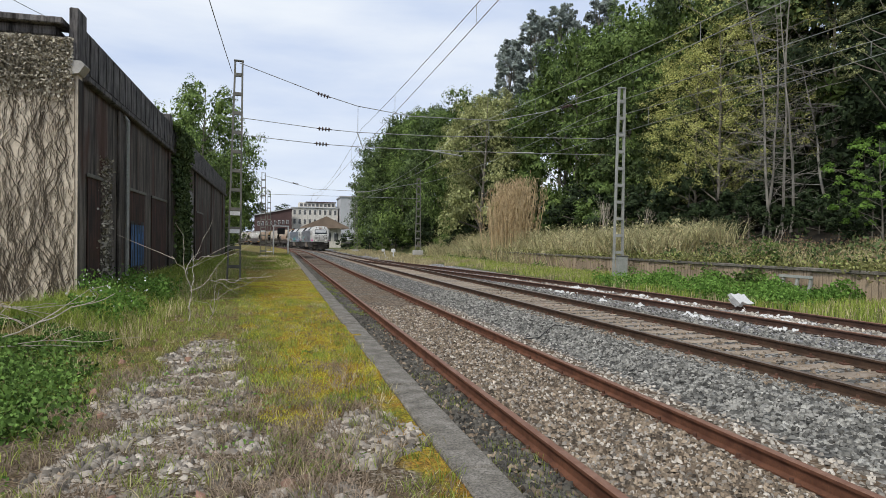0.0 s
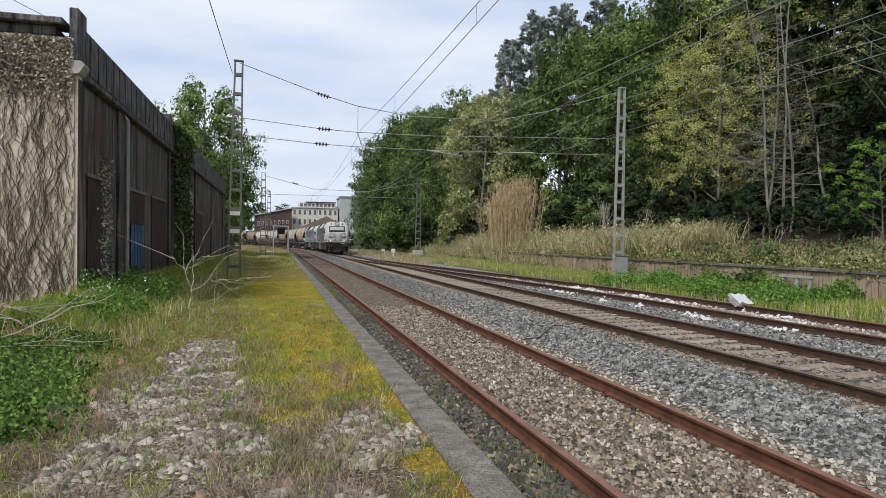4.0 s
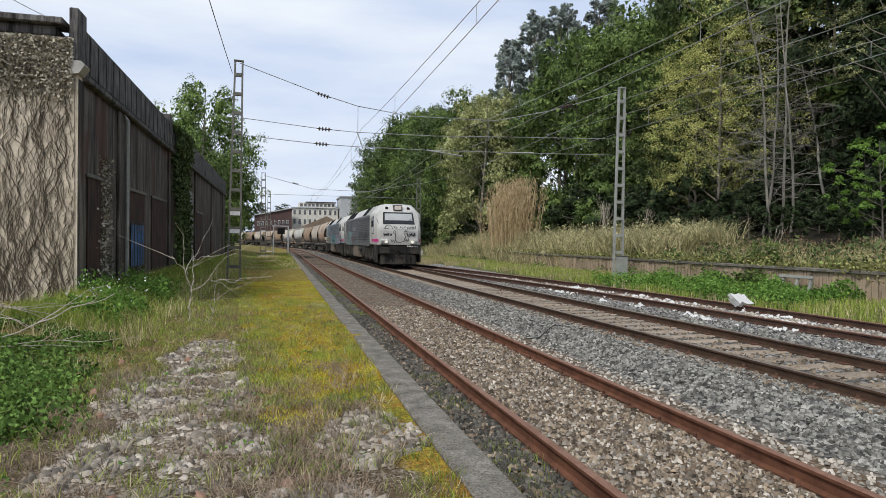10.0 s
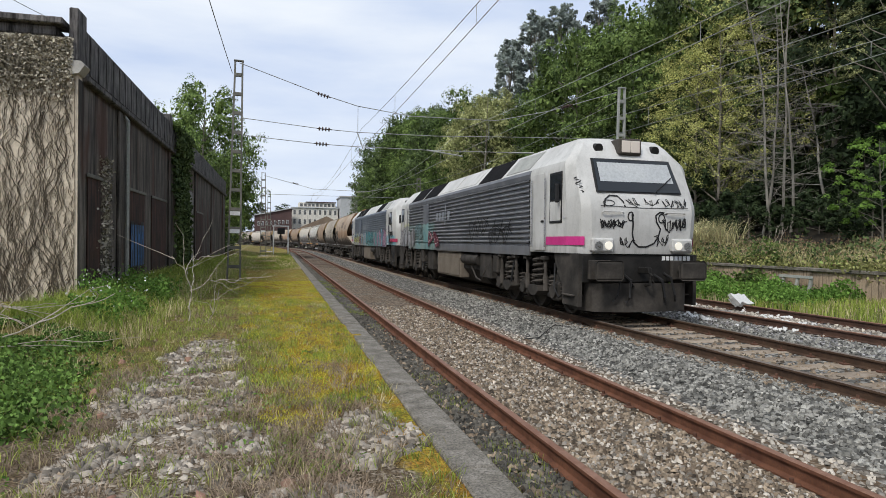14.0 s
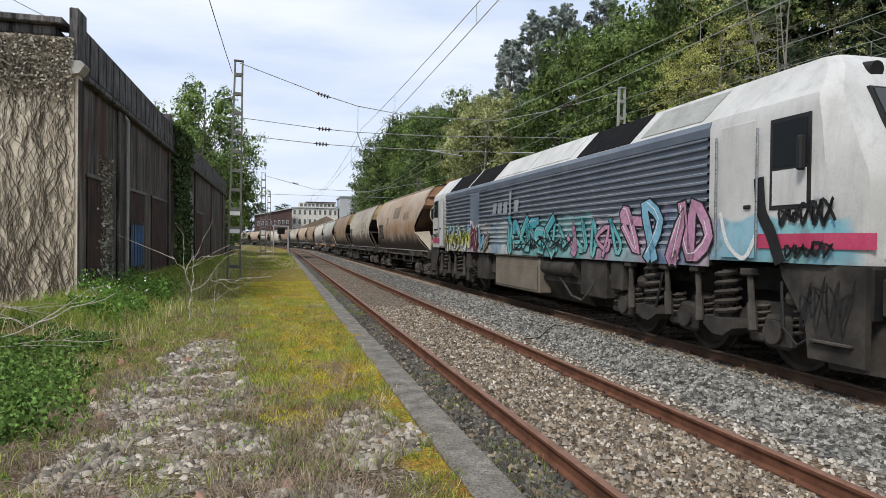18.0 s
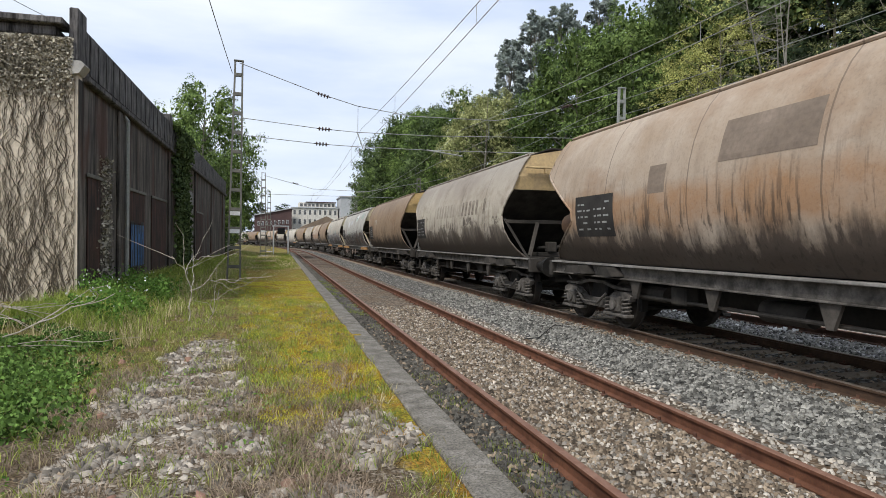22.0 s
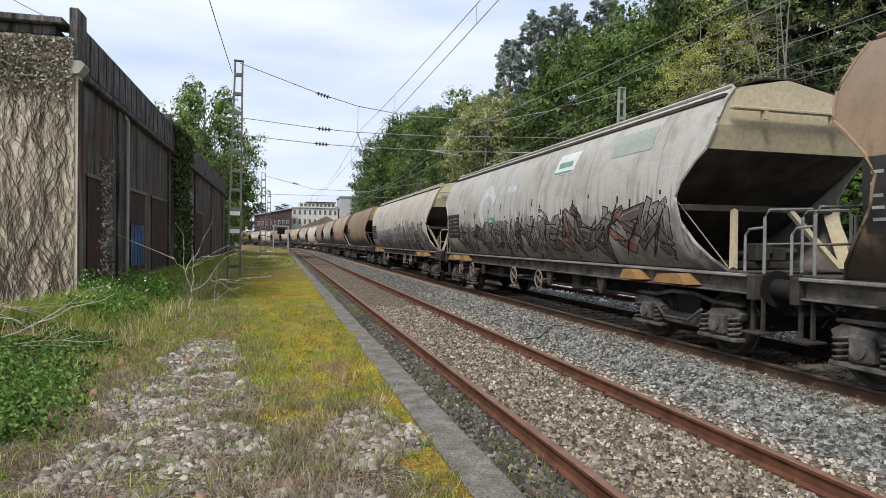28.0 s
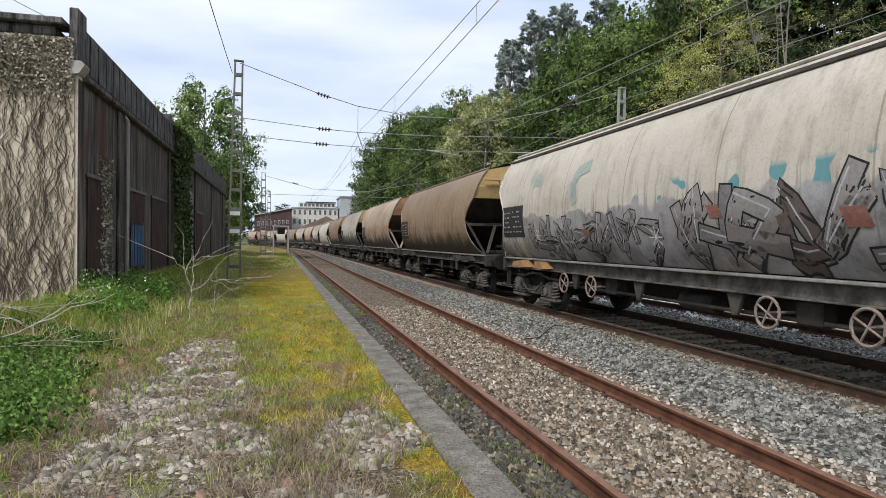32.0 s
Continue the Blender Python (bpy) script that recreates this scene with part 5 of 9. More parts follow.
def buffer_mesh(s, r=0.24, box=False):
    """Buffer whose head points to -y."""
    g = Geo().tube([(0, 0.62, 0), (0, 0.2, 0)], 0.13, 14).tube([(0, 0.22, 0), (0, 0.06, 0)], 0.09, 12).box(-0.19, 0.19, 0.58, 0.62, -0.17, 0.17, 0.01)
    return g.box(-0.31, 0.31, 0.0, 0.06, -0.2, 0.2, 0.05) if box else g.tube([(0, 0.06, 0), (0, 0.02, 0), (0, 0.0, 0)], r, 18, r * 0.9)


BUF, BUF_BOX = put_mesh("buffer", buffer_mesh(1), M["steel_dark"], True), put_mesh("buffer", buffer_mesh(1, box=True), M["under"], True)
HOOK = put_mesh("coupling", Geo().box(-0.04, 0.04, 0.1, 0.7, -0.06, 0.06, 0.01).tube([(0, 0.2, 0), (0, 0.05, -0.1), (0, 0.1, -0.28), (0, 0.25, -0.3)], 0.035, 7).tube([(0.25, 0.6, -0.1), (0.25, 0.3, -0.3), (0.25, 0.45, -0.5)], 0.025, 6).tube([(-0.28, 0.6, -0.1), (-0.28, 0.25, -0.32), (-0.28, 0.42, -0.52)], 0.025, 6), M["steel_dark"], True)


def add_ends(v, half, z, box=False, x=0.95):
    for e in (-1, 1):
        for s in (-1, 1):
            b = part("buffer", BUF_BOX if box else BUF, None, v)
            b.location, b.rotation_euler = (s * x, e * half, z), (0, 0, 0 if e < 0 else math.pi)
        c = part("coupling", HOOK, None, v)
        c.location, c.rotation_euler = (0, e * half, z), (0, 0, 0 if e < 0 else math.pi)


# ---- hopper wagons ----
SECT = [(1.1, 1.22), (1.27, 1.4), (1.39, 1.62), (1.47, 1.9), (1.505, 2.2), (1.5, 2.5), (1.46, 2.8), (1.385, 3.1), (1.27, 3.4), (1.12, 3.66), (0.95, 3.86)]
S_Z, S_X = [p[1] for p in SECT], [p[0] for p in SECT]


def shell_x(z):
    return float(np.interp(z, S_Z, S_X))


def notch(z, kind):
    """How far the side's edge stands back from its tip at height z."""
    if kind == "deep":
        return float(np.interp(z, [1.22, 1.98, 2.05, 2.25, 3.0, 3.1, 3.9], [0, 1.25, 1.32, 1.3, 0.1, 0.0, 0.12]))
    return float(np.interp(z, [1.22, 1.6, 1.95, 2.3, 2.6, 2.95, 3.3, 3.9], [0, 0.36, 0.62, 0.7, 0.55, 0.12, 0.05, 0.14]))


def ring_pts(c, r, axis="x", n=20):
    return [(c[0], c[1] + r * math.cos(2 * math.pi * i / n), c[2] + r * math.sin(2 * math.pi * i / n)) if axis == "x" else
            (c[0] + r * math.cos(2 * math.pi * i / n), c[1], c[2] + r * math.sin(2 * math.pi * i / n)) for i in range(n + 1)]


def tip_back(kind, col):
    """How far the hopper's tip stands back from the buffers."""
    return 0.6 if col == "pale_tag" else 0.85 if kind == "deep" else 1.22


def hopper_meshes(L, kind, col):
    """Body parts of one hopper wagon, each a mesh."""
    out, tip = [], L / 2 - tip_back(kind, col)
    zs = sorted(set(S_Z + [1.98, 2.05, 2.25, 2.3, 2.95, 3.0, 3.3]))
    shell = Geo()
    ys = [(-1, 1.0)] + [(0, f) for f in (-0.6, -0.3, 0.0, 0.3, 0.6)] + [(1, 1.0)]
    for s in (-1, 1):
        rings = []
        for e, f in ys:
            rings.append([(s * shell_x(z), (e * (tip - notch(z, kind))) if e else f * tip, z) for z in zs])
            rings[-1].append((s * 0.5, (e * (tip - 0.16)) if e else f * tip, 4.0))
            rings[-1].append((0.0, (e * (tip - 0.16)) if e else f * tip, 4.05))
        shell.loft(rings if s > 0 else rings[::-1], closed=False)
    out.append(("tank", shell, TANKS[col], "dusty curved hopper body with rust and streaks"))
    for e in (-1, 1):
        for s in (-1, 1):
            out.append(("rim", Geo().tube([(s * (shell_x(z) + 0.004), e * (tip - notch(z, kind)), z) for z in zs], 0.022, 5), TANKS[col], ""))
        top = [z for z in zs if z >= 2.95]
        pl = [(s * shell_x(z), e * (tip - notch(z, kind) - 0.03), z) for s, seq in ((-1, top), (1, top[::-1])) for z in seq]
        pl = [(-shell_x(z) + 0.004, e * (tip - notch(z, kind) - 0.02), z) for z in top] + [(0, e * (tip - 0.17), 4.04)] + [(shell_x(z) - 0.004, e * (tip - notch(z, kind) - 0.02), z) for z in top[::-1]]
        end = Geo()
        n = len(top)
        end.v = pl + [(0, e * (tip - 0.06), 2.95)]
        end.f = [(i, i + 1, len(pl) - 2 - i, len(pl) - 1 - i) for i in range(n - 1)] + [(n - 1, n, n + 1)]
        out.append(("end_plate", end, ENDS[col], "ochre-stained upper end plate"))
        out.append(("end_rib", Geo().box(-1.2, 1.2, e * (tip - 0.02) - 0.05, e * (tip - 0.02) + 0.05, 3.44, 3.5, 0.012) if kind == "deep" else Geo().box(-1.15, 1.15, e * tip - 0.09, e * tip - 0.01, 3.5, 3.55, 0.012).box(-0.62, -0.57, e * tip - 0.1, e * tip, 3.38, 3.5).box(0.57, 0.62, e * tip - 0.1, e * tip, 3.38, 3.5), ENDS[col], ""))
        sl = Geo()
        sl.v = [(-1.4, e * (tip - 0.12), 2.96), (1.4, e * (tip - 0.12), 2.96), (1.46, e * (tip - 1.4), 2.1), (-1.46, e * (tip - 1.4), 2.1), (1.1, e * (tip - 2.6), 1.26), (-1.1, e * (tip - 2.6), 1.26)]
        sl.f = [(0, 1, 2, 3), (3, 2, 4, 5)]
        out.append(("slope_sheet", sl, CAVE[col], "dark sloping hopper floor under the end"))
        if kind == "deep":
            for s in (-1, 1):
                fl = Geo()
                fl.v = [(s * 1.485, e * (tip - 1.3), 2.0), (s * 1.1, e * tip, 1.24), (s * 0.92, e * (tip - 0.3), 1.6), (s * 0.95, e * (tip - 0.78), 2.04)]
                fl.f = [(0, 1, 2, 3)]
                out.append(("side_flap", fl, FLAP[col], "folded side plate"))
        else:
            for s in (-1, 1):
                fl = Geo()
                fl.v = [(s * 1.49, e * (tip - 0.7), 2.25), (s * 1.1, e * tip, 1.24), (s * 0.98, e * (tip - 0.12), 1.24), (s * 1.34, e * (tip - 0.86), 2.25)]
                fl.f = [(0, 1, 2, 3)]
                out.append(("side_flap", fl, FLAP[col], "folded side plate"))
                out.append(("strut", Geo().tube([(s * 0.95, e * (tip - 0.1), 1.24), (s * 0.52, e * (tip - 0.62), 2.12)], 0.055, 4), FLAP[col], "diagonal strut"))
            out.append(("cross_beam", Geo().box(-1.42, 1.42, e * (tip - 0.72) - 0.05, e * (tip - 0.72) + 0.05, 2.1, 2.2, 0.012), M["under_brown"], ""))
        out.append(("valve_gear", Geo().box(-0.55, 0.55, e * (tip - 0.7) - 0.25, e * (tip - 0.7) + 0.25, 1.24, 1.34, 0.01).tube([(-0.5, e * (tip - 0.6), 1.45), (0.6, e * (tip - 0.6), 1.5)], 0.05, 8).box(-0.3, -0.05, e * (tip - 0.5) - 0.12, e * (tip - 0.5) + 0.12, 1.345, 1.62, 0.02).box(0.15, 0.35, e * (tip - 0.6) - 0.1, e * (tip - 0.6) + 0.1, 1.345, 1.56, 0.02), M["under"], ""))
        out.append(("headstock", Geo().box(-1.25, 1.25, e * (L / 2 - 0.64) - 0.07, e * (L / 2 - 0.64) + 0.07, 0.86, 1.2, 0.015), M["under"], ""))
        out.append(("end_platform", Geo().box(-1.2, 1.2, e * (L / 2 - 0.92) - 0.2, e * (L / 2 - 0.92) + 0.2, 1.205, 1.235, 0.006), M["under_brown"], ""))
    for s in (-1, 1):
        sole = Geo().box(min(s * 1.1, s * 1.14), max(s * 1.1, s * 1.14), -L / 2 + 0.72, L / 2 - 0.72, 0.96, 1.16)
        out.append(("sole_flange", Geo().box(min(s * 1.08, s * 1.26), max(s * 1.08, s * 1.26), -L / 2 + 0.72, L / 2 - 0.72, 1.163, 1.205, 0.008), M["flange"], "grey upper flange, coloured paler for the light it catches"))
        sole.box(min(s * 1.08, s * 1.22), max(s * 1.08, s * 1.22), -L / 2 + 0.72, L / 2 - 0.72, 0.93, 0.957, 0.006)
        out.append(("sole_bar", sole, M["bogie_dust"], "dusty steel sole bar"))
        for i, f in enumerate((-0.3, -0.1, 0.1, 0.3)):
            y = f * L * 0.72
            out.append(("bracket", Geo().prism([(y - 0.16, 0.925), (y + 0.16, 0.925), (y + 0.05, 0.62), (y - 0.05, 0.62)], "x", min(s * 1.12, s * 1.17), max(s * 1.12, s * 1.17)), M["under_brown"], ""))
        out.append(("brake_pipe", Geo().tube([(s * 1.0, -L * 0.28, 0.66), (s * 1.0, L * 0.28, 0.66)], 0.03, 6), M["under_brown"], ""))
        for e in (-1, 1):
            y = e * (L / 2 - 3.35)
            out.append(("tie_down", Geo().prism([(y - 0.28, 0.99), (y + 0.28, 0.99), (y + 0.18, 1.15), (y - 0.1, 1.15)], "x", min(s * 1.145, s * 1.42), max(s * 1.145, s * 1.42)), M["orange"] if kind == "long" else M["under"], ""))
            y = e * (L / 2 - 2.15)
            out.append(("step_bracket", Geo().prism([(y - 0.4, 0.99), (y + 0.4, 0.99), (y + 0.3, 1.12), (y - 0.24, 1.155)], "x", min(s * 1.145, s * 1.45), max(s * 1.145, s * 1.45)), M["orange"] if kind == "long" else M["under"], ""))
    for i in range(4):
        y = (i - 1.5) * L * 0.15
        ch = Geo().loft([[(-0.75, y - 0.8, 1.2), (0.75, y - 0.8, 1.2), (0.75, y + 0.8, 1.2), (-0.75, y + 0.8, 1.2)], [(-0.4, y - 0.25, 0.72), (0.4, y - 0.25, 0.72), (0.4, y + 0.25, 0.72), (-0.4, y + 0.25, 0.72)], [(-0.45, y - 0.3, 0.6), (0.45, y - 0.3, 0.6), (0.45, y + 0.3, 0.6), (-0.45, y + 0.3, 0.6)]])
        out.append(("discharge_chute", ch, M["steel_dark"], "dark discharge chute"))
    out.append(("centre_sill", Geo().box(-0.5, 0.5, -L / 2 + 0.7, L / 2 - 0.7, 0.62, 1.15).box(-1.05, 1.05, -L / 2 + 0.8, L / 2 - 0.8, 1.08, 1.2), M["steel_dark"], "dark centre sill"))
    for s in (-1, 1):
        for e in (-1, 1):
            y = e * L * 0.14
            out.append(("control_box", Geo().box(min(s * 0.8, s * 1.06), max(s * 0.8, s * 1.06), y - 0.2, y + 0.2, 0.6, 0.92, 0.03), M["under"], ""))
            out.append(("reservoir", Geo().tube([(s * 0.85, y + e * 0.5, 0.72), (s * 0.85, y + e * 1.3, 0.72)], 0.14, 10), M["under"], ""))
    out.append(("brake_cylinder", Geo().tube([(-0.85, -0.5, 0.7), (-0.85, 0.3, 0.7)], 0.15, 12), M["under"], ""))
    out.append(("roof_walk", Geo().box(-0.3, 0.3, -tip + 0.3, tip - 0.3, 4.07, 4.1), M["under"], ""))
    for s in (-1, 1):
        out.append(("roof_edge", Geo().tube([(s * 0.93, -tip + 0.2, 3.9), (s * 0.93, tip - 0.2, 3.9)], 0.03, 6), TANKS[col], ""))
        if kind == "long":
            out.append(("roof_band", Geo().box(min(s * 1.02, s * 1.1), max(s * 1.02, s * 1.1), -tip + 0.16, tip - 0.16, 3.72, 3.78, 0.01), M["under_brown"], ""))
    for y in np.linspace(-tip + 1.6, tip - 1.6, 5):
        out.append(("roof_hatch", Geo().tube([(0, y, 4.03), (0, y, 4.14)], 0.3, 14), TANKS[col], ""))
    return [(n, put_mesh(n, g, m, n in ("tank", "rim", "brake_pipe", "brake_cylinder", "roof_hatch", "roof_edge")), lb) for n, g, m, lb in out]


HOP = {}


def hopper(label, L, kind, col, near, ident, panel=True):
    key = (L, kind, col)
    if key not in HOP:
        HOP[key] = hopper_meshes(L, kind, col)
    w = thing("hopper_wagon", label, "wagon", "hopper wagons of the train")
    for n, me, lb in HOP[key]:
        part(n, me, None, w, lb)
    add_bogie(w, -(L / 2 - 2.35), near), add_bogie(w, L / 2 - 2.35, near)
    add_ends(w, L / 2, 1.02)
    tip = L / 2 - tip_back(kind, col)
    if panel:
        y1 = tip - (1.5 if kind == "deep" else 0.55)
        d = part("data_panel", patch(shell_x, y1 - 1.45, y1, 1.72, 2.5), M["panel_black"], w, "black data panel with small white lettering")
        bars(d, shell_x, y1 - 0.62, y1 - 0.1, 1.82, 2.42, 5, M["panel_ink"], ident)
        bars(d, shell_x, y1 - 1.32, y1 - 0.75, 1.82, 2.44, 5, M["panel_ink"], ident + 50)
    return w


def handrails(w, y, m, xs=(-1.15, -0.55)):
    """Bent guard rails on an end platform, and a step below."""
    for x in xs:
        part("handrail", Geo().tube([(x, y, 1.22), (x, y, 1.95), (x + 0.06, y, 2.05), (x + 0.75, y, 2.08), (x + 0.8, y, 2.0), (x + 0.8, y, 1.22)], 0.022, 6), m, w, "", True)
        part("handrail", Geo().tube([(x, y + 0.02, 1.6), (x + 0.8, y + 0.02, 1.62)], 0.018, 6), m, w, "", True)
    part("handrail", Geo().tube([(xs[0], y + 0.35, 1.22), (xs[0], y + 0.35, 1.72), (xs[0], y + 0.28, 1.8), (xs[0], y + 0.02, 1.82)], 0.02, 6), m, w, "", True)
    part("footstep", Geo().box(-1.28, -1.0, y - 0.05, y + 0.3, 0.42, 0.45, 0.006).box(-1.14, -1.1, y + 0.02, y + 0.06, 0.45, 0.93).box(-1.14, -1.1, y + 0.2, y + 0.24, 0.45, 0.93), M["under"], w)


def handwheels(w, ys, m, r=0.2):
    for y in ys:
        g = Geo().tube(ring_pts((-1.34, y, 0.74), r), 0.02, 6, cap=False)
        for a in range(4):
            g.tube([(-1.34, y, 0.74), (-1.34, y + r * math.cos(a * math.pi / 2 + 0.5), 0.74 + r * math.sin(a * math.pi / 2 + 0.5))], 0.014, 5)
        g.tube([(-1.34, y, 0.74), (-0.9, y, 0.74)], 0.022, 6)
        part("handwheel", g, m, w, "pale spoked handwheel", True)


def ladder(w, y, m):
    for x in (-0.18, 0.22):
        part("ladder_rail", Geo().tube([(x, y, 1.25), (x, y, 4.15), (x, y + 0.3, 4.25)], 0.025, 6), m, w)
    for i in range(9):
        part("rung", Geo().tube([(-0.18, y, 1.5 + 0.3 * i), (0.22, y, 1.5 + 0.3 * i)], 0.014, 5), m, w)


TRAIN = []
M["dark_ink"] = plain("weathered_dark_lettering", (0.13, 0.105, 0.08), (0.36, 0.31, 0.25), 7, 18, 0.85)
M["faded_ink"] = plain("faded_lettering", (0.3, 0.26, 0.21), (0.44, 0.39, 0.32), 5, 14, 0.8)
S, LG = 14.15, 16.75
w1 = hopper("rust-brown bulk hopper wagon with a big handbrake wheel behind the locomotive", S, "deep", "rust", True, 3)
tipy = -(S / 2 - 0.85)
hy = tipy - 0.12
part("handbrake_wheel", Geo().tube(ring_pts((-0.72, hy, 2.72), 0.42, "y", 28), 0.024, 7, cap=False).box(-1.12, -0.32, hy - 0.02, hy + 0.02, 2.69, 2.75, 0.01).tube([(-0.72, hy, 2.72), (-0.72, tipy + 0.6, 2.72)], 0.04, 8), M["rail_paint"], w1, "large cream handbrake wheel", True)
part("brake_column", Geo().box(-0.26, -0.12, tipy - 0.12, tipy, 2.3, 4.05, 0.012), ENDS["rust"], w1)
part("column_brace", Geo().box(-0.7, 0.25, tipy - 0.18, tipy - 0.125, 3.42, 3.52, 0.01), ENDS["rust"], w1)
part("end_badge", Geo().prism([(-0.45, 4.0), (-0.45, 4.12), (-0.19, 4.22), (0.08, 4.1), (0.08, 3.95), (-0.19, 3.74)], "y", tipy - 0.1, tipy - 0.05), ENDS["rust"], w1)
part("gear_arm", Geo().box(-0.72, -0.15, hy + 0.04, hy + 0.1, 2.62, 2.72, 0.01).box(-0.5, -0.4, hy + 0.04, hy + 0.1, 2.3, 2.75, 0.01), ENDS["rust"], w1)
handrails(w1, tipy - 0.5, M["rail_paint"], (-1.1, -0.2))
part("air_tank", Geo().tube([(-0.55, S / 2 - 0.25, 2.02), (-0.55, S / 2 - 0.3, 2.02), (-0.55, S / 2 - 1.6, 2.02)], 0.26, 16), M["air_tank_rust"], w1, "rusty cylindrical air reservoir", True)
part("valve_block", Geo().box(-0.75, -0.35, S / 2 - 0.75, S / 2 - 0.45, 1.25, 1.7, 0.03).tube([(-0.9, S / 2 - 0.6, 1.4), (-0.2, S / 2 - 0.6, 1.5)], 0.05, 7).disc((-0.8, S / 2 - 0.5, 1.55), 0.09, "y", 0.08, 10), M["under"], w1)
M["overpaint"] = plain("dull_brown_overpaint", (0.2, 0.155, 0.118), (0.28, 0.22, 0.17), 1.5, 14, 0.85)
for y0, y1, z0, z1 in ((1.75, 2.2, 2.4, 2.85), (-1.1, 0.55, 2.72, 3.3), (-3.4, -2.2, 2.6, 2.95)):
    part("overpainted_patch", patch(shell_x, y0, y1, z0, z1, 0.003), M["overpaint"], w1, "dull brown overpainted patch")
w2 = hopper("beige bulk hopper wagon with peeling paint and faded lettering", S, "short", "beige", True, 4)
for i in range(16):
    if i not in (7, 14):
        y = 1.9 - 0.36 * i
        part("faded_letter", patch(shell_x, y - 0.2, y, 2.42, 2.86, 0.003), M["dark_ink"] if i > 8 else M["faded_ink"], w2)
w3 = hopper("ochre-brown bulk hopper wagon with a dark oily lower side", S, "short", "ochre", True, 5)
part("faded_letter", patch(shell_x, 2.9, 3.1, 2.55, 2.85, 0.005), M["faded_ink"], w3), part("faded_letter", patch(shell_x, 2.4, 2.7, 2.55, 2.85, 0.005), M["faded_ink"], w3)
handrails(w2, S / 2 - 0.85, M["grey_rail"])
handrails(w3, S / 2 - 0.85, M["grey_rail"])
w4 = hopper("long grey hopper wagon with a white sign and black spray scrawls", LG, "long", "grey_tag", True, 6)
sg = part("sign_panel", patch(shell_x, -2.82, -1.86, 3.05, 3.5, 0.008, -0.12), M["white"], w4, "white company sign")
part("sign_bar", patch(shell_x, -2.7, -2.06, 3.2, 3.32, 0.014, 0, 2), M["green_paint"], sg), part("sign_bar", patch(shell_x, -2.77, -1.91, 3.08, 3.12, 0.014, 0, 2), M["green_paint"], sg)
part("faded_panel", patch(shell_x, -5.6, -4.3, 3.15, 3.55, 0.008), M["pale_panel"], w4, "faded green panel")
lf = Geo()
stroke_faces(lf, rounded([(2.75, 2.2), (2.9, 2.6), (2.65, 2.95), (2.2, 3.05), (1.9, 2.8)]), 0.3, shell_x, 0.009)
part("leaf_mark", lf, M["pale_mark"], w4, "pale leaf-shaped mark")
part("faded_mark", patch(shell_x, 0.2, 0.95, 2.85, 3.15, 0.004, -0.06), M["pale_logo"], w4, "faded pale sign"), part("faded_mark", patch(shell_x, 0.25, 0.9, 2.9, 3.04, 0.009, 0, 2), M["pale_mark"], w4), part("faded_mark", patch(shell_x, 1.2, 1.42, 2.85, 3.1, 0.004, -0.08), M["pale_logo"], w4)
part("green_patch", Geo().add([(-shell_x(2.12 + 0.2 * math.sin(a)) - 0.005, 1.95 + (0.3 + 0.07 * math.sin(3 * a)) * math.cos(a), 2.12 + (0.2 + 0.04 * math.cos(2 * a)) * math.sin(a)) for a in [q * math.pi / 9 for q in range(18)]], [tuple(range(18))]), M["green_paint"], w4, "small green spray patch")
handwheels(w4, (-1.0, 0.6, 4.2, 5.4), M["wheel_tan"])
handrails(w4, LG / 2 - 0.85, M["grey_rail"])
handrails(w4, -LG / 2 + 0.5, M["grey_rail"])
w5 = hopper("long pale grey bulk hopper wagon covered with black and silver graffiti", LG, "long", "pale_tag", True, 7)
lf = Geo()
stroke_faces(lf, [(3.1, 2.5), (3.2, 2.8), (3.0, 3.05), (2.7, 3.1)], 0.25, shell_x, 0.008)
part("leaf_mark", lf, M["pale_panel"], w5, "faded leaf-shaped mark")
part("faded_mark", patch(shell_x, 4.9, 5.3, 2.9, 3.2, 0.006), M["pale_panel"], w5)
handwheels(w5, (-3.4, -2.0, 2.6, 3.8), M["wheel_tan"])
handrails(w5, -LG / 2 + 0.36, M["rail_paint"], (-1.15, -0.25))
handrails(w5, LG / 2 - 0.85, M["grey_rail"])
ladder(w5, -LG / 2 + 0.45, M["rail_paint"])
piece(w4, shell_x, -1.2, 5.6, 1.28, 2.15, 16, 0.12, 0.022, [M["spray_tar"], M["spray_umber"], M["spray_tar"], M["spray_dun"]], 31, M["faded_ink"], None, 0.004, 0.3, 1.8)
piece(w4, shell_x, -6.4, -1.2, 1.3, 2.3, 10, 0.17, 0.025, [M["spray_tar"], M["spray_tar"], M["spray_brick"], M["spray_umber"]], 32, M["spray_ash"], None, 0.004, 0.2, 1.8)
scrawl(w4, shell_x, -6.2, 5.4, 1.4, 2.25, 16, 0.012, 0.005, None, 33, 0.013, ("tag", "tag"))
for i in range(16):
    yb, zb = 5.2 - 0.75 * i + 0.2 * math.sin(i * 2.3), 2.32 + 0.14 * math.sin(i * 1.7)
    part("spray_drop", patch(shell_x, yb - 0.05, yb, zb, zb + 0.07 + 0.05 * (i % 3), 0.005, 0, 2), M["black"], w4)
piece(w5, shell_x, 0.4, 5.5, 1.26, 2.12, 11, 0.16, 0.022, [M["spray_stone"], M["spray_stone"], M["spray_smoke"]], 34, M["silver"], None, 0.004, 0.05, 1.6, 0.85)
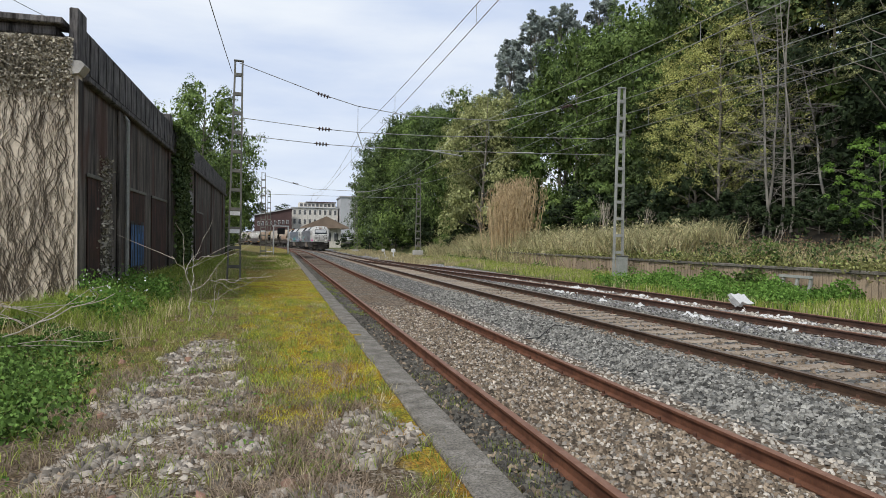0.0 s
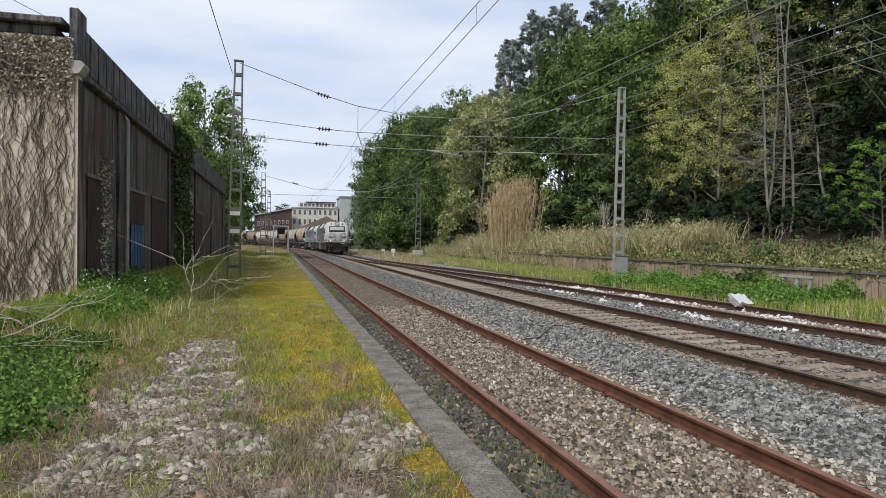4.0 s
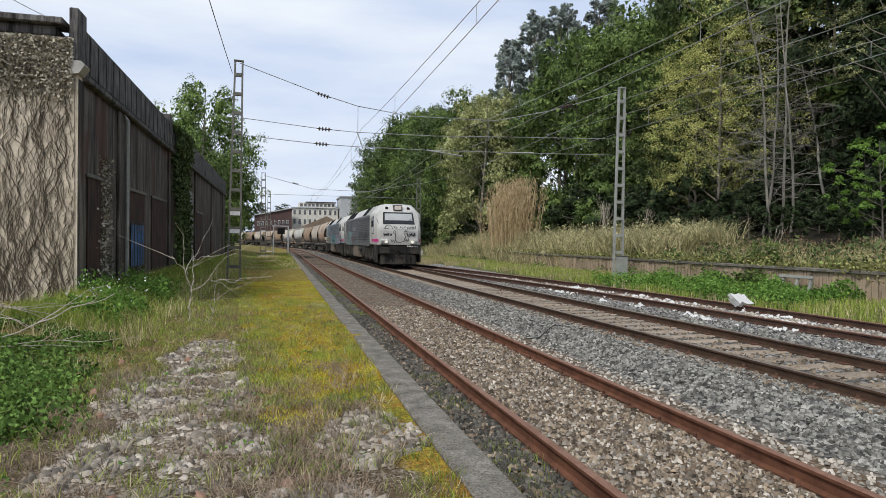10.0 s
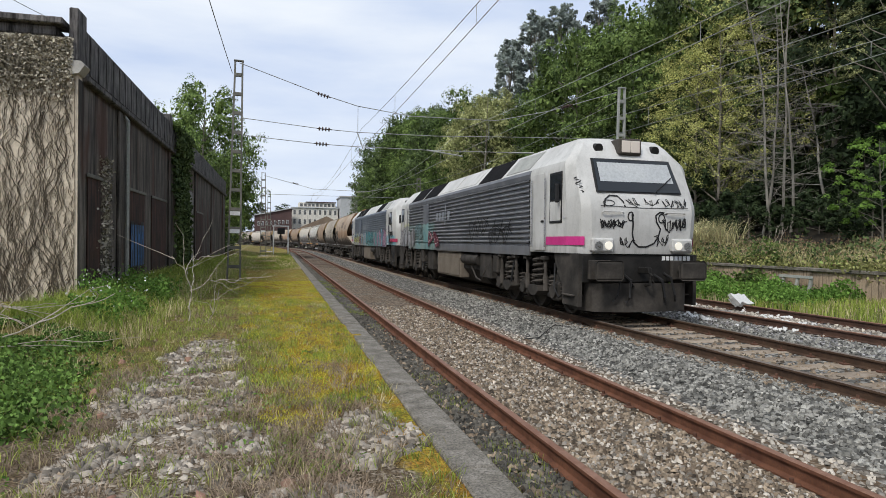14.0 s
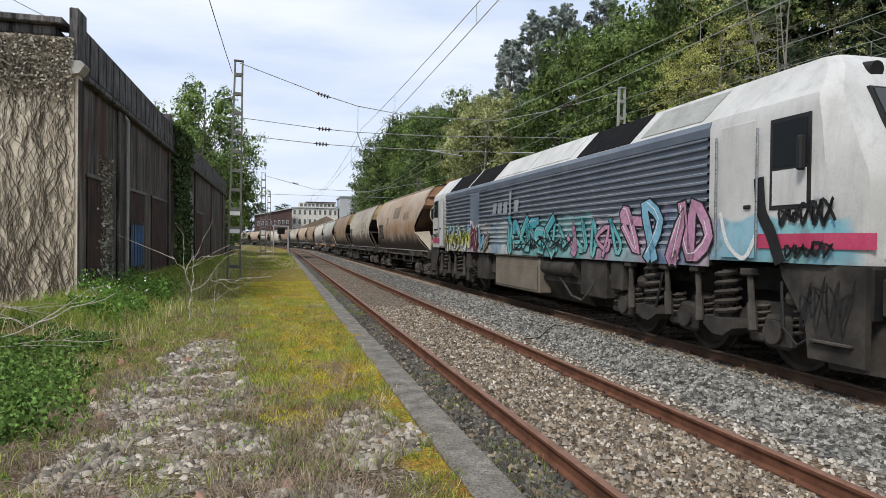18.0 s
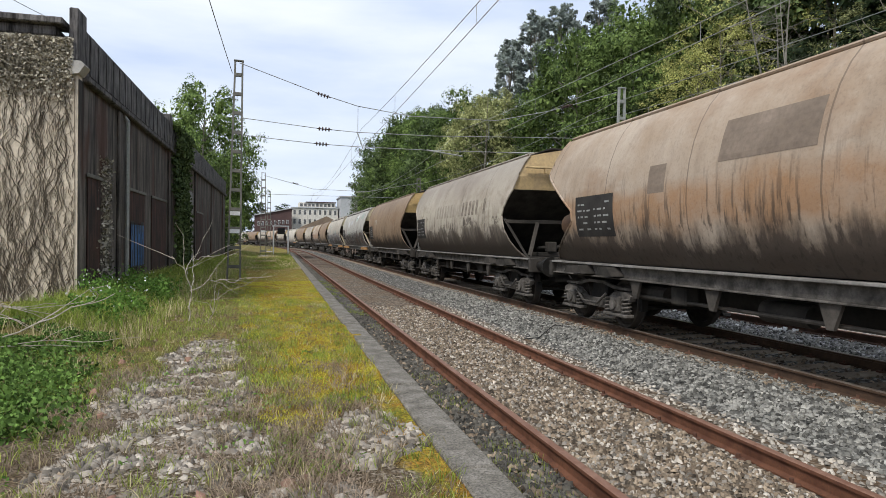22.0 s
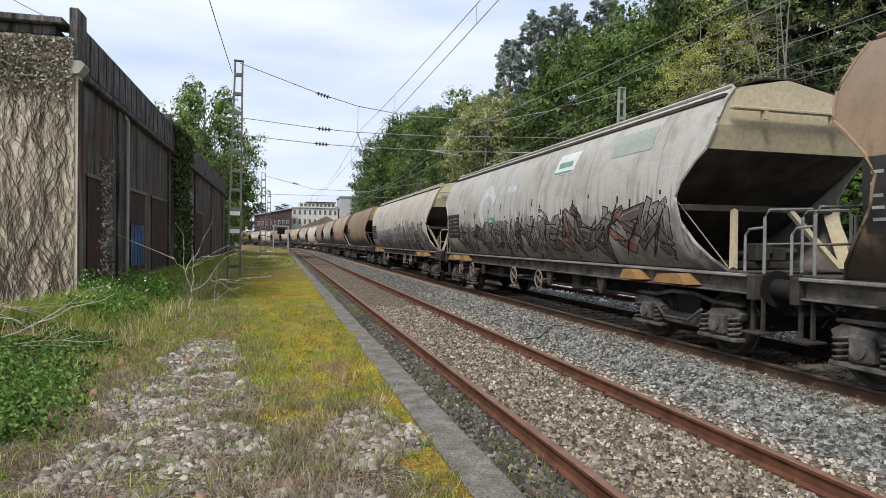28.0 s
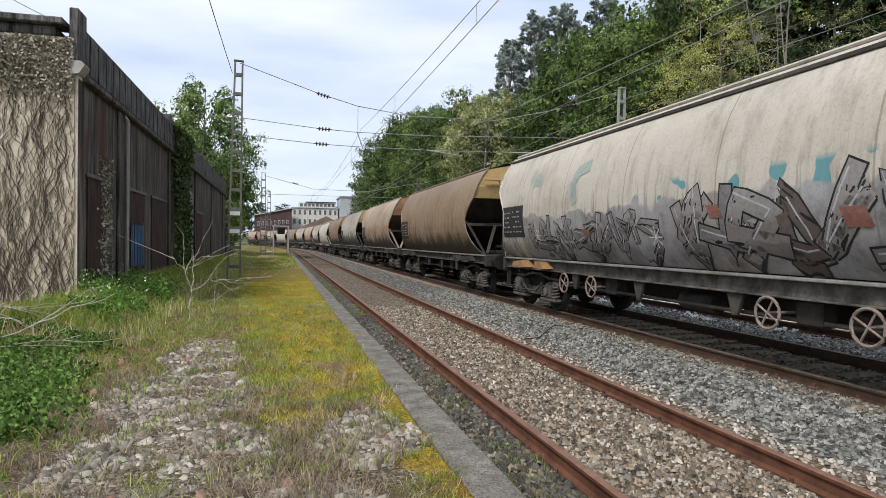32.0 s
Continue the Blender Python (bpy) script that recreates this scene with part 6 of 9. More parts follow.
piece(w5, shell_x, -6.7, -0.2, 1.26, 2.42, 10, 0.24, 0.026, [M["spray_stone"], M["spray_smoke"], M["spray_stone"], M["spray_umber"]], 38, M["silver"], None, 0.006, 0.05, 1.6, 0.85)
for yb, zb, rb in ((-1.2, 2.05, 0.13), (-3.4, 1.9, 0.16), (-5.6, 2.2, 0.15), (2.6, 1.8, 0.1)):
    part("spray_patch", patch(shell_x, yb - rb, yb + rb, zb - rb * 0.7, zb + rb * 0.7, 0.013, 0.08, 3), M["spray_brick"], w5)
for yb, zb in ((5.0, 1.75), (0.3, 1.7), (-4.6, 1.6), (-6.3, 1.65)):
    for i in range(4):
        g = Geo()
        c4, s4 = math.cos(i * math.pi / 4) * 0.17, math.sin(i * math.pi / 4) * 0.17
        stroke_faces(g, [(yb - c4, zb - s4), (yb + c4, zb + s4)], 0.016, shell_x, 0.015)
        part("spray_star", g, M["white"], w5)
p = 144.85
p = 144.85
for w, ln in ((w1, S), (w2, S), (w3, S), (w4, LG), (w5, LG)):
    TRAIN.append((w, p + ln / 2 - (0.55 if w is w4 else 0.35 if w is w5 else 0.0)))
    p += ln
rest = [hopper("ochre-brown bulk hopper wagon in the train", S, "short", "ochre", False, 8), hopper("dusty beige bulk hopper wagon in the train", S, "short", "beige", False, 9), hopper("pale grey bulk hopper wagon in the train", LG, "long", "pale", False, 10), hopper("rust-brown bulk hopper wagon in the train", S, "short", "rust", False, 12)]
for i, k in enumerate((0, 3, 1, 0, 2, 1, 3, 1, 0, 2, 1, 0, 3)):
    ln = LG if k == 2 else S
    w = rest[k] if i in (0, 1, 2, 4) else copy_thing(rest[k], Matrix())
    TRAIN.append((w, p + ln / 2))
    p += ln


# ---- locomotives ----
def loco_side(z):
    return float(np.interp(z, [1.15, 1.6, 3.0, 3.3, 3.86], [1.42, 1.45, 1.45, 1.4, 0.95]))


CABZ = [(1.38, 0.56, 1.1, 1.08, 1.43), (1.75, 0.5, 1.14, 1.06, 1.45), (2.25, 0.48, 1.17, 1.06, 1.45), (2.4, 0.51, 1.17, 1.07, 1.45), (2.6, 0.62, 1.16, 1.1, 1.45), (3.0, 0.84, 1.1, 1.14, 1.45), (3.2, 0.94, 1.06, 1.18, 1.45), (3.33, 1.01, 1.03, 1.22, 1.41), (3.46, 1.08, 0.98, 1.28, 1.29), (3.68, 1.22, 0.86, 1.4, 1.105), (3.86, 1.42, 0.74, 1.6, 0.96), (3.92, 1.7, 0.55, 1.9, 0.6)]


def cab_front(z):
    return float(np.interp(z, [c[0] for c in CABZ], [c[1] for c in CABZ]))


def cab_mesh(back):
    rings = []
    for z, yf, hf, yc, hs in CABZ:
        rings.append([(-hs, back, z), (-hs, yc, z), (-(hf + hs) / 2 - 0.02, (yf * 0.72 + yc * 0.28), z), (-hf, yf + 0.03, z), (-hf * 0.5, yf, z), (hf * 0.5, yf, z), (hf, yf + 0.03, z), ((hf + hs) / 2 + 0.02, (yf * 0.72 + yc * 0.28), z), (hs, yc, z), (hs, back, z)])
    return Geo().loft(rings)


def ribbed(y0, y1, z0, z1, n):
    """Horizontally ribbed side sheet on both sides."""
    g = Geo()
    h = (z1 - z0) / n
    for s in (-1, 1):
        prof = []
        for i in range(n):
            z = z0 + i * h
            prof += [(1.43, z), (1.43, z + h * 0.5), (1.475, z + h * 0.62), (1.475, z + h * 0.86), (1.43, z + h * 0.98)]
        rings = [[(s * x, y, z) for x, z in prof] for y in (y0, (y0 + y1) / 2, y1)]
        g.loft(rings if s > 0 else rings[::-1], closed=False)
    return g


def loco_parts(v, side, cab_near, cab_far, stripe, lit, tags):
    """A six-axle diesel locomotive; y from its front buffer, moved so that its middle is at 0."""
    H, L = V_LOCO / 2, V_LOCO

    def lay(name, g, m, parent=v, label="", smooth=False):
        g.v = [(x, y - H, z) for x, y, z in g.v]
        return part(name, g, m, parent, label, smooth)

    lay("body_core", Geo().box(-1.42, 1.42, 3.0, 17.24, 1.3, 3.28), M["steel_dark"])
    # dark filler added between the wheels to block light and blacken the underside
    lay("underframe", Geo().box(-0.7, 0.7, 1.5, 18.6, 0.3, 1.3).box(-1.0, 1.0, 1.5, 18.6, 1.0, 1.3), M["steel_dark"])
    sp = lay("side_panel", ribbed(3.04, 17.2, 1.52, 3.1, 13), [side, M["rib_light"]], v, "ribbed dark grey side with spray paint")
    # upward rib slopes take the pale colour, a painted highlight along each rib
    sp.data.polygons.foreach_set("material_index", [1 if i % 64 % 5 == 3 else 0 for i in range(len(sp.data.polygons))])
    lay("skirt", Geo().box(-1.462, -1.42, 3.03, 17.22, 1.28, 1.516, 0.006), side)
    lay("skirt", Geo().box(1.42, 1.462, 3.03, 17.22, 1.28, 1.516, 0.006), side)
    pd = lay("panel_door", Geo().box(-1.482, -1.44, 13.35, 14.2, 1.56, 3.06, 0.006), side)
    lay("door_leaf", Geo().box(-1.492, -1.483, 13.46, 14.09, 1.62, 2.95, 0.004), side, pd)
    lay("cornice", Geo().prism([(-1.45, 3.105), (-1.47, 3.22), (-1.42, 3.31), (1.42, 3.31), (1.47, 3.22), (1.45, 3.105)], "y", 3.02, 17.23), side)
    roof = Geo().prism([(-1.4, 3.313), (-0.96, 3.86), (-0.5, 3.93), (0.5, 3.93), (0.96, 3.86), (1.4, 3.313)], "y", 3.025, 17.22)
    lay("roof", roof, M["loco_white"], v, "dirty white sloping roof")

    def roof_pane(s, y0, y1, m, name, lift=0.012, a=0.1, b=0.88, skew=0.0):
        P = lambda f, y: (s * (1.4 - 0.44 * f + lift * 0.78), y, 3.313 + 0.547 * f + lift * 0.63)
        Q = lambda f, y: (s * (1.4 - 0.44 * f - 0.02), y, 3.313 + 0.547 * f - 0.015)
        return lay(name, Geo().add([P(a, y0), P(a, y1), P(b, y1 + skew), P(b, y0 + skew), Q(a, y0), Q(a, y1), Q(b, y1 + skew), Q(b, y0 + skew)], [(0, 1, 2, 3), (0, 4, 5, 1), (1, 5, 6, 2), (2, 6, 7, 3), (3, 7, 4, 0)]), m)

    for y0, y1, m, n in ((3.3, 4.9, M["mast"], "roof_grille"), (5.2, 7.2, M["louvre"], "roof_louvre"), (7.6, 9.7, M["loco_white"], "roof_panel"), (9.9, 11.9, M["loco_white"], "roof_panel"), (12.3, 14.5, M["louvre"], "roof_louvre"), (14.7, 16.9, M["louvre"], "roof_louvre")):
        for s in (-1, 1):
            roof_pane(s, y0, y1, m, n, 0.012, *((0.02, 0.97) if n == "roof_louvre" else (0.1, 0.88)), skew=-0.15)
    lay("roof_fan", Geo().tube([(0, 13.9, 3.93), (0, 13.9, 4.0)], 0.55, 20).tube([(0, 15.6, 3.93), (0, 15.6, 4.0)], 0.55, 20), M["under"])
    lay("exhaust", Geo().box(-0.4, 0.4, 9.2, 9.9, 3.93, 4.03, 0.03), M["steel_dark"])
    # cabs
    for end, mcab in ((0, cab_near), (1, cab_far)):
        flip = (lambda g: g) if not end else (lambda g: setv(g, [(-x, L - y, z) for x, y, z in g.v]))

        def setv(g, vs):
            g.v = vs
            return g

        back = 3.02 if not end else L - 17.23
        c = lay("cab", flip(cab_mesh(back)), mcab, v, "dirty white driver's cab with graffiti", True)
        c.data.set_sharp_from_angle(angle=radians(19))
        zb, zt = 2.67, 3.36
        fr, gl = Geo(), Geo()
        for g, d, lift in ((fr, 0.028, 0.02), (gl, 0.0, 0.035)):
            z0, z1 = zb - d, zt + d
            q = [(-0.96 - d, cab_front(z0) - lift, z0), (0.96 + d, cab_front(z0) - lift, z0), (0.9 + d, cab_front(z1) - lift, z1), (-0.9 - d, cab_front(z1) - lift, z1)]
            g.add(q + [(x, y + 0.1, z) for x, y, z in q], [(3, 2, 1, 0), (0, 1, 5, 4), (1, 2, 6, 5), (2, 3, 7, 6), (3, 0, 4, 7)])
        ws = lay("windscreen", flip(fr), M["black"], c)
        lay("pane", flip(gl), M["screen"], ws)
        if lit:
            lay("sun_blind", flip(Geo().add([(-0.86, cab_front(2.88) - 0.045, 2.88), (0.86, cab_front(2.88) - 0.045, 2.88), (0.84, cab_front(3.3) - 0.045, 3.3), (-0.84, cab_front(3.3) - 0.045, 3.3)], [(3, 2, 1, 0)])), M["blind"], ws, "pale grey sun blind")
        lay("wiper", flip(Geo().tube([(0.3, cab_front(2.64) - 0.06, 2.64), (0.82, cab_front(3.0) - 0.07, 3.0)], 0.012, 5)), M["black"], ws)
        lb = lay("light_box", flip(Geo().box(-0.27, 0.27, 1.02, 1.5, 3.49, 3.84, 0.03)), M["under_brown"], c, "weathered headlight box")
        for x in (-0.11, 0.11):
            lay("lamp", flip(Geo().box(x - 0.105, x + 0.105, 1.0, 1.025, 3.54, 3.79, 0.01)), M["lamp_dim"] if lit and not end else M["chrome"], lb)
        for x in (-0.68, 0.68):
            lay("horn_port", flip(Geo().tube([(x, 1.15, 3.62), (x, 1.4, 3.66)], 0.1, 14)), M["steel_dark"], c)
        for s in (-1, 1):
            pod = lay("light_pod", flip(Geo().box(s * 0.92 - 0.24, s * 0.92 + 0.24, 0.45, 0.7, 1.42, 1.7, 0.03)), M["loco_white"], c)
            for dx in (-0.11, 0.11):
                lay("headlight", flip(Geo().tube([(s * 0.92 + dx, 0.43, 1.55), (s * 0.92 + dx, 0.5, 1.55)], 0.085, 14)), M["lamp"] if lit and not end and dx * s < 0 else M["chrome"], pod)
            # side window, its lower panel and the entrance door
            y0 = 1.27
            xs = s * (1.452)
            fl = lambda a, b: (min(a, b), max(a, b))
            wf = lay("cab_window", flip(Geo().box(*fl(xs, xs + s * 0.012), y0, y0 + 0.62, 2.02, 3.12, 0.004)), M["black"], c)
            lay("pane", flip(Geo().box(*fl(xs + s * 0.013, xs + s * 0.018), y0 + 0.05, y0 + 0.57, 2.53, 3.07)), M["screen"], wf)
            lay("lower_panel", flip(Geo().box(*fl(xs + s * 0.013, xs + s * 0.02), y0 + 0.05, y0 + 0.57, 2.07, 2.49, 0.003)), M["loco_white"], wf)
            lay("mirror", flip(Geo().box(*fl(xs + s * 0.05, xs + s * 0.14), y0 + 0.02, y0 + 0.1, 2.45, 2.85, 0.02)), M["black"], wf)
            y0 = 2.14
            dr = lay("door", flip(Geo().box(*fl(xs - s * 0.004, xs + s * 0.012), y0, y0 + 0.62, 1.42, 3.17, 0.005)), mcab, c)
            for k in (0, 1):
                lay("handrail", flip(Geo().tube([(xs + s * 0.05, y0 - 0.08 + 0.76 * k, 1.5), (xs + s * 0.05, y0 - 0.08 + 0.76 * k, 3.05)], 0.016, 6)), M["chrome"], c)
            lay("door_handle", flip(Geo().box(*fl(xs + s * 0.013, xs + s * 0.04), y0 + 0.05, y0 + 0.17, 2.05, 2.1, 0.008)), M["black"], dr)
            g = Geo()
            for zz in (1.55, 1.73):
                hsd = 1.457
                g.v += [(s * hsd, 2.08, zz), (s * hsd, 1.08, zz), (s * 1.33, 0.68, zz), (s * 1.27, 0.6, zz)]
            g.f = [(i, i + 1, i + 5, i + 4) for i in range(3)]
            if not (end and mcab is M["loco_white_rear"]):
                lay("stripe", flip(g), stripe, c, "bright side stripe")
        # front beam, buffers and plough
        lay("buffer_beam", flip(Geo().box(-1.32, 1.32, 0.6, 1.5, 0.78, 1.375, 0.03)), M["steel_dark"])
        for s in (-1, 1):
            lay("buffer_box", flip(Geo().box(*fl(s * 0.7, s * 1.2), 0.5, 0.6, 0.85, 1.25, 0.02)), M["under"])
        pg = Geo()
        pr = [(-1.28, 1.2, 0.0), (-1.1, 0.6, 0.0), (-0.5, 0.4, 0.0), (0.5, 0.4, 0.0), (1.1, 0.6, 0.0), (1.28, 1.2, 0.0)]
        pg.loft([[(x, y, 0.78) for x, y, _ in pr] + [(x * 0.97, y + 0.05, 0.78) for x, y, _ in pr[::-1]], [(x * 0.97, y - 0.02, 0.2) for x, y, _ in pr] + [(x * 0.94, y + 0.04, 0.2) for x, y, _ in pr[::-1]]])
        lay("plough", flip(pg), M["under"], v, "dark snow plough plate")
        for s in (-1, 1):
            lay("cab_step", flip(Geo().prism([(0.62, 0.3), (1.35, 0.3), (1.4, 0.7), (1.75, 1.2), (1.8, 1.37), (0.62, 1.37)], "x", *fl(s * 1.3, s * 1.38))), M["under"])
            lay("step", flip(Geo().box(*fl(s * 1.2, s * 1.44), 0.75, 1.3, 0.5, 0.53, 0.006)), M["under_brown"])
            lay("air_hose", flip(Geo().tube([(s * 0.35, 0.62, 0.95), (s * 0.36, 0.33, 0.85), (s * 0.4, 0.3, 0.5), (s * 0.44, 0.36, 0.4)], 0.03, 7)), M["black"], v, "", True)
            lay("air_hose", flip(Geo().tube([(s * 0.58, 0.62, 0.98), (s * 0.58, 0.35, 0.9), (s * 0.66, 0.33, 0.55), (s * 0.72, 0.4, 0.42)], 0.025, 7)), M["black"], v, "", True)
    add_ends(v, H - 0.12, 1.05, True, 0.95)
    # tanks and boxes between the bogies
    lay("fuel_tank", Geo().prism([(-1.25, 1.28), (-1.3, 0.75), (-0.9, 0.3), (0.9, 0.3), (1.3, 0.75), (1.25, 1.28)], "y", 7.2, 12.6), M["under"])
    for s in (-1, 1):
        bx = lay("battery_box", Geo().box(*sorted((s * 1.1, s * 1.42)), 8.95, 11.95, 0.42, 1.24, 0.02), M["box_tan"], v, "brown dusty equipment box")
        lay("box_lid", Geo().box(*sorted((s * 1.425, s * 1.44)), 9.03, 11.87, 0.48, 1.05, 0.006), M["box_tan"], bx)
        lay("box_edge", Geo().box(*sorted((s * 1.3, s * 1.47)), 8.93, 11.97, 1.245, 1.275, 0.006), M["under_brown"], bx)
        lay("equipment_box", Geo().box(*sorted((s * 1.05, s * 1.4)), 5.95, 6.95, 0.55, 1.26, 0.03), M["under"])
        lay("equipment_box", Geo().box(*sorted((s * 1.05, s * 1.38)), 12.75, 13.7, 0.5, 1.26, 0.03), M["under"])
        lay("air_reservoir", Geo().tube([(s * 1.3, 7.2, 1.05), (s * 1.3, 8.8, 1.05)], 0.17, 14), M["under"], v, "", True)
        lay("hose_run", Geo().tube([(s * 1.35, 6.2, 1.2), (s * 1.4, 6.5, 0.7), (s * 1.38, 6.9, 0.45), (s * 1.36, 7.4, 0.5), (s * 1.34, 8.0, 0.85)], 0.025, 6), M["under_brown"], v, "", True)
        lay("sand_box", Geo().box(*sorted((s * 1.1, s * 1.42)), 5.35, 5.75, 0.75, 1.26, 0.03), M["under"])
        lay("sand_box", Geo().box(*sorted((s * 1.1, s * 1.42)), 14.35, 14.75, 0.75, 1.26, 0.03), M["under"])
    # bogies
    for cy, d in ((3.68, 1), (16.5, -1)):
        b = new("bogie")
        b.parent, b.location = v, (0, cy - H, 0)
        for s in (-1, 1):
            part("side_frame", Geo().prism([(-2.5, 0.66), (-2.2, 0.86), (-1.2, 0.86), (-1.0, 0.72), (1.0, 0.72), (1.2, 0.86), (2.2, 0.86), (2.5, 0.66), (2.4, 0.46), (2.0, 0.46), (1.4, 0.42), (0.5, 0.42), (-0.5, 0.42), (-1.4, 0.42), (-2.0, 0.46), (-2.4, 0.46)], "x", *sorted((s * 1.0, s * 1.16))), M["under"], b)
            for a in (-1.75, 0.0, 1.75):
                part("axle_box", Geo().box(*sorted((s * 1.12, s * 1.3)), a - 0.22, a + 0.22, 0.3, 0.72, 0.05).disc((s * 1.32, a, 0.51), 0.15, "x", 0.08, 14).box(*sorted((s * 1.1, s * 1.26)), a + 0.2, a + 0.5, 0.34, 0.46, 0.03), M["under"], b)
                for k in (-0.33, 0.33):
                    part("axle_spring", Geo().coil(s * 1.2, a + k, 0.5, 0.84, 0.095, 0.022, 4).tube([(s * 1.2, a + k, 0.48), (s * 1.2, a + k, 0.84)], 0.05, 6), M["under_brown"], b)
            for a in (-0.87, 0.87):
                part("spring", Geo().coil(s * 1.28, a, 0.62, 1.26, 0.15, 0.036, 5).tube([(s * 1.28, a, 0.6), (s * 1.28, a, 1.26)], 0.08, 8), M["under_brown"], b, "thick brown coil spring")
                part("spring_seat", Geo().prism([(a - 0.24, 0.6), (a + 0.24, 0.6), (a + 0.3, 0.48), (a + 0.1, 0.36), (a - 0.1, 0.36), (a - 0.3, 0.48)], "x", *sorted((s * 1.1, s * 1.45))), M["under"], b)
            for a in (-1.4, -0.35, 0.4, 1.45):
                part("damper", Geo().tube([(s * 1.38, a - 0.06, 0.5), (s * 1.37, a - 0.02, 0.85)], 0.06, 8).tube([(s * 1.37, a - 0.02, 0.85), (s * 1.36, a + 0.03, 1.24)], 0.042, 8), M["under_brown"], b)
                part("damper_bracket", Geo().box(*sorted((s * 1.28, s * 1.44)), a - 0.06, a + 0.14, 1.19, 1.29, 0.02), M["under"], b)
            for a in (-2.1, 1.15, 2.1):
                part("brake_cylinder", Geo().tube([(s * 1.22, a - 0.16, 0.95), (s * 1.22, a + 0.16, 0.95)], 0.12, 10).box(*sorted((s * 1.12, s * 1.28)), a - 0.06, a + 0.06, 0.75, 1.2, 0.02), M["under"], b)
            part("sand_pipe", Geo().tube([(s * 1.25, -2.4, 1.0), (s * 1.25, -2.5, 0.55), (s * 1.0, -2.4, 0.25), (s * 0.9, -2.35, 0.14)], 0.024, 6), M["under"], b)
            part("brake_hose", Geo().tube([(s * 1.38, 0.5, 1.15), (s * 1.42, 0.62, 0.6), (s * 1.4, 0.85, 0.34), (s * 1.35, 1.3, 0.42)], 0.02, 6), M["black"], b)
            part("brake_hose", Geo().tube([(s * 1.36, -1.9, 1.15), (s * 1.42, -2.0, 0.6), (s * 1.4, -2.2, 0.42), (s * 1.3, -2.4, 0.6)], 0.02, 6), M["black"], b)
        part("bolster", Geo().box(-0.9, 0.9, -0.3, 0.3, 0.85, 1.2, 0.03), M["steel_dark"], b)
        for a in (-1.75, 0.0, 1.75):
            w = part("wheelset", ws_loco, None, b)
            w.location = (0, a, 0.51)
            WHEELS.append((w, 0.51, (0, a, 0.51)))
    flat = lambda z: 1.477
    cabf = lambda z: 1.47
    # side lettering as plain bars
    for i, (a, z0, z1) in enumerate(((0.0, 2.36, 2.66), (0.42, 2.36, 2.66), (0.84, 2.36, 2.66), (1.26, 2.2, 2.92), (1.62, 2.36, 2.66))):
        y0 = 12.1 - H - a
        part("side_mark", patch(flat, y0 - (0.14 if i == 3 else 0.3), y0, z0, z1, 0.004, -0.05, 2), M["faint_mark"], v)
    bars(v, cabf, 0.98 - H, 1.22 - H, 2.1, 2.2, 1, M["silver"], 5, 0.002, "cab_mark")
    tags(v, H, flat, cabf)


def loops(x0, x1, z0, z1, n, r, turns=1.0):
    """A row of scrawled loops from x0 to x1."""
    out = []
    for i in range(n * 7 + 1):
        a = i / 7 * 2 * math.pi * turns
        out.append((x0 + (x1 - x0) * i / (n * 7) + 0.55 * (x1 - x0) / n * math.sin(a + r.uniform(-0.8, 0.8)), (z0 + z1) / 2 + (z1 - z0) / 2 * r.uniform(0.35, 1.0) * math.cos(a * 1.31 + r.uniform(-0.9, 0.9))))
    return out


def front_stroke(v, pts, w, fy, m, name="tag"):
    """One painted line on the cab front through points (x, z)."""
    g = Geo()
    pts = [Vector(p) for p in pts]
    for i, p in enumerate(pts):
        d = (pts[min(i + 1, len(pts) - 1)] - pts[max(i - 1, 0)]).normalized()
        q = Vector((-d.y, d.x)) * w / 2
        g.v += [(p.x + q.x, fy(p.y + q.y) - 0.009, p.y + q.y), (p.x - q.x, fy(p.y - q.y) - 0.009, p.y - q.y)]
    g.f = [(2 * i, 2 * i + 1, 2 * i + 3, 2 * i + 2) for i in range(len(pts) - 1)]
    part(name, g, m, v)


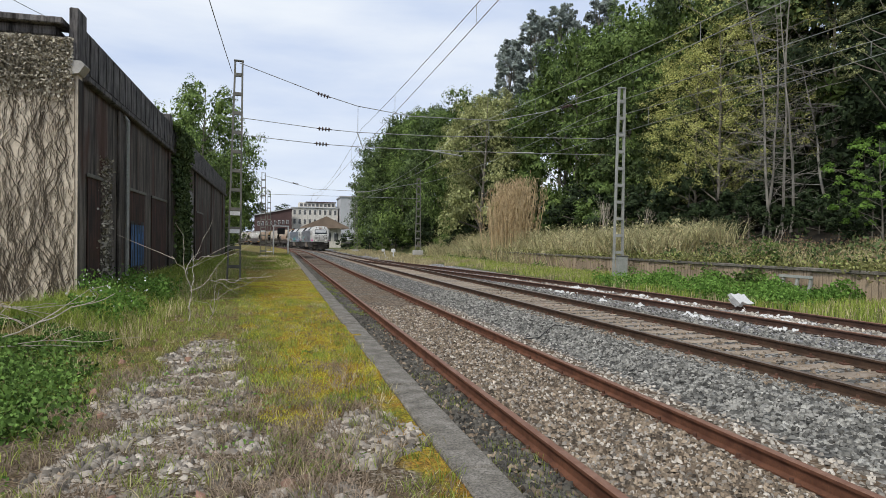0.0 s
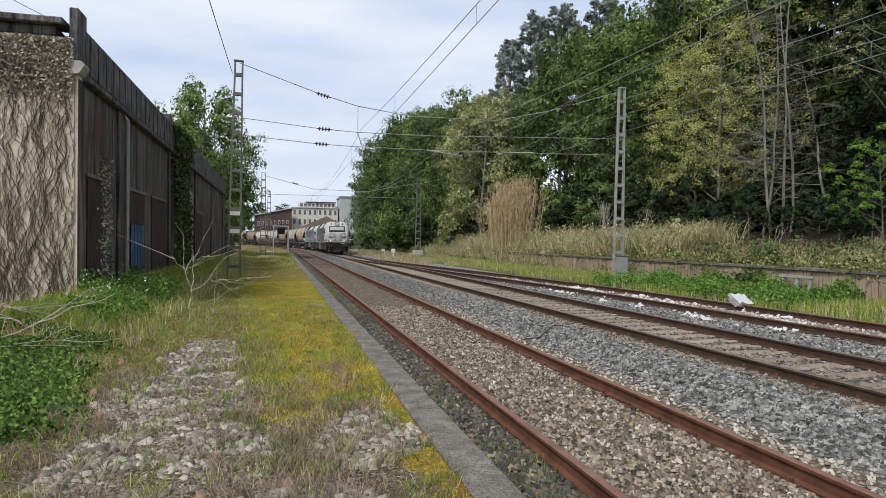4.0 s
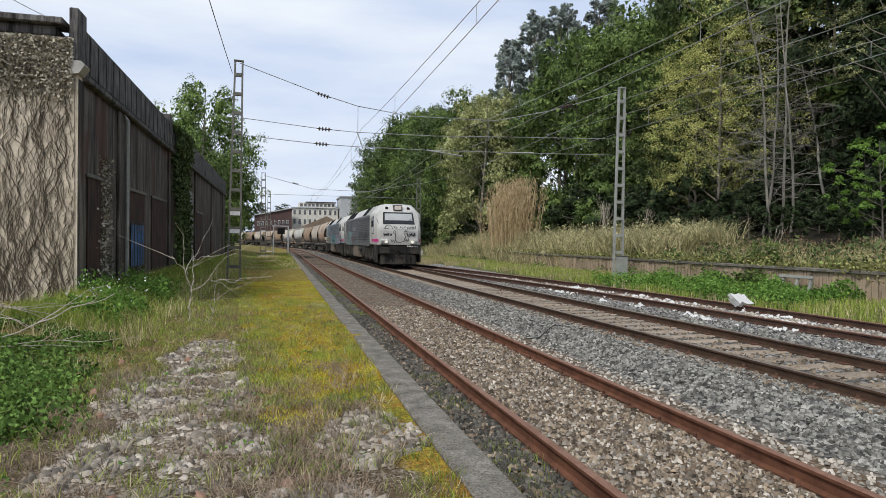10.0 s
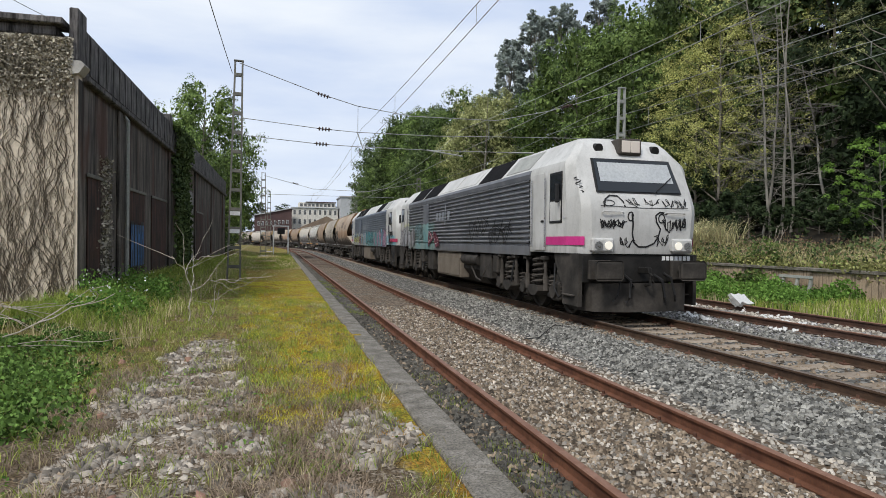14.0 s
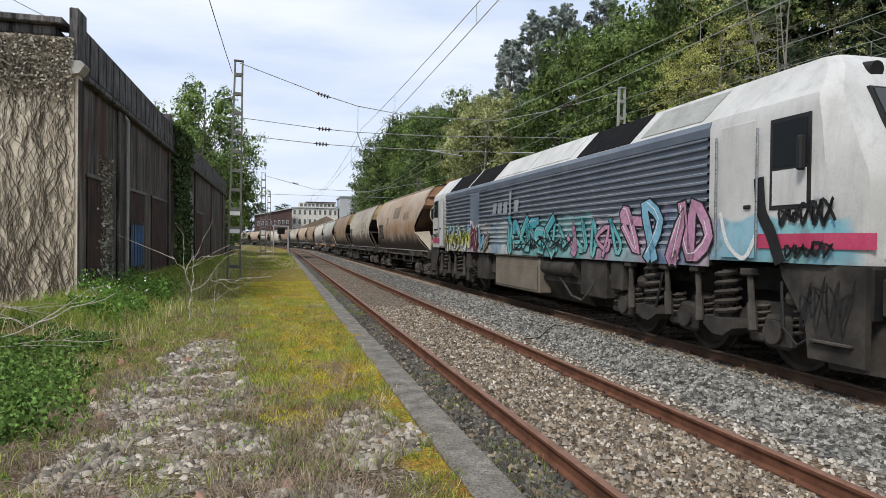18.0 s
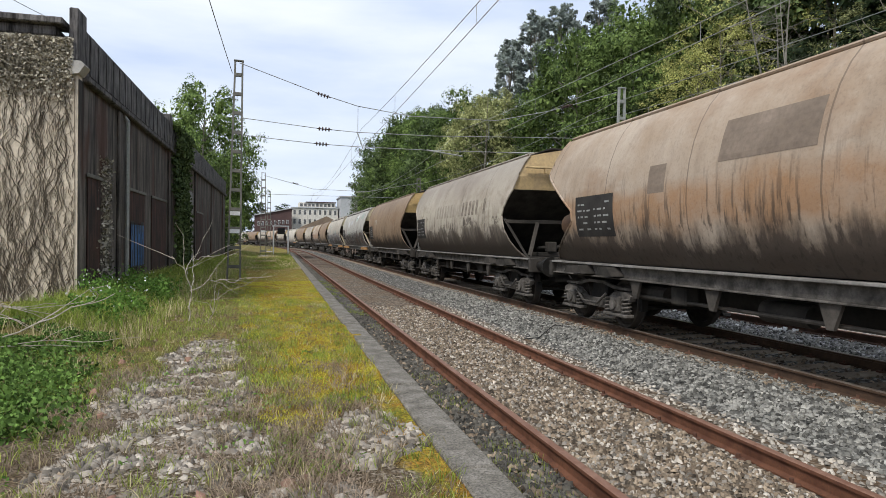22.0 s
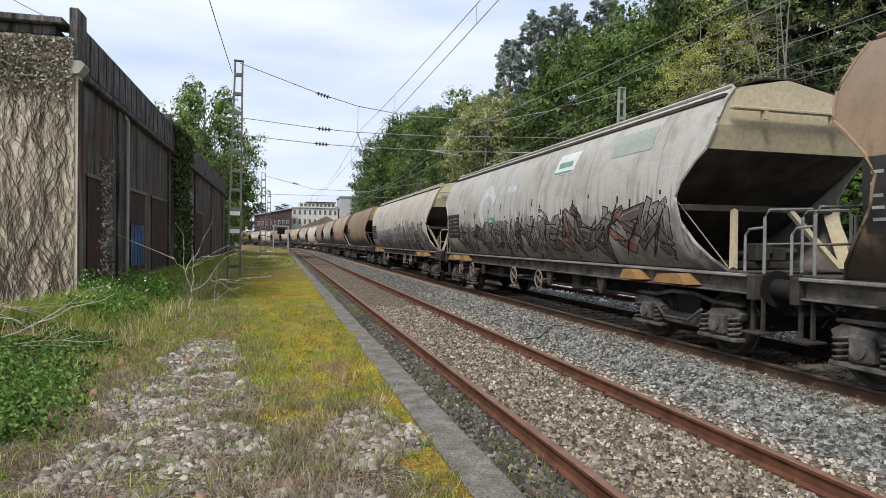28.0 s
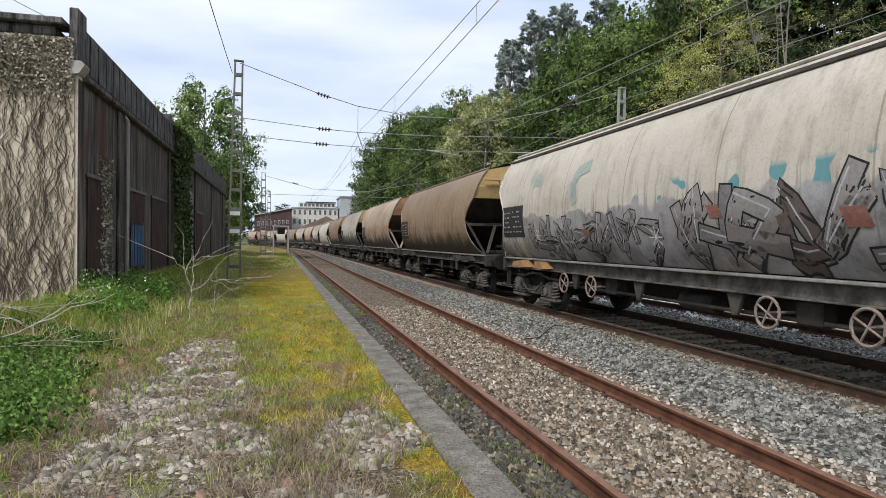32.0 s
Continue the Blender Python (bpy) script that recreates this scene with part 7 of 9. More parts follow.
def front_bars(v, H):
    """Black tags on the front that cannot be read, and the number as bars."""
    r = random.Random(5)
    fy = lambda z: cab_front(z) - H
    k = M["black"]
    for x0, x1, z0, z1, n, w in ((-1.0, -0.42, 1.88, 2.12, 6, 0.022), (-0.98, -0.5, 1.9, 2.08, 4, 0.02), (0.45, 1.02, 1.82, 2.16, 6, 0.022), (0.72, 0.98, 1.9, 2.16, 3, 0.022), (-0.55, -0.2, 1.5, 1.75, 3, 0.02), (0.3, 0.62, 1.5, 1.85, 3, 0.02),
                                 (-0.35, -0.1, 2.34, 2.56, 2, 0.02), (0.45, 1.05, 2.34, 2.56, 6, 0.018), (0.02, 0.4, 2.36, 2.55, 3, 0.016)):
        front_stroke(v, loops(x0, x1, z0, z1, n, r), w, fy, k)
    front_stroke(v, [(-0.3 + 0.06 * math.cos(a), 2.15 + 0.09 * math.sin(a)) for a in np.linspace(0, 6.0, 14)], 0.028, fy, k)
    front_stroke(v, [(0.42 + 0.07 * math.cos(a), 2.12 + 0.09 * math.sin(a)) for a in np.linspace(0, 6.0, 14)], 0.028, fy, k)
    front_stroke(v, [(-0.27, 2.2), (-0.24, 2.0), (-0.25, 1.8), (-0.2, 1.62), (-0.08, 1.53), (0.1, 1.53), (0.27, 1.6), (0.36, 1.75), (0.4, 1.9), (0.3, 2.05), (0.28, 2.18), (0.38, 2.25), (0.55, 2.22)], 0.036, fy, k)
    front_stroke(v, [(-0.9, 2.34), (-0.84, 2.5), (-0.72, 2.58), (-0.55, 2.57), (-0.45, 2.46), (-0.42, 2.34)], 0.034, fy, k)
    front_stroke(v, [(-0.78 + 0.13 * math.cos(a), 2.42 + 0.06 * math.sin(a)) for a in np.linspace(0, 6.2, 14)], 0.016, fy, k)
    front_stroke(v, [(-0.98, 2.36), (0.0, 2.33), (1.06, 2.35)], 0.012, fy, k)
    for i in range(7):
        part("number_bar", Geo().box(0.52 + 0.1 * i, 0.59 + 0.1 * i, 0.586 - H, 0.598 - H, 1.25, 1.34), M["white"], v)
    for s in (-1, 1):
        g = Geo().tube([(s * 0.95, fy(2.22) - 0.01, 2.22), (s * 0.93, fy(2.22) - 0.05, 2.24), (s * 0.5, fy(2.22) - 0.05, 2.24), (s * 0.48, fy(2.22) - 0.01, 2.22)], 0.014, 5)
        part("front_handrail", g, M["loco_white"], v)
    # tag that runs down the cab corner
    g = Geo()
    cx = lambda f, z: (-(1.17 + 0.2 * f), 0.62 + 0.3 * f - H + 0.22 * max(0, z - 2.4), z)
    for i in range(22):
        z, f = 2.95 - 0.025 * i, 0.55 - 0.012 * i + 0.22 * math.sin(i * 1.4)
        g.v += [tuple(Vector(cx(f, z)) + Vector((-0.03, -0.03, 0.0))), tuple(Vector(cx(f + 0.06, z + 0.02)) + Vector((-0.03, -0.03, 0.0)))]
    g.f = [(2 * i, 2 * i + 1, 2 * i + 3, 2 * i + 2) for i in range(21)]
    part("cab_tag", g, k, v)


def tags_one(v, H, flat, cabf):
    front_bars(v, H)
    scrawl(v, flat, 4.2 - H, 7.8 - H, 1.6, 2.3, 6, 0.018, 0.008, None, 41, 0.003, ("tag", "tag"))
    ribs = lambda z: 1.476
    piece(v, lambda z: 1.47, 17.35 - H, 19.0 - H, 1.4, 2.2, 6, 0.15, 0.03, [M["silver"]], 3, None, None, 0.002, 0.1, 1.3, 1.0)
    piece(v, ribs, 15.7 - H, 17.15 - H, 1.34, 2.2, 4, 0.15, 0.03, [M["silver"], M["spray_ash"]], 8, None, None, 0.002, 0.1, 1.3, 1.0)
    piece(v, ribs, 13.5 - H, 15.7 - H, 1.5, 2.32, 4, 0.1, 0.022, [M["spray_mist"]], 47, M["pale_logo"], None, 0.003, 0.1, 1.2, 0.9)
    piece(v, ribs, 11.6 - H, 13.3 - H, 1.4, 2.0, 2, 0.16, 0.025, [M["spray_wine"]], 14, M["white"], None, 0.018)


def tags_two(v, H, flat, cabf):
    ribs = lambda z: 1.476
    # black and rose wild piece next to the front cab
    piece(v, ribs, 3.1 - H, 5.2 - H, 1.34, 2.3, 4, 0.17, 0.035, [M["spray_rose"], M["spray_sky"], M["spray_rose"]], 27, M["white"], None, 0.003, 0.2, 1.5, 0.7)
    # turquoise shapes
    piece(v, ribs, 5.3 - H, 8.2 - H, 1.36, 2.08, 7, 0.11, 0.018, [M["spray_sea"], M["spray_sea"], M["spray_rose"]], 22, M["silver"], None, 0.003, 0.1, 1.3, 0.9)
    piece(v, ribs, 8.0 - H, 10.9 - H, 1.34, 2.22, 6, 0.22, 0.035, [M["spray_sea"]], 23, M["silver"], None, 0.006, 0.1, 1.3, 0.9)
    # a blue shape, a wine block and yellow, white and blue shapes towards the rear
    piece(v, ribs, 12.5 - H, 13.3 - H, 1.36, 2.1, 2, 0.14, 0.025, [M["spray_sky"], M["spray_dun"]], 24, M["white"], None, 0.018, 0.1, 1.4)
    piece(v, ribs, 13.3 - H, 14.1 - H, 1.36, 2.15, 2, 0.16, 0.025, [M["spray_wine"]], 29, M["white"], None, 0.018, 0.1, 1.4)
    piece(v, ribs, 14.2 - H, 17.1 - H, 1.34, 2.15, 7, 0.17, 0.018, [M["spray_dusk"]], 25, M["white"], None, 0.018, 0.15, 1.5, 0.8)
    scrawl(v, flat, 14.4 - H, 17.1 - H, 1.4, 2.2, 6, 0.014, 0.005, None, 53, 0.026, ("tag", "tag"))
    scrawl(v, flat, 7.2 - H, 10.4 - H, 1.4, 1.7, 6, 0.016, 0.006, None, 52, 0.014, ("tag", "tag"))
    # black strokes on the cab: two tall bows and a tag by the window
    g = Geo()
    stroke_faces(g, rounded([(2.05 - H, 2.35), (2.0 - H, 2.0), (1.85 - H, 1.75), (1.72 - H, 1.45)]), 0.17, lambda z: 1.472, 0.002)
    part("tag", g, M["black"], v)
    g = Geo()
    stroke_faces(g, rounded([(2.75 - H, 2.0), (2.6 - H, 1.6), (2.3 - H, 1.42), (2.1 - H, 1.7)]), 0.06, lambda z: 1.472, 0.003)
    part("tag", g, M["white"], v)
    scrawl(v, cabf, 0.95 - H, 1.7 - H, 1.82, 2.1, 5, 0.024, 0.008, None, 54, 0.004, ("tag", "tag"))
    scrawl(v, cabf, 0.95 - H, 1.6 - H, 1.46, 1.62, 5, 0.018, 0.006, None, 55, 0.004, ("tag", "tag"))
    scrawl(v, lambda z: 1.381, 0.75 - H, 1.5 - H, 0.6, 1.2, 4, 0.014, 0.005, None, 56, 0.003, ("tag", "tag"))
    scrawl(v, cabf, 18.2 - H, 19.0 - H, 1.76, 1.92, 6, 0.014, 0.005, None, 57, 0.004, ("tag", "tag"))
    fnt = bpy.data.curves.new("speed_number", "FONT")
    fnt.body, fnt.size, fnt.extrude = "120", 0.16, 0.001
    o = new("speed_number", fnt)
    o.data.materials.append(M["white"])
    o.parent, o.matrix_basis = v, pose(-1.468, 11.15 - H, 1.34, 90, 0, -90)


V_LOCO = 20.15
loco1 = thing("diesel_locomotive", "white and dusty grey diesel locomotive with lit lamps and black tags", "locomotive", "locomotives")
loco_parts(loco1, M["loco_grey"], M["loco_white"], M["loco_white_rear"], M["magenta"], True, tags_one)
loco2 = thing("diesel_locomotive", "white and slate blue diesel locomotive with turquoise and pink graffiti", "locomotive", "locomotives")
loco_parts(loco2, M["loco_blue"], M["loco_white_tag"], M["loco_white"], M["red_stripe"], False, tags_two)
TRAIN += [(loco1, 104.45 + V_LOCO / 2), (loco2, 124.75 + V_LOCO / 2)]


# ---- trees and undergrowth ----
def limb_path(a, b, r, bow=0.12, n=5):
    a, b = Vector(a), Vector(b)
    ln = (b - a).length
    off = Vector((r.uniform(-1, 1), r.uniform(-1, 1), r.uniform(-0.3, 0.6))) * ln * bow
    return [a.lerp(b, i / n) + off * math.sin(math.pi * i / n) for i in range(n + 1)]


def tree_proto(name, label, h, crown_r, base, leaf, lobes, per_lobe, size, seed, trunk_r=0.16, open_low=0.0, sparse=False, aspect=1.6, lobe_r=(0.28, 0.42)):
    """Tapered trunk, limbs that reach each lobe of the crown, and the lobes' leaves."""
    r, rng = random.Random(seed), np.random.default_rng(seed)
    t = thing("tree", label, "tree", "trees on the bank")
    lean = Vector((r.uniform(-0.4, 0.4), r.uniform(-0.4, 0.4), 0))
    top = lean + Vector((0, 0, h * 0.93))
    spine = [Vector((0, 0, -0.3)), lean * 0.2 + Vector((0, 0, h * 0.3)), lean * 0.6 + Vector((0.1, 0, h * 0.6)), top]
    part("trunk", Geo().tube(spine, trunk_r, 8, trunk_r * 0.15), M["bark"], t, "", True)
    pos, sizes, norms = [], [], []
    for i in range(lobes):
        f = (i + 0.5) / lobes
        a = i * 2.4 + r.uniform(-0.5, 0.5)
        zf = base + (1 - base) * f
        rad = crown_r * math.sin(math.pi * min(0.97, 0.16 + 0.8 * f)) ** 0.7 * r.uniform(0.55, 0.95)
        c = Vector((math.cos(a) * rad, math.sin(a) * rad, h * zf * 0.93)) + lean * zf
        k = min(f * 0.9 + base * 0.6, 0.95)
        st = Vector((0, 0, h * max(0.12, zf - 0.18))) + lean * max(0, zf - 0.18)
        part("limb", Geo().tube(limb_path(st, c, r), trunk_r * 0.4 * (1.1 - f * 0.6), 5, 0.012), M["bark"], t)
        lr = crown_r * r.uniform(*lobe_r)
        # boughs: flattened sprays round the end of the limb, leaves lying over each like shingles
        pads = max(5, per_lobe // (38 if sparse else 58))
        d = rng.normal(size=(pads, 3)) + np.array([math.cos(a) * 0.6, math.sin(a) * 0.6, 0.25])
        d /= np.linalg.norm(d, axis=1)[:, None]
        pc = d * lr * rng.uniform(0.45, 1.05, (pads, 1)) * np.array([1.15, 1.15, 0.9])
        up = d * 0.75 + np.array([0, 0, 0.65])
        core = 0 if sparse else per_lobe // 7
        j = rng.integers(0, pads, per_lobe - core)
        e = rng.normal(size=(len(j), 3))
        e /= np.linalg.norm(e, axis=1)[:, None]
        e *= rng.uniform(0, 1, (len(j), 1)) ** 0.45
        pr = lr * (0.3 if sparse else 0.4)
        q = pc[j] + e * pr * np.array([1.0, 1.0, 0.5])
        q[:, 2] -= 0.35 * pr * (e[:, 0] ** 2 + e[:, 1] ** 2)
        nm = up[j] + e * 0.7 + rng.normal(size=(len(j), 3)) * 0.42
        sz = size * rng.uniform(0.6, 1.3, len(j))
        if core:
            q = np.concatenate([q, np.clip(rng.normal(size=(core, 3)), -1.6, 1.6) * lr * 0.36])
            nm = np.concatenate([nm, rng.normal(size=(core, 3))])
            sz = np.concatenate([sz, size * rng.uniform(1.5, 2.4, core)])
        pos.append(q + np.array(c)), sizes.append(sz), norms.append(nm)
    vs, fs = facing(np.concatenate(pos), np.concatenate(sizes), aspect, np.concatenate(norms), rng)
    me = stuff("crown", None, "", vs, fs, leaf)
    c = part("crown", me, None, t)
    c["kind"] = "stuff"
    return t


# green leaves with the gloom of the wood's interior already in their colour
M["leaf_shade"] = leafy("shade_darkened_green_leaves", (0.012, 0.022, 0.01), (0.05, 0.072, 0.03), 0.35, 0.1)
M["lime"] = leafy("bright_young_leaves", (0.15, 0.27, 0.045), (0.25, 0.4, 0.09), 0.3, 0.35)
PROTO = {
    "dark": tree_proto("tree", "dark green broadleaf tree on the wooded bank", 13, 4.2, 0.14, M["leaf_a"], 22, 760, 0.145, 11),
    "dark2": tree_proto("tree", "dense dark green broadleaf tree on the wooded bank", 11, 4.6, 0.1, M["leaf_a"], 22, 760, 0.145, 12),
    "mid": tree_proto("tree", "fresh green broadleaf tree on the wooded bank", 12, 4.3, 0.12, M["leaf_b"], 24, 800, 0.135, 13),
    "mid2": tree_proto("tree", "rounded green broadleaf tree on the wooded bank", 10, 4.0, 0.1, M["leaf_b"], 22, 800, 0.13, 14),
    "olive": tree_proto("tree", "olive-brown budding tree with fine twigs on the bank", 11, 3.8, 0.12, M["leaf_o"], 20, 850, 0.12, 15),
    "yellow": tree_proto("tree", "slender tree with thin yellow-green spring leaves", 13, 4.2, 0.22, M["leaf_y"], 36, 620, 0.07, 16, 0.12, sparse=True),
    "euca": tree_proto("tree", "tall grey-green eucalyptus above the wood", 22, 2.4, 0.36, M["leaf_e"], 40, 330, 0.12, 17, 0.2, aspect=2.6, lobe_r=(0.2, 0.34)),
    "bush": tree_proto("tree", "low green bush of the undergrowth, its leaves coloured dark for shade", 4.2, 2.6, 0.08, M["leaf_shade"], 10, 300, 0.165, 18, 0.07),
    "bush2": tree_proto("tree", "low fresh green bush of the undergrowth", 3.6, 2.4, 0.08, M["leaf_b"], 10, 300, 0.165, 19, 0.06),
    "gold": tree_proto("tree", "tall budding tree with thin olive-gold leaves high up", 11.5, 2.6, 0.55, M["leaf_o"], 16, 330, 0.07, 26, 0.1, sparse=True),
    "light": tree_proto("tree", "small light green maple-like tree in young leaf", 6.5, 2.6, 0.3, M["lime"], 18, 210, 0.12, 20, 0.06, sparse=True),
    "back": tree_proto("tree", "green tree high on the wooded hill, its leaves coloured dark for shade", 13, 4.6, 0.14, M["leaf_shade"], 16, 520, 0.2, 22),
    "back2": tree_proto("tree", "green tree high on the wooded hill", 13, 4.4, 0.14, M["leaf_b"], 16, 420, 0.28, 23),
}
FIRST = set()


def plant(kind, x, y, s=1.0, z=None, turn=None, stretch=1.0):
    zz = ground_z(x, y) if z is None else z
    a = random.uniform(0, 360) if turn is None else turn
    m = pose(x, y, zz - 0.1, 0, 0, a) @ Matrix.Diagonal((s, s, s * stretch, 1))
    if kind not in FIRST:
        FIRST.add(kind)
        PROTO[kind].matrix_basis = m
        return PROTO[kind]
    q = PROTO[kind].scale
    return copy_thing(PROTO[kind], m @ Matrix.Diagonal((1 / q.x, 1 / q.y, 1 / q.z, 1)))


random.seed(21)
# front row along the bank, from near to far
for kind, x, y, s, st in (
        ("light", 20.7, 17.8, 0.66, 1.0), ("gold", 24.2, 20.6, 0.95, 1.0), ("back", 29.5, 22.5, 0.95, 1.2), ("back", 28.2, 18.6, 0.85, 1.2), ("back", 32.0, 26.0, 1.1, 1.2), ("olive", 28.5, 51.0, 0.75, 1.3), ("yellow", 24.6, 31.5, 0.95, 1.05), ("yellow", 25.6, 35.0, 0.85, 1.05), ("yellow", 28.0, 32.0, 1.1, 1.3), ("back", 29.6, 28.5, 1.0, 1.3),
        ("dark", 30.5, 30.0, 1.2, 1.15), ("dark", 29.0, 35.5, 1.3, 1.4), ("mid", 28.5, 41.0, 1.15, 1.25), ("dark2", 26.5, 38.0, 0.75, 1.0), ("mid", 28.0, 47.0, 1.28, 1.18), ("dark", 26.5, 44.0, 0.9, 1.1),
        ("mid2", 26.0, 52.5, 1.34, 1.37), ("olive", 19.8, 61.5, 1.2, 1.25), ("mid", 27.5, 58.0, 1.21, 1.28), ("dark", 24.5, 64.5, 0.98, 1.10), ("olive", 22.0, 69.0, 1.21, 1.28), ("mid2", 22.0, 76.0, 1.35, 1.40),
        ("dark2", 20.8, 82.0, 1.28, 1.32), ("mid", 19.4, 89.0, 1.27, 1.31), ("dark", 18.4, 96.0, 1.22, 1.28), ("mid2", 18.6, 103.0, 1.15, 1.81), ("dark2", 18.2, 110.0, 1.0, 1.62), ("mid", 17.2, 117.0, 0.85, 1.70),
        ("mid2", 16.6, 125.0, 0.8, 1.75), ("dark2", 18.5, 120.0, 1.35, 1.40), ("mid", 23.5, 72.5, 1.18, 1.25), ("dark", 21.5, 93.0, 1.25, 1.30), ("mid", 20.0, 100.0, 1.31, 1.34)):
    plant(kind, x, y, s, None, None, st)
# second and third rows up the hill
for i in range(7):
    y = 24 + i * 6.6
    plant(random.choice(("back", "back", "back2")), 36 + random.uniform(-2, 2), y, random.uniform(1.35, 1.6))
for x, y, s in ((29.4, 80, 1.2), (31.0, 83, 1.3), (33.2, 81, 1.42), (35.5, 84, 1.42), (38, 82, 1.46), (40.5, 85, 1.46), (43.5, 82, 1.42), (28, 88, 0.98), (26.3, 93, 0.92), (46.5, 84, 1.45), (30, 95, 1.0), (33.6, 112, 0.95), (31.2, 110, 0.85), (36.2, 114, 1.0)):
    plant("euca", x, y, s)
# undergrowth under the trees and at the far end
for i in range(30):
    y = 33 + i * 2.4
    x = wall_x(y) + (6.6 if y < 66 else 3.4 if y < 90 else 1.5) + random.uniform(-0.8, 1.4) + bend(y)
    plant(random.choice(("bush", "bush", "bush2")), x, y, random.uniform(0.8, 1.2))
# the near dark bushes are added to fill the shaded hollow with black
for x, y, s, k in ((15.8, 99, 0.6, "bush2"), (13.6, 112, 0.6, "bush2"), (12.6, 122, 0.75, "bush"), (14.4, 104, 0.6, "bush"), (17.9, 62.5, 0.55, "bush"), (17.6, 66.8, 0.5, "bush2"), (22.5, 30.5, 0.55, "bush"), (25.2, 20.6, 0.8, "bush"), (26.4, 23.6, 0.9, "bush"), (24.4, 18.0, 0.7, "bush"), (27.2, 20.8, 1.0, "bush"), (25.6, 26.6, 0.8, "bush"), (23.6, 23.4, 0.5, "bush"), (27.6, 29.0, 0.9, "bush"), (22.4, 26.4, 0.5, "bush"), (23.6, 28.6, 0.6, "bush"), (24.8, 27.4, 0.7, "bush"), (22.8, 21.6, 0.5, "bush"), (22.0, 19.4, 0.45, "bush"), (24.6, 29.6, 0.6, "bush"), (21.8, 33.0, 0.55, "bush")):
    plant(k, x, y, s)
# beside the platform: the tree behind the shed and bushes
for kind, x, y, s, st in (("mid", -7.2, 64, 1.16, 1.2), ("mid2", -5.4, 60, 0.72, 1.3), ("dark2", -6.4, 72, 0.55, 1.4), ("mid", -9.8, 70, 0.95, 1.2), ("bush", -4.6, 55.5, 0.45, 1.2), ("mid", -7.4, 70.0, 0.98, 1.25)):
    plant(kind, x, y, s, 0.2, None, st)
for x, y in ((-16, 250), (-8, 255), (0, 258), (26, 262), (34, 255), (14, 262)):
    plant("back", x, y, 1.1, 2.0)


# bare branching shrubs
def twig_tree(name, label, m, at, h, seed, spread=0.5, depth=4, r0=0.03, n0=3, category="shrub", group=""):
    """Leafless branches that fork; each stem with its twigs is a part."""
    r = random.Random(seed)
    ob = thing(name, label, category, group, at=at)

    def grow(g, p, d, ln, rad, k):
        q = p + d * ln
        mid = p.lerp(q, 0.5) + Vector((r.uniform(-1, 1), r.uniform(-1, 1), r.uniform(-0.5, 1))) * ln * 0.09
        g.tube([p, mid, q], rad, 5 if k > 2 else 4, rad * 0.6, cap=False)
        if k:
            for _ in range(r.choice((2, 2, 3))):
                e = (d + Vector((r.uniform(-1, 1), r.uniform(-1, 1), r.uniform(-0.5, 0.9))) * spread * 1.2).normalized()
                grow(g, q, e, ln * r.uniform(0.55, 0.85), rad * 0.6, k - 1)

    for i in range(n0):
        g = Geo()
        d = Vector((r.uniform(-1, 1) * spread, r.uniform(-1, 1) * spread, 1)).normalized()
        grow(g, Vector((r.uniform(-0.15, 0.15), r.uniform(-0.15, 0.15), -0.05)), d, h * 0.34, r0, depth)
        part("stem", g, m, ob)
    return ob


M["pale_bark"] = plain("pale_lichen_bark", (0.16, 0.15, 0.125), (0.36, 0.34, 0.29), 3, 26, 0.95, stretch=(1, 1, 0.3))


def bare_tree(x, y, h, seed, reach):
    """Slender leafless tree: a trunk with near-level branches that carry fine twigs."""
    r = random.Random(seed)
    ob = thing("bare_tree", "leafless pale-barked tree with many thin level branches", "tree", "bare trees", at=pose(x, y, ground_z(x, y) - 0.1))
    p, d, path = Vector((0, 0, 0)), Vector((r.uniform(-0.12, 0.12), r.uniform(-0.1, 0.1), 1)), [Vector((0, 0, 0))]
    for i in range(10):
        d = (d + Vector((r.uniform(-0.1, 0.1), r.uniform(-0.1, 0.1), 0.12))).normalized()
        p = p + d * h / 10
        path.append(p.copy())
    part("trunk", Geo().tube(path, 0.075, 6, 0.014), M["pale_bark"], ob, "", True)
    for i in range(32):
        f = r.uniform(1.2, 9.6)
        q = path[int(f)].lerp(path[int(f) + 1], f % 1)
        a = r.uniform(0, 2 * math.pi)
        e = Vector((math.cos(a), math.sin(a), r.uniform(-0.15, 0.5))).normalized()
        ln = reach * (1.15 - f / 11) * r.uniform(0.5, 1.1)
        g, br = Geo(), [q]
        for k in range(6):
            e = (e + Vector((r.uniform(-0.22, 0.22), r.uniform(-0.22, 0.22), r.uniform(-0.2, 0.16)))).normalized()
            br.append(br[-1] + e * ln / 6)
        g.tube(br, 0.02, 4, 0.005, cap=False)
        for k in range(9):
            j = r.randint(1, 5)
            t, w = br[j], (br[j + 1] - br[j]).normalized()
            w = (w + Vector((r.uniform(-0.9, 0.9), r.uniform(-0.9, 0.9), r.uniform(-0.4, 0.7)))).normalized()
            m = t + w * ln * r.uniform(0.1, 0.22)
            g.tube([t, m, m + (w + Vector((r.uniform(-0.5, 0.5), r.uniform(-0.5, 0.5), r.uniform(-0.3, 0.3)))) * ln * 0.13], 0.008, 3, 0.003, cap=False)
        part("branch", g, M["pale_bark"], ob)


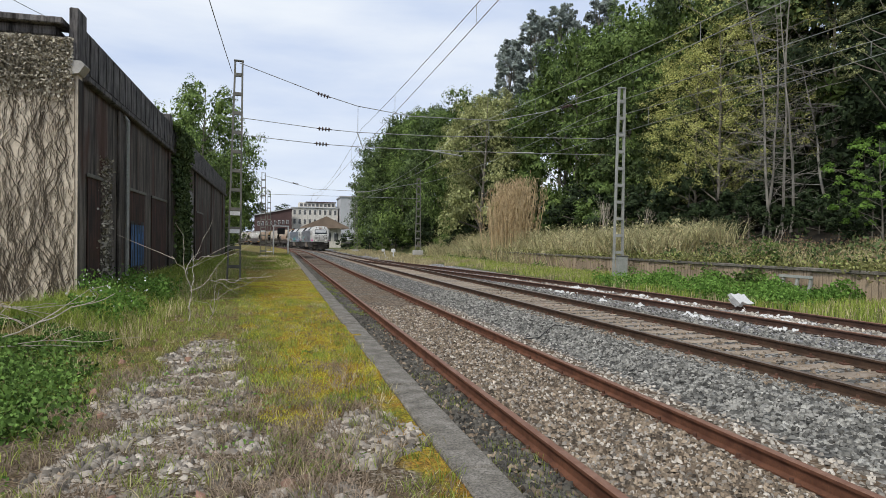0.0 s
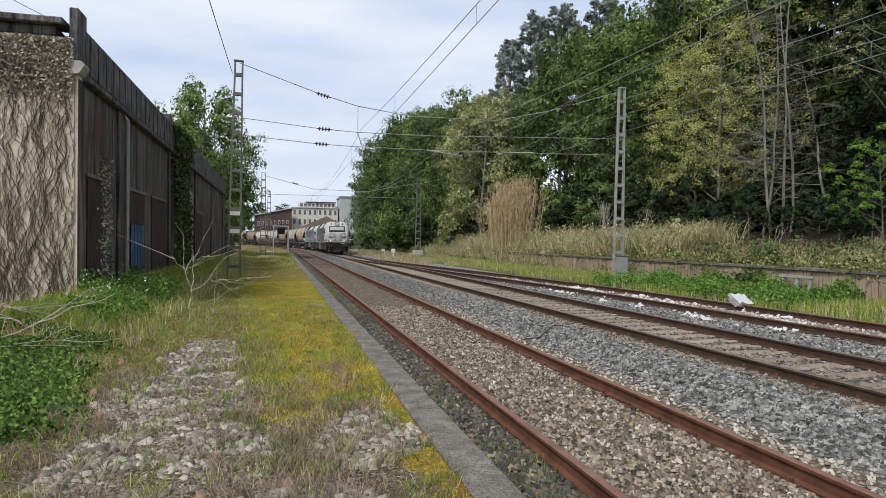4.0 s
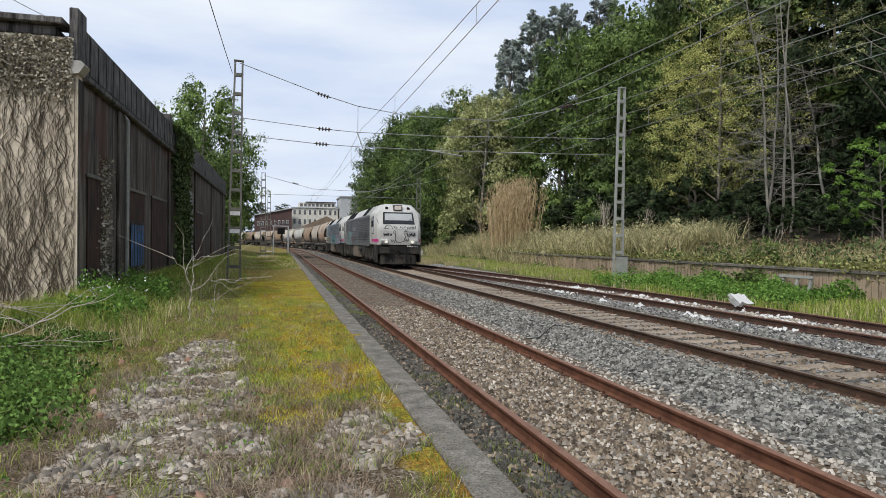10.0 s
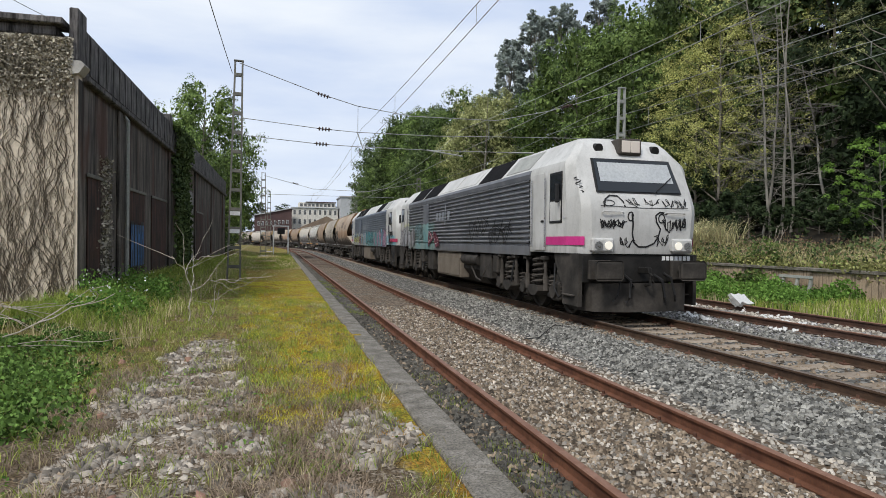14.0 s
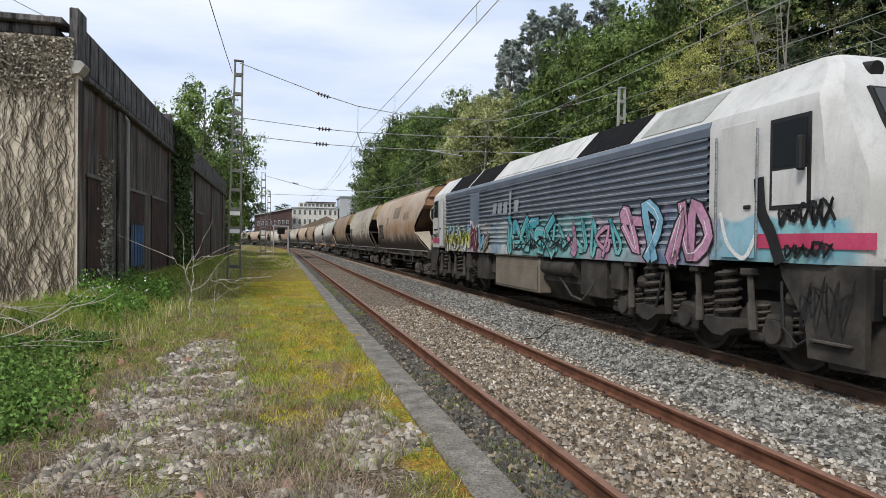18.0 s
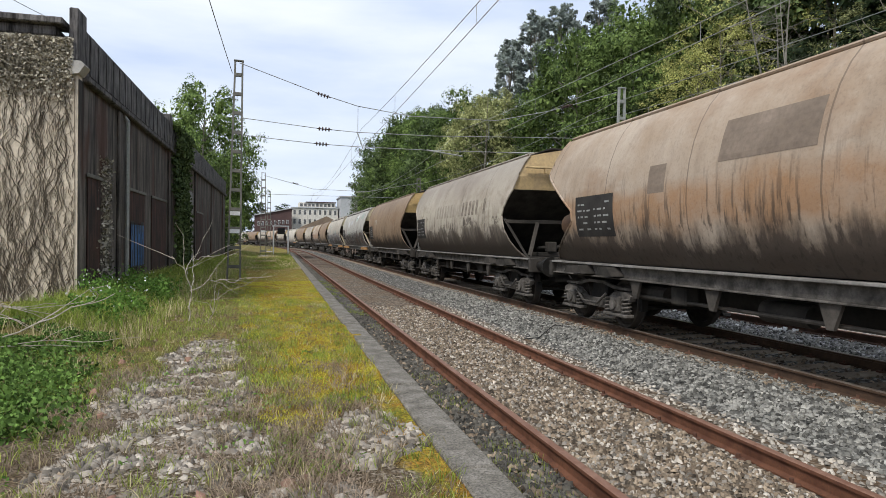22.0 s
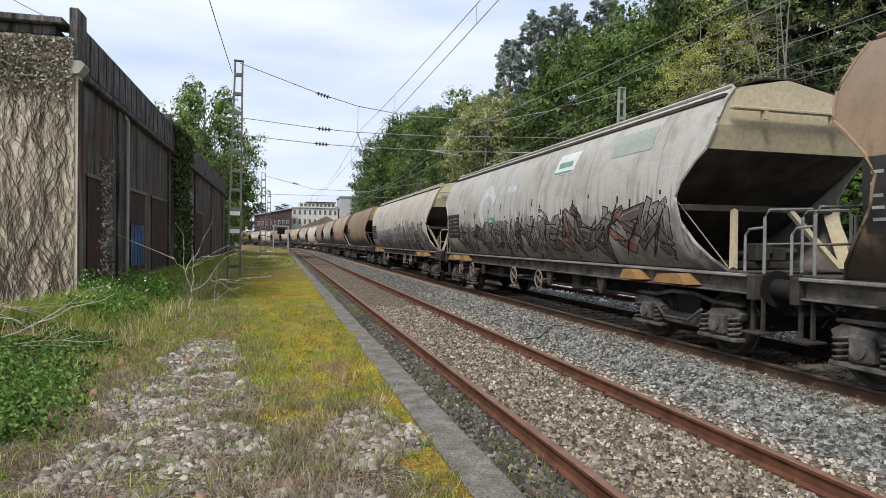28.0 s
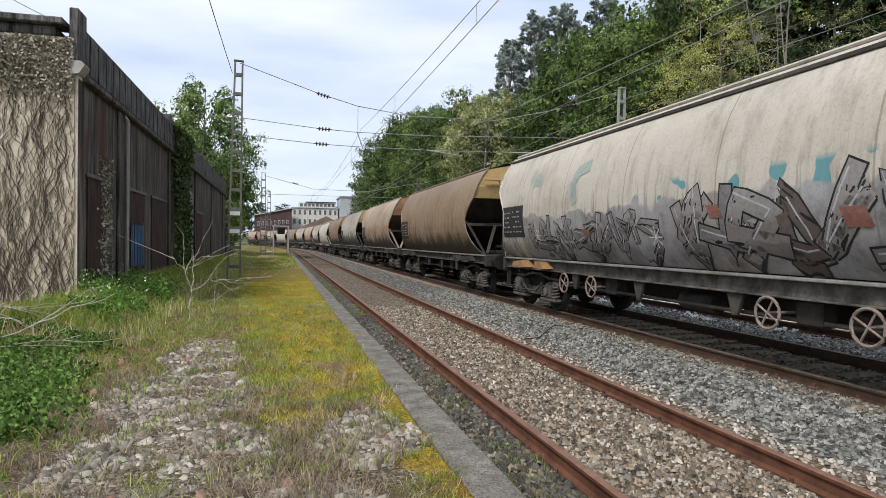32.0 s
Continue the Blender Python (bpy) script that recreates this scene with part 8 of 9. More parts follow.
for i, (x, y, h, reach) in enumerate(((23.5, 26.2, 14, 3.6), (23.9, 26.0, 15, 4.2), (23.2, 26.5, 12, 3.2), (24.2, 25.7, 12, 4.4), (24.9, 24.2, 8, 4.6))):
    bare_tree(x, y, h, 60 + i, reach)
for i, (x, y, h) in enumerate(((19.3, 35.0, 3.6), (19.8, 36.5, 3.2), (18.6, 21.0, 1.0), (20.4, 22.6, 1.2), (19.5, 31.0, 2.8))):
    twig_tree("bare_shrub", "bare straw-coloured shrub stems on the bank", M["dry_twig"], pose(x, y, ground_z(x, y), 0, 0, 70 * i), h, 80 + i, 0.25, 3, 0.022 if h > 2 else 0.012, 4 if h > 2 else 2)


# reeds: tall dry canes with feathery tops
def reeds(label, pts, h, seed):
    r = random.Random(seed)
    ob = thing("reed_clump", label, "reeds")
    g = Geo()
    pos = []
    for x, y in pts:
        z = ground_z(x, y)
        hh = h * r.uniform(0.78, 1.06)
        tip = Vector((x + (x - 17.6) * 0.35 + r.uniform(-0.25, 0.25), y + (y - 46.8) * 0.4 + r.uniform(-0.3, 0.3), z + hh))
        g.tube([(x, y, z), tip], 0.018, 4, 0.006, cap=False)
        a = Vector((x, y, z))
        for k in range(12):
            f = r.uniform(0.3, 1.04)
            pos.append(a.lerp(tip, f) + Vector((r.gauss(0, 0.1), r.gauss(0, 0.1), 0)) * (1.6 if f > 0.8 else 1.0))
    s = part("cane", g, M["reed"], ob)
    s["kind"] = "stuff"
    vs, fs = quads(np.array(pos), np.full(len(pos), 0.05), 9.0, 0.0, upright=-3.0)
    me = stuff("plume", None, "", vs, fs, M["reed"])
    part("plume", me, None, ob)["kind"] = "stuff"


random.seed(5)
reeds("tall dry straw-coloured reeds with feathery tops", [(17.6 + random.gauss(0, 0.55), 46.8 + random.gauss(0, 1.5)) for _ in range(420)], 5.3, 1)


# ---- low plants as joined stuff ----
def scatter(n, x0, x1, y0, y1, keep=None, lift=0.0):
    out = []
    while len(out) < n:
        x, y = random.uniform(x0, x1), y0 + (y1 - y0) * random.random() ** 1.35
        if keep is None or keep(x, y):
            out.append((x, y, ground_z(x + bend(y), y) + lift))
    return np.array(out)


def patchy(scale, cut, off=0.0):
    return lambda x, y: noise.noise(Vector((x * scale, y * scale, off))) > cut


def leaf_heap(name, label, n, x0, x1, y0, y1, h, size, material, keep=None):
    p = scatter(n, x0, x1, y0, y1, keep)
    p[:, 2] += RNG.uniform(0, 1, n) ** 1.3 * h * (0.6 + 0.4 * np.sin(p[:, 0] * 3.1) * np.cos(p[:, 1] * 2.3))
    vs, fs = quads(p, size * RNG.uniform(0.6, 1.4, n), 1.25, 0.0, upright=-0.2)
    return stuff(name, label, "plants", vs, fs, material)


# bank above and below the low wall
leaf_heap("undergrowth", "brown and green bramble undergrowth on the bank edge", 11000, 15.7, 21, 7, 30, 0.7, 0.1, M["leaf_a"])
leaf_heap("undergrowth", "green bramble leaves hanging over the low wall", 7000, 15.5, 17.5, 6, 60, 0.5, 0.1, M["leaf_b"], patchy(0.35, 0.05, 3))
leaf_heap("undergrowth", "dry brown fern litter on the bank", 22000, 15.5, 22, 7, 34, 0.75, 0.055, plain("brown_fern", (0.13, 0.085, 0.05), (0.3, 0.215, 0.13), 3, 30, 0.9, rnd=0.3, island=True))
leaf_heap("weeds", "lush green weeds between the siding and the low wall", 17000, 12.8, 15.3, 13.6, 24.5, 0.7, 0.07, M["weed"], lambda x, y: noise.noise(Vector((x * 0.6, y * 0.4, 9))) > -0.2 - 0.1 * (x - 13))
leaf_heap("wall_ivy", "dark green ivy hanging over the low wall", 2600, 15.15, 15.8, 17.2, 20.6, 1.05, 0.09, M["leaf_b"])
n = 6500
yy = 11 + 50 * RNG.uniform(0, 1, n) ** 1.5
yy = yy[[noise.noise(Vector((q * 0.55, 3.0, 8.0))) > -0.15 for q in yy]]
hang = np.stack([wall_x(yy) + RNG.uniform(-0.13, 0.4, len(yy)), yy, 1.06 + np.abs(RNG.normal(0, 0.16, len(yy))) - 0.3 * (RNG.uniform(0, 1, len(yy)) > 0.8)], 1)
hang[:, 0] -= 0.08 * (hang[:, 2] < 1.05)
vs, fs = quads(hang, 0.08 * RNG.uniform(0.6, 1.4, len(hang)), 1.25)
stuff("wall_ivy", "brown-green brambles trailing over the low wall", "plants", vs, fs, leafy("bramble_leaves", (0.1, 0.09, 0.035), (0.26, 0.27, 0.1), 0.4, 0.15, 1.2))
bladed("bank_grass", "yellow-green grass at the foot of the low wall", scatter(15000, 12.5, 15.6, 9, 60, patchy(0.5, -0.15, 2)), 0.26, 0.018, M["grass"])
bladed("bank_grass", "dry grass at the foot of the low wall", scatter(7000, 12.5, 15.6, 9, 60), 0.26, 0.016, M["straw"])
M["sage"] = leafy("grey_green_stalks", (0.18, 0.19, 0.08), (0.6, 0.56, 0.32), 0.35, 0.25)
bladed("bank_thicket", "thicket of dry straw stalks along the low wall", scatter(6500, 16.0, 20.5, 25, 70), 1.35, 0.03, M["straw"], 0.9)
bladed("bank_thicket", "grey-green leafy stalks along the low wall", scatter(7000, 15.9, 21, 25, 72), 1.5, 0.035, M["sage"], 0.8)
leaf_heap("bank_thicket", "bushy grey-green foliage along the low wall", 17000, 16.0, 21, 25, 70, 2.0, 0.1, M["sage"], patchy(0.6, -0.12, 70))
leaf_heap("bank_thicket", "dry leaves in the thicket along the low wall", 9000, 16.0, 21, 25, 70, 1.8, 0.1, M["straw"], patchy(0.6, -0.05, 75))
bladed("bank_grass", "low dry grass on the near bank edge", scatter(8000, 15.7, 21, 12, 27), 0.4, 0.018, M["straw"], 0.7)
bladed("bank_grass", "green grass on the near bank edge", scatter(7000, 15.7, 21, 12, 27), 0.35, 0.018, M["grass"], 0.6)
bladed("bank_grass", "tufts of grass in the far yard", scatter(9000, 8.9, 14.5, 45, 110, patchy(0.3, 0.05, 8)), 0.35, 0.03, M["straw"])
# platform
M["olive_grass"] = leafy("olive_short_grass", (0.24, 0.2, 0.06), (0.42, 0.4, 0.13), 0.35, 0.3, 1.5)
def carpet(x, y):
    return x - moss_left(y) > 0.5 * noise.noise(Vector((x * 1.4, y * 1.0, 1))) and y > 5.9 + 1.3 * noise.noise(Vector((x * 1.5, y, 8))) and gravel(x, y) < 0.15


def bare(x, y):
    return gravel(x, y) < 0.1 + 0.35 * noise.noise(Vector((x * 1.7, y * 1.7, 31)))


bladed("platform_grass", "thin short grass on the old platform", scatter(22000, -3.8, 1.12, 5.4, 42, lambda x, y: bare(x, y) and not carpet(x, y)), 0.045, 0.008, M["olive_grass"], 0.6)
bladed("platform_grass", "green blades among the platform grass", scatter(17000, -3.8, 0.2, 6.6, 42, lambda x, y: bare(x, y) and x < moss_left(y) + 0.5 and noise.noise(Vector((x * 0.8, y * 0.8, 14))) > -0.12), 0.085, 0.008, M["grass"], 0.6)
bladed("platform_grass", "dry stalks among the platform grass", scatter(10000, -3.6, 1.1, 3.2, 40, lambda x, y: bare(x, y) and noise.noise(Vector((x, y, 6))) > -0.05), 0.07, 0.006, M["straw"], 0.9)
bladed("moss", "rust-brown moss patches on the platform", scatter(15000, -1.2, 1.12, 3.6, 22, lambda x, y: (carpet(x, y) or (x > 0.72 and y < 6.4)) and noise.noise(Vector((x * 1.9, y * 1.4, 90))) > 0.05), 0.025, 0.009, plain("rusty_moss", (0.34, 0.17, 0.035), (0.42, 0.25, 0.06), 3, 30, 0.95, rnd=0.35, island=True))
bladed("moss", "yellow-green moss and fine grass beside the edge stones", scatter(42000, -1.9, 1.12, 5.0, 24, carpet), 0.032, 0.009, M["mossy"], 0.7)
bladed("moss", "fresh green blades standing in the moss", scatter(9000, -1.2, 1.1, 6.0, 20, lambda x, y: carpet(x, y) and noise.noise(Vector((x * 1.2, y * 0.9, 17))) > 0.05), 0.07, 0.006, M["grass"], 0.5)
bladed("far_grass", "rough grass along the far platform", scatter(9000, -3.8, 1.1, 34, 74, patchy(0.5, -0.1, 33)), 0.12, 0.025, M["grass"])
bladed("far_grass", "dry grass along the far platform", scatter(5000, -3.8, 1.1, 34, 74, patchy(0.6, 0.05, 37)), 0.12, 0.025, M["straw"])
bladed("wall_grass", "tall green grass along the foot of the shed", scatter(15000, -3.95, -1.9, 10.5, 46, lambda x, y: random.random() < 0.08 + max(0, (-2.7 - x)) * 0.8), 0.34, 0.011, M["grass"], 0.6)
bladed("wall_grass", "dead grass along the foot of the shed", scatter(5000, -3.95, -1.9, 9.5, 46), 0.24, 0.009, M["straw"], 0.7)
bladed("dead_grass", "matted dead grass tufts on the gravel", scatter(7500, -1.9, 0.9, 2.8, 8.0, lambda x, y: (noise.noise(Vector((x * 2.3, y * 2.3, 12))) > 0.14 or (-0.4 < x < 0.5 and 3.6 < y < 6.6 and noise.noise(Vector((x * 3, y * 3, 12))) > -0.15))), 0.1, 0.005, plain("matted_dead_grass", (0.2, 0.145, 0.1), (0.42, 0.33, 0.24), 3, 30, 0.95, rnd=0.3, island=True), 1.3)


def tufts(name, label, n, per, x0, x1, y0, y1, h, material, keep=None, spread_r=0.05):
    """Small separate tufts of blades."""
    c = scatter(n, x0, x1, y0, y1, keep)
    p = np.repeat(c, per, axis=0)
    p[:, :2] += RNG.normal(0, spread_r, (len(p), 2))
    bladed(name, label, p, h, 0.007, material, 1.0)


tufts("grass_tufts", "scattered green tufts on the platform", 420, 16, -2.6, 1.1, 2.9, 16, 0.1, M["grass"])
tufts("grass_tufts", "scattered brown dead tufts on the platform", 300, 14, -2.6, 1.1, 2.8, 15, 0.09, plain("dead_tuft", (0.17, 0.125, 0.085), (0.3, 0.235, 0.16), 3, 30, 0.95, rnd=0.3, island=True))
tufts("grass_tufts", "scattered straw tufts on the platform", 300, 14, -3.2, 1.1, 3.2, 18, 0.1, M["straw"])
bladed("track_grass", "sparse weeds beside the near rail", scatter(3500, 1.45, 2.2, 3.5, 30, patchy(0.9, 0.1, 15)), 0.07, 0.008, M["grass"])
M["nettle"] = leafy("nettle_leaves", (0.05, 0.1, 0.02), (0.23, 0.37, 0.09), 0.5, 0.25)
leaf_heap("ground_ivy", "lush green ground ivy and nettles on the platform", 24000, -4.9, -1.2, 5.3, 10.5, 0.2, 0.04, M["nettle"], lambda x, y: random.random() < 1.6 * (-1.5 - 0.12 * (y - 5) - x) + 0.9 * noise.noise(Vector((x * 1.2, y * 1.2, 3))) and noise.noise(Vector((x * 1.3, y * 1.3, 30))) > -0.22)
leaf_heap("ground_ivy", "small green plants in the platform gravel", 1300, -2.0, 0.9, 3.4, 9, 0.04, 0.024, M["weed"], patchy(1.4, 0.25, 22))
leaf_heap("wall_weeds", "green flowering weeds at the foot of the shed", 9500, -3.9, -2.4, 11.5, 19, 0.75, 0.045, M["weed"], patchy(0.8, 0.02, 40))
leaf_heap("wall_flowers", "small white weed flowers at the foot of the shed", 220, -3.8, -2.7, 12.5, 15.5, 1.0, 0.035, M["white"])

# ivy on the shed
n = 6500
yy = np.clip(RNG.normal(28.0, 0.85, n), 26.0, 30.0)
zz = RNG.uniform(0.4, 5.95, n)
ivy = np.stack([np.full(n, SHED_X) + RNG.uniform(0.03, 0.26, n) + np.where(zz > 5.0, 0.13, 0), yy + 0.4 * np.sin(zz), zz], 1)
vs, fs = quads(ivy, 0.14 * RNG.uniform(0.6, 1.3, n), 1.2)
stuff("ivy", "column of dark green ivy climbing the shed wall", "ivy", vs, fs, M["leaf_a"])
n = 1500
top = np.stack([np.full(n, SHED_X) + RNG.uniform(0.0, 0.3, n), RNG.uniform(25.6, 31, n), 6.02 + RNG.normal(0, 0.07, n)], 1)
vs, fs = quads(top, 0.12 * RNG.uniform(0.6, 1.3, n), 1.2)
stuff("ivy", "ivy and grass on top of the parapet", "ivy", vs, fs, M["leaf_b"])
n = 900
lv = np.stack([np.full(n, SHED_X) + RNG.uniform(0.0, 0.1, n), RNG.normal(16.4, 0.25, n), RNG.uniform(0.4, 3.6, n)], 1)
vs, fs = quads(lv, 0.07 * RNG.uniform(0.6, 1.3, n), 1.2)
stuff("ivy", "thin strand of ivy on the shed wall", "ivy", vs, fs, M["ivy_dry"])
# dry creeper on the end wall
r = random.Random(9)
cr = Geo()
for i in range(470):
    x, z = r.uniform(-6.9, -4.06), r.uniform(0.2, 0.6) if i < 190 else r.uniform(0.6, 4.7)
    pts, dx = [], 0.0
    for k in range(r.randint(14, 40)):
        pts.append((max(-7.0, min(-4.03, x)), SHED_Y0 - 0.012 - r.uniform(0, 0.014), z))
        dx = dx * 0.35 + r.uniform(-0.055, 0.055)
        x, z = x + dx, z + r.uniform(0.04, 0.11)
        if z > 5.55:
            break
    if len(pts) > 3:
        cr.tube(pts, r.uniform(0.004, 0.009), 4, 0.0025, cap=False)
tagged(new("creeper", put_mesh("creeper", cr, M["stem"])), "network of dry creeper stems on the end wall", "creeper", kind="stuff")
n = 15000
zz = 5.72 - np.abs(RNG.normal(0, 0.5, n))
lv = np.stack([RNG.uniform(-7, -4.05, n), SHED_Y0 - RNG.uniform(0.01, 0.13, n), zz], 1)
lv = lv[RNG.uniform(0, 1, n) < np.clip((lv[:, 2] - 2.2) / 2.6, 0.06, 1)]
vs, fs = quads(lv, 0.05 * RNG.uniform(0.6, 1.4, len(lv)), 1.2)
stuff("creeper_leaves", "withered grey-brown creeper leaves on the end wall", "creeper", vs, fs, M["ivy_dry"])

# bleached dead branches before the shed
def sprawl(pts, r0, seed, twigs=5):
    """A long crooked bleached branch through points, with forked side twigs."""
    r = random.Random(seed)
    ob = thing("dead_branch", "long bleached bare branch lying over the weeds", "branch", "dead branches")
    pts = [Vector(p) for p in pts]
    fine = []
    for a, b in zip(pts, pts[1:]):
        fine += [a.lerp(b, k / 4) + Vector((r.uniform(-1, 1), r.uniform(-1, 1), r.uniform(-1, 1))) * 0.035 for k in range(4)]
    fine.append(pts[-1])
    part("stem", Geo().tube(fine, r0, 6, r0 * 0.35), M["dry_twig"], ob)
    for _ in range(twigs):
        i = r.randint(2, len(fine) - 2)
        d = (fine[i + 1] - fine[i - 1]).normalized()
        e = (d + Vector((r.uniform(-0.6, 0.6), r.uniform(-0.6, 0.6), r.uniform(-0.5, 0.9)))).normalized()
        q, path, ln = fine[i], [fine[i]], r.uniform(0.12, 0.3)
        for k in range(4):
            e = (e + Vector((r.uniform(-0.4, 0.4), r.uniform(-0.4, 0.4), r.uniform(-0.35, 0.25)))).normalized()
            q = q + e * ln
            q.z = max(q.z, 0.28)
            path.append(q.copy())
        part("twig", Geo().tube(path, r0 * 0.55, 5, r0 * 0.2), M["dry_twig"], ob)


for i, (pts, r0) in enumerate((
        ([(-7.0, 10.8, 0.9), (-6.0, 10.9, 1.15), (-5.0, 11.0, 1.7), (-4.55, 11.1, 2.5), (-4.5, 11.2, 3.0)], 0.022),
        ([(-6.8, 10.4, 1.1), (-5.6, 10.4, 1.05), (-4.4, 10.5, 0.85), (-3.2, 10.6, 0.55)], 0.018),
        ([(-6.6, 9.9, 1.0), (-5.4, 9.9, 1.1), (-4.6, 10.0, 0.85), (-3.7, 10.1, 0.4)], 0.016),
        ([(-5.6, 9.2, 0.5), (-4.6, 9.2, 0.42), (-3.5, 9.3, 0.4), (-2.7, 9.5, 0.75), (-2.2, 9.6, 0.95)], 0.016),
        ([(-6.4, 10.9, 1.3), (-5.4, 10.8, 1.25), (-4.9, 10.8, 0.9), (-4.6, 10.7, 0.5)], 0.014),
        ([(-6.2, 9.4, 0.9), (-5.3, 9.5, 0.85), (-4.4, 9.4, 0.7), (-3.6, 9.3, 0.6)], 0.014),
        ([(-5.4, 8.4, 0.45), (-4.4, 8.5, 0.4), (-3.2, 8.7, 0.38), (-2.4, 8.8, 0.5)], 0.012),
        ([(-7.2, 9.8, 0.7), (-6.0, 9.8, 0.85), (-5.0, 9.9, 0.95), (-4.0, 10.0, 0.75), (-3.4, 10.0, 0.45)], 0.016),
        ([(-6.9, 9.0, 0.8), (-5.8, 9.1, 0.9), (-4.9, 9.2, 0.65), (-4.2, 9.2, 0.45)], 0.014),
        ([(-6.3, 11.4, 1.6), (-5.6, 11.3, 1.2), (-5.2, 11.2, 0.9), (-4.7, 11.0, 0.75), (-4.0, 10.9, 0.7)], 0.014),
        ([(-5.9, 10.0, 1.5), (-5.5, 10.0, 1.0), (-5.3, 10.0, 0.6)], 0.012),
        ([(-5.2, 11.2, 0.6), (-5.15, 11.2, 1.2), (-5.0, 11.2, 1.9)], 0.014),
        ([(-1.6, 12.4, 0.2), (-1.55, 12.4, 0.75), (-1.65, 12.4, 1.1), (-1.9, 12.4, 1.4)], 0.013),
        ([(-1.55, 12.4, 0.75), (-1.25, 12.3, 0.98), (-0.85, 12.2, 0.95), (-0.5, 12.2, 1.0)], 0.01),
        ([(-1.2, 12.0, 0.2), (-1.15, 12.0, 0.6), (-1.0, 12.0, 0.85)], 0.01),
        ([(-1.65, 12.4, 1.1), (-1.5, 12.4, 1.3), (-1.35, 12.4, 1.4)], 0.009))):
    sprawl(pts, r0, 100 + i, 7 if i < 11 else 4)


# ---- sleepers, fastenings, loose stones ----
SLEEP_B = put_mesh("sleeper", Geo().box(-1.3, 1.3, -0.14, 0.14, -0.2, -0.005, 0.015), M["sleeper"])
SLEEP_A = put_mesh("sleeper", Geo().box(-1.3, 1.3, -0.13, 0.13, -0.2, -0.002, 0.012), M["sleeper_wood"])
clip_g = Geo()
for off in (-0.87, 0.87):
    for s in (-1, 1):
        clip_g.box(off + s * 0.045 if s > 0 else off - 0.15, off + 0.15 if s > 0 else off - 0.045, -0.055, 0.055, -0.002, 0.022, 0.006)
        clip_g.tube([(off + s * 0.1, 0, 0.015), (off + s * 0.1, 0, 0.06)], 0.018, 6)
CLIPS = put_mesh("rail_clip", clip_g, M["clip"])
for tr, mid, z, me, y1, ph in ((track_a, mid_a, Z_A, SLEEP_A, 44, 0.32), (track_b, mid_b, Z_B, SLEEP_B, 60, 0.1), (track_c, mid_c, Z_C, SLEEP_A, 40, 0.2)):
    far = Geo()
    y = 1.4 + ph - (124.8 if tr is track_b else 12.0)
    while y < 150:
        if y < 1.3:
            far.box(mid(y) - 1.3, mid(y) + 1.3, y - 0.13, y + 0.13, z - 0.35, z - 0.16)
        elif y < y1:
            s = part("sleeper", me, None, tr)
            s.location = (mid(y), y, z - 0.155 - (0.015 if me is SLEEP_A else -0.012))
            c = part("rail_clip", CLIPS, None, s)
            c.location = (0, 0, 0.002 if me is SLEEP_A else 0.0)
        elif tr is not track_c or y < 58:
            x = mid(y)
            far.box(x - 1.3, x + 1.3, y - 0.13, y + 0.13, z - 0.3, z - 0.16)
        y += 0.6
    o = part("far_sleepers", far, M["sleeper"] if me is SLEEP_B else M["sleeper_wood"], tr)
    o["kind"] = "stuff"

random.seed(33)


def on_bed(n, x0, x1, y0, y1, power=1.8):
    """Places on the ballast, thicker towards the near end."""
    out = []
    for _ in range(n):
        x, y = random.uniform(x0, x1), y0 + (y1 - y0) * random.random() ** power
        clear = all(abs(abs(x - m(y)) - 0.87) > 0.1 for m in (mid_a, mid_b, mid_c))
        if clear:
            out.append((x, y, ground_z(x, y) + random.uniform(-0.004, 0.018)))
    return np.array(out)


def sizes(n, a, b):
    return RNG.uniform(a, b, n)


for nm, lab, n, x0, x1, y0, y1, a, b, m in (
        ("ballast_stones", "loose grey ballast between the tracks", 21000, 4.85, 6.5, 2.6, 22, 0.015, 0.03, "stone"),
        ("ballast_stones", "loose brown ballast in the rusty siding", 16000, 2.35, 4.1, 2.6, 18, 0.011, 0.024, "stone_brown"),
        ("ballast_stones", "pale stones among the brown ballast of the siding", 8000, 2.35, 4.8, 2.6, 18, 0.011, 0.024, "stone_pale"),
        ("ballast_stones", "dark ballast between the platform edge and the rail", 6000, 1.47, 2.3, 2.6, 16, 0.014, 0.03, "stone_dark"),
        ("ballast_stones", "grey stones beside the platform edge", 1500, 1.47, 2.3, 2.6, 14, 0.014, 0.03, "stone_brown"),
        ("ballast_stones", "brown ballast between the rails of the main track", 1900, 6.5, 8.2, 4.5, 22, 0.016, 0.03, "stone_brown"),
        ("ballast_stones", "brown ballast beside the main track", 3400, 5.95, 6.5, 3.5, 22, 0.016, 0.03, "stone_brown"),
        ("ballast_stones", "grey ballast beyond the main track", 4600, 8.3, 10.2, 6, 26, 0.018, 0.034, "stone"),
        ("ballast_stones", "pale ballast of the far siding", 3600, 10.2, 12.4, 7, 30, 0.022, 0.042, "stone_pale")):
    p = on_bed(n, x0, x1, y0, y1)
    stones(nm, lab, p, sizes(len(p), a, b), M[m])
def stony_spot(x, y):
    return gravel(x, y) + 0.3 * noise.noise(Vector((x * 1.6, y * 1.6, 50))) > 0.12


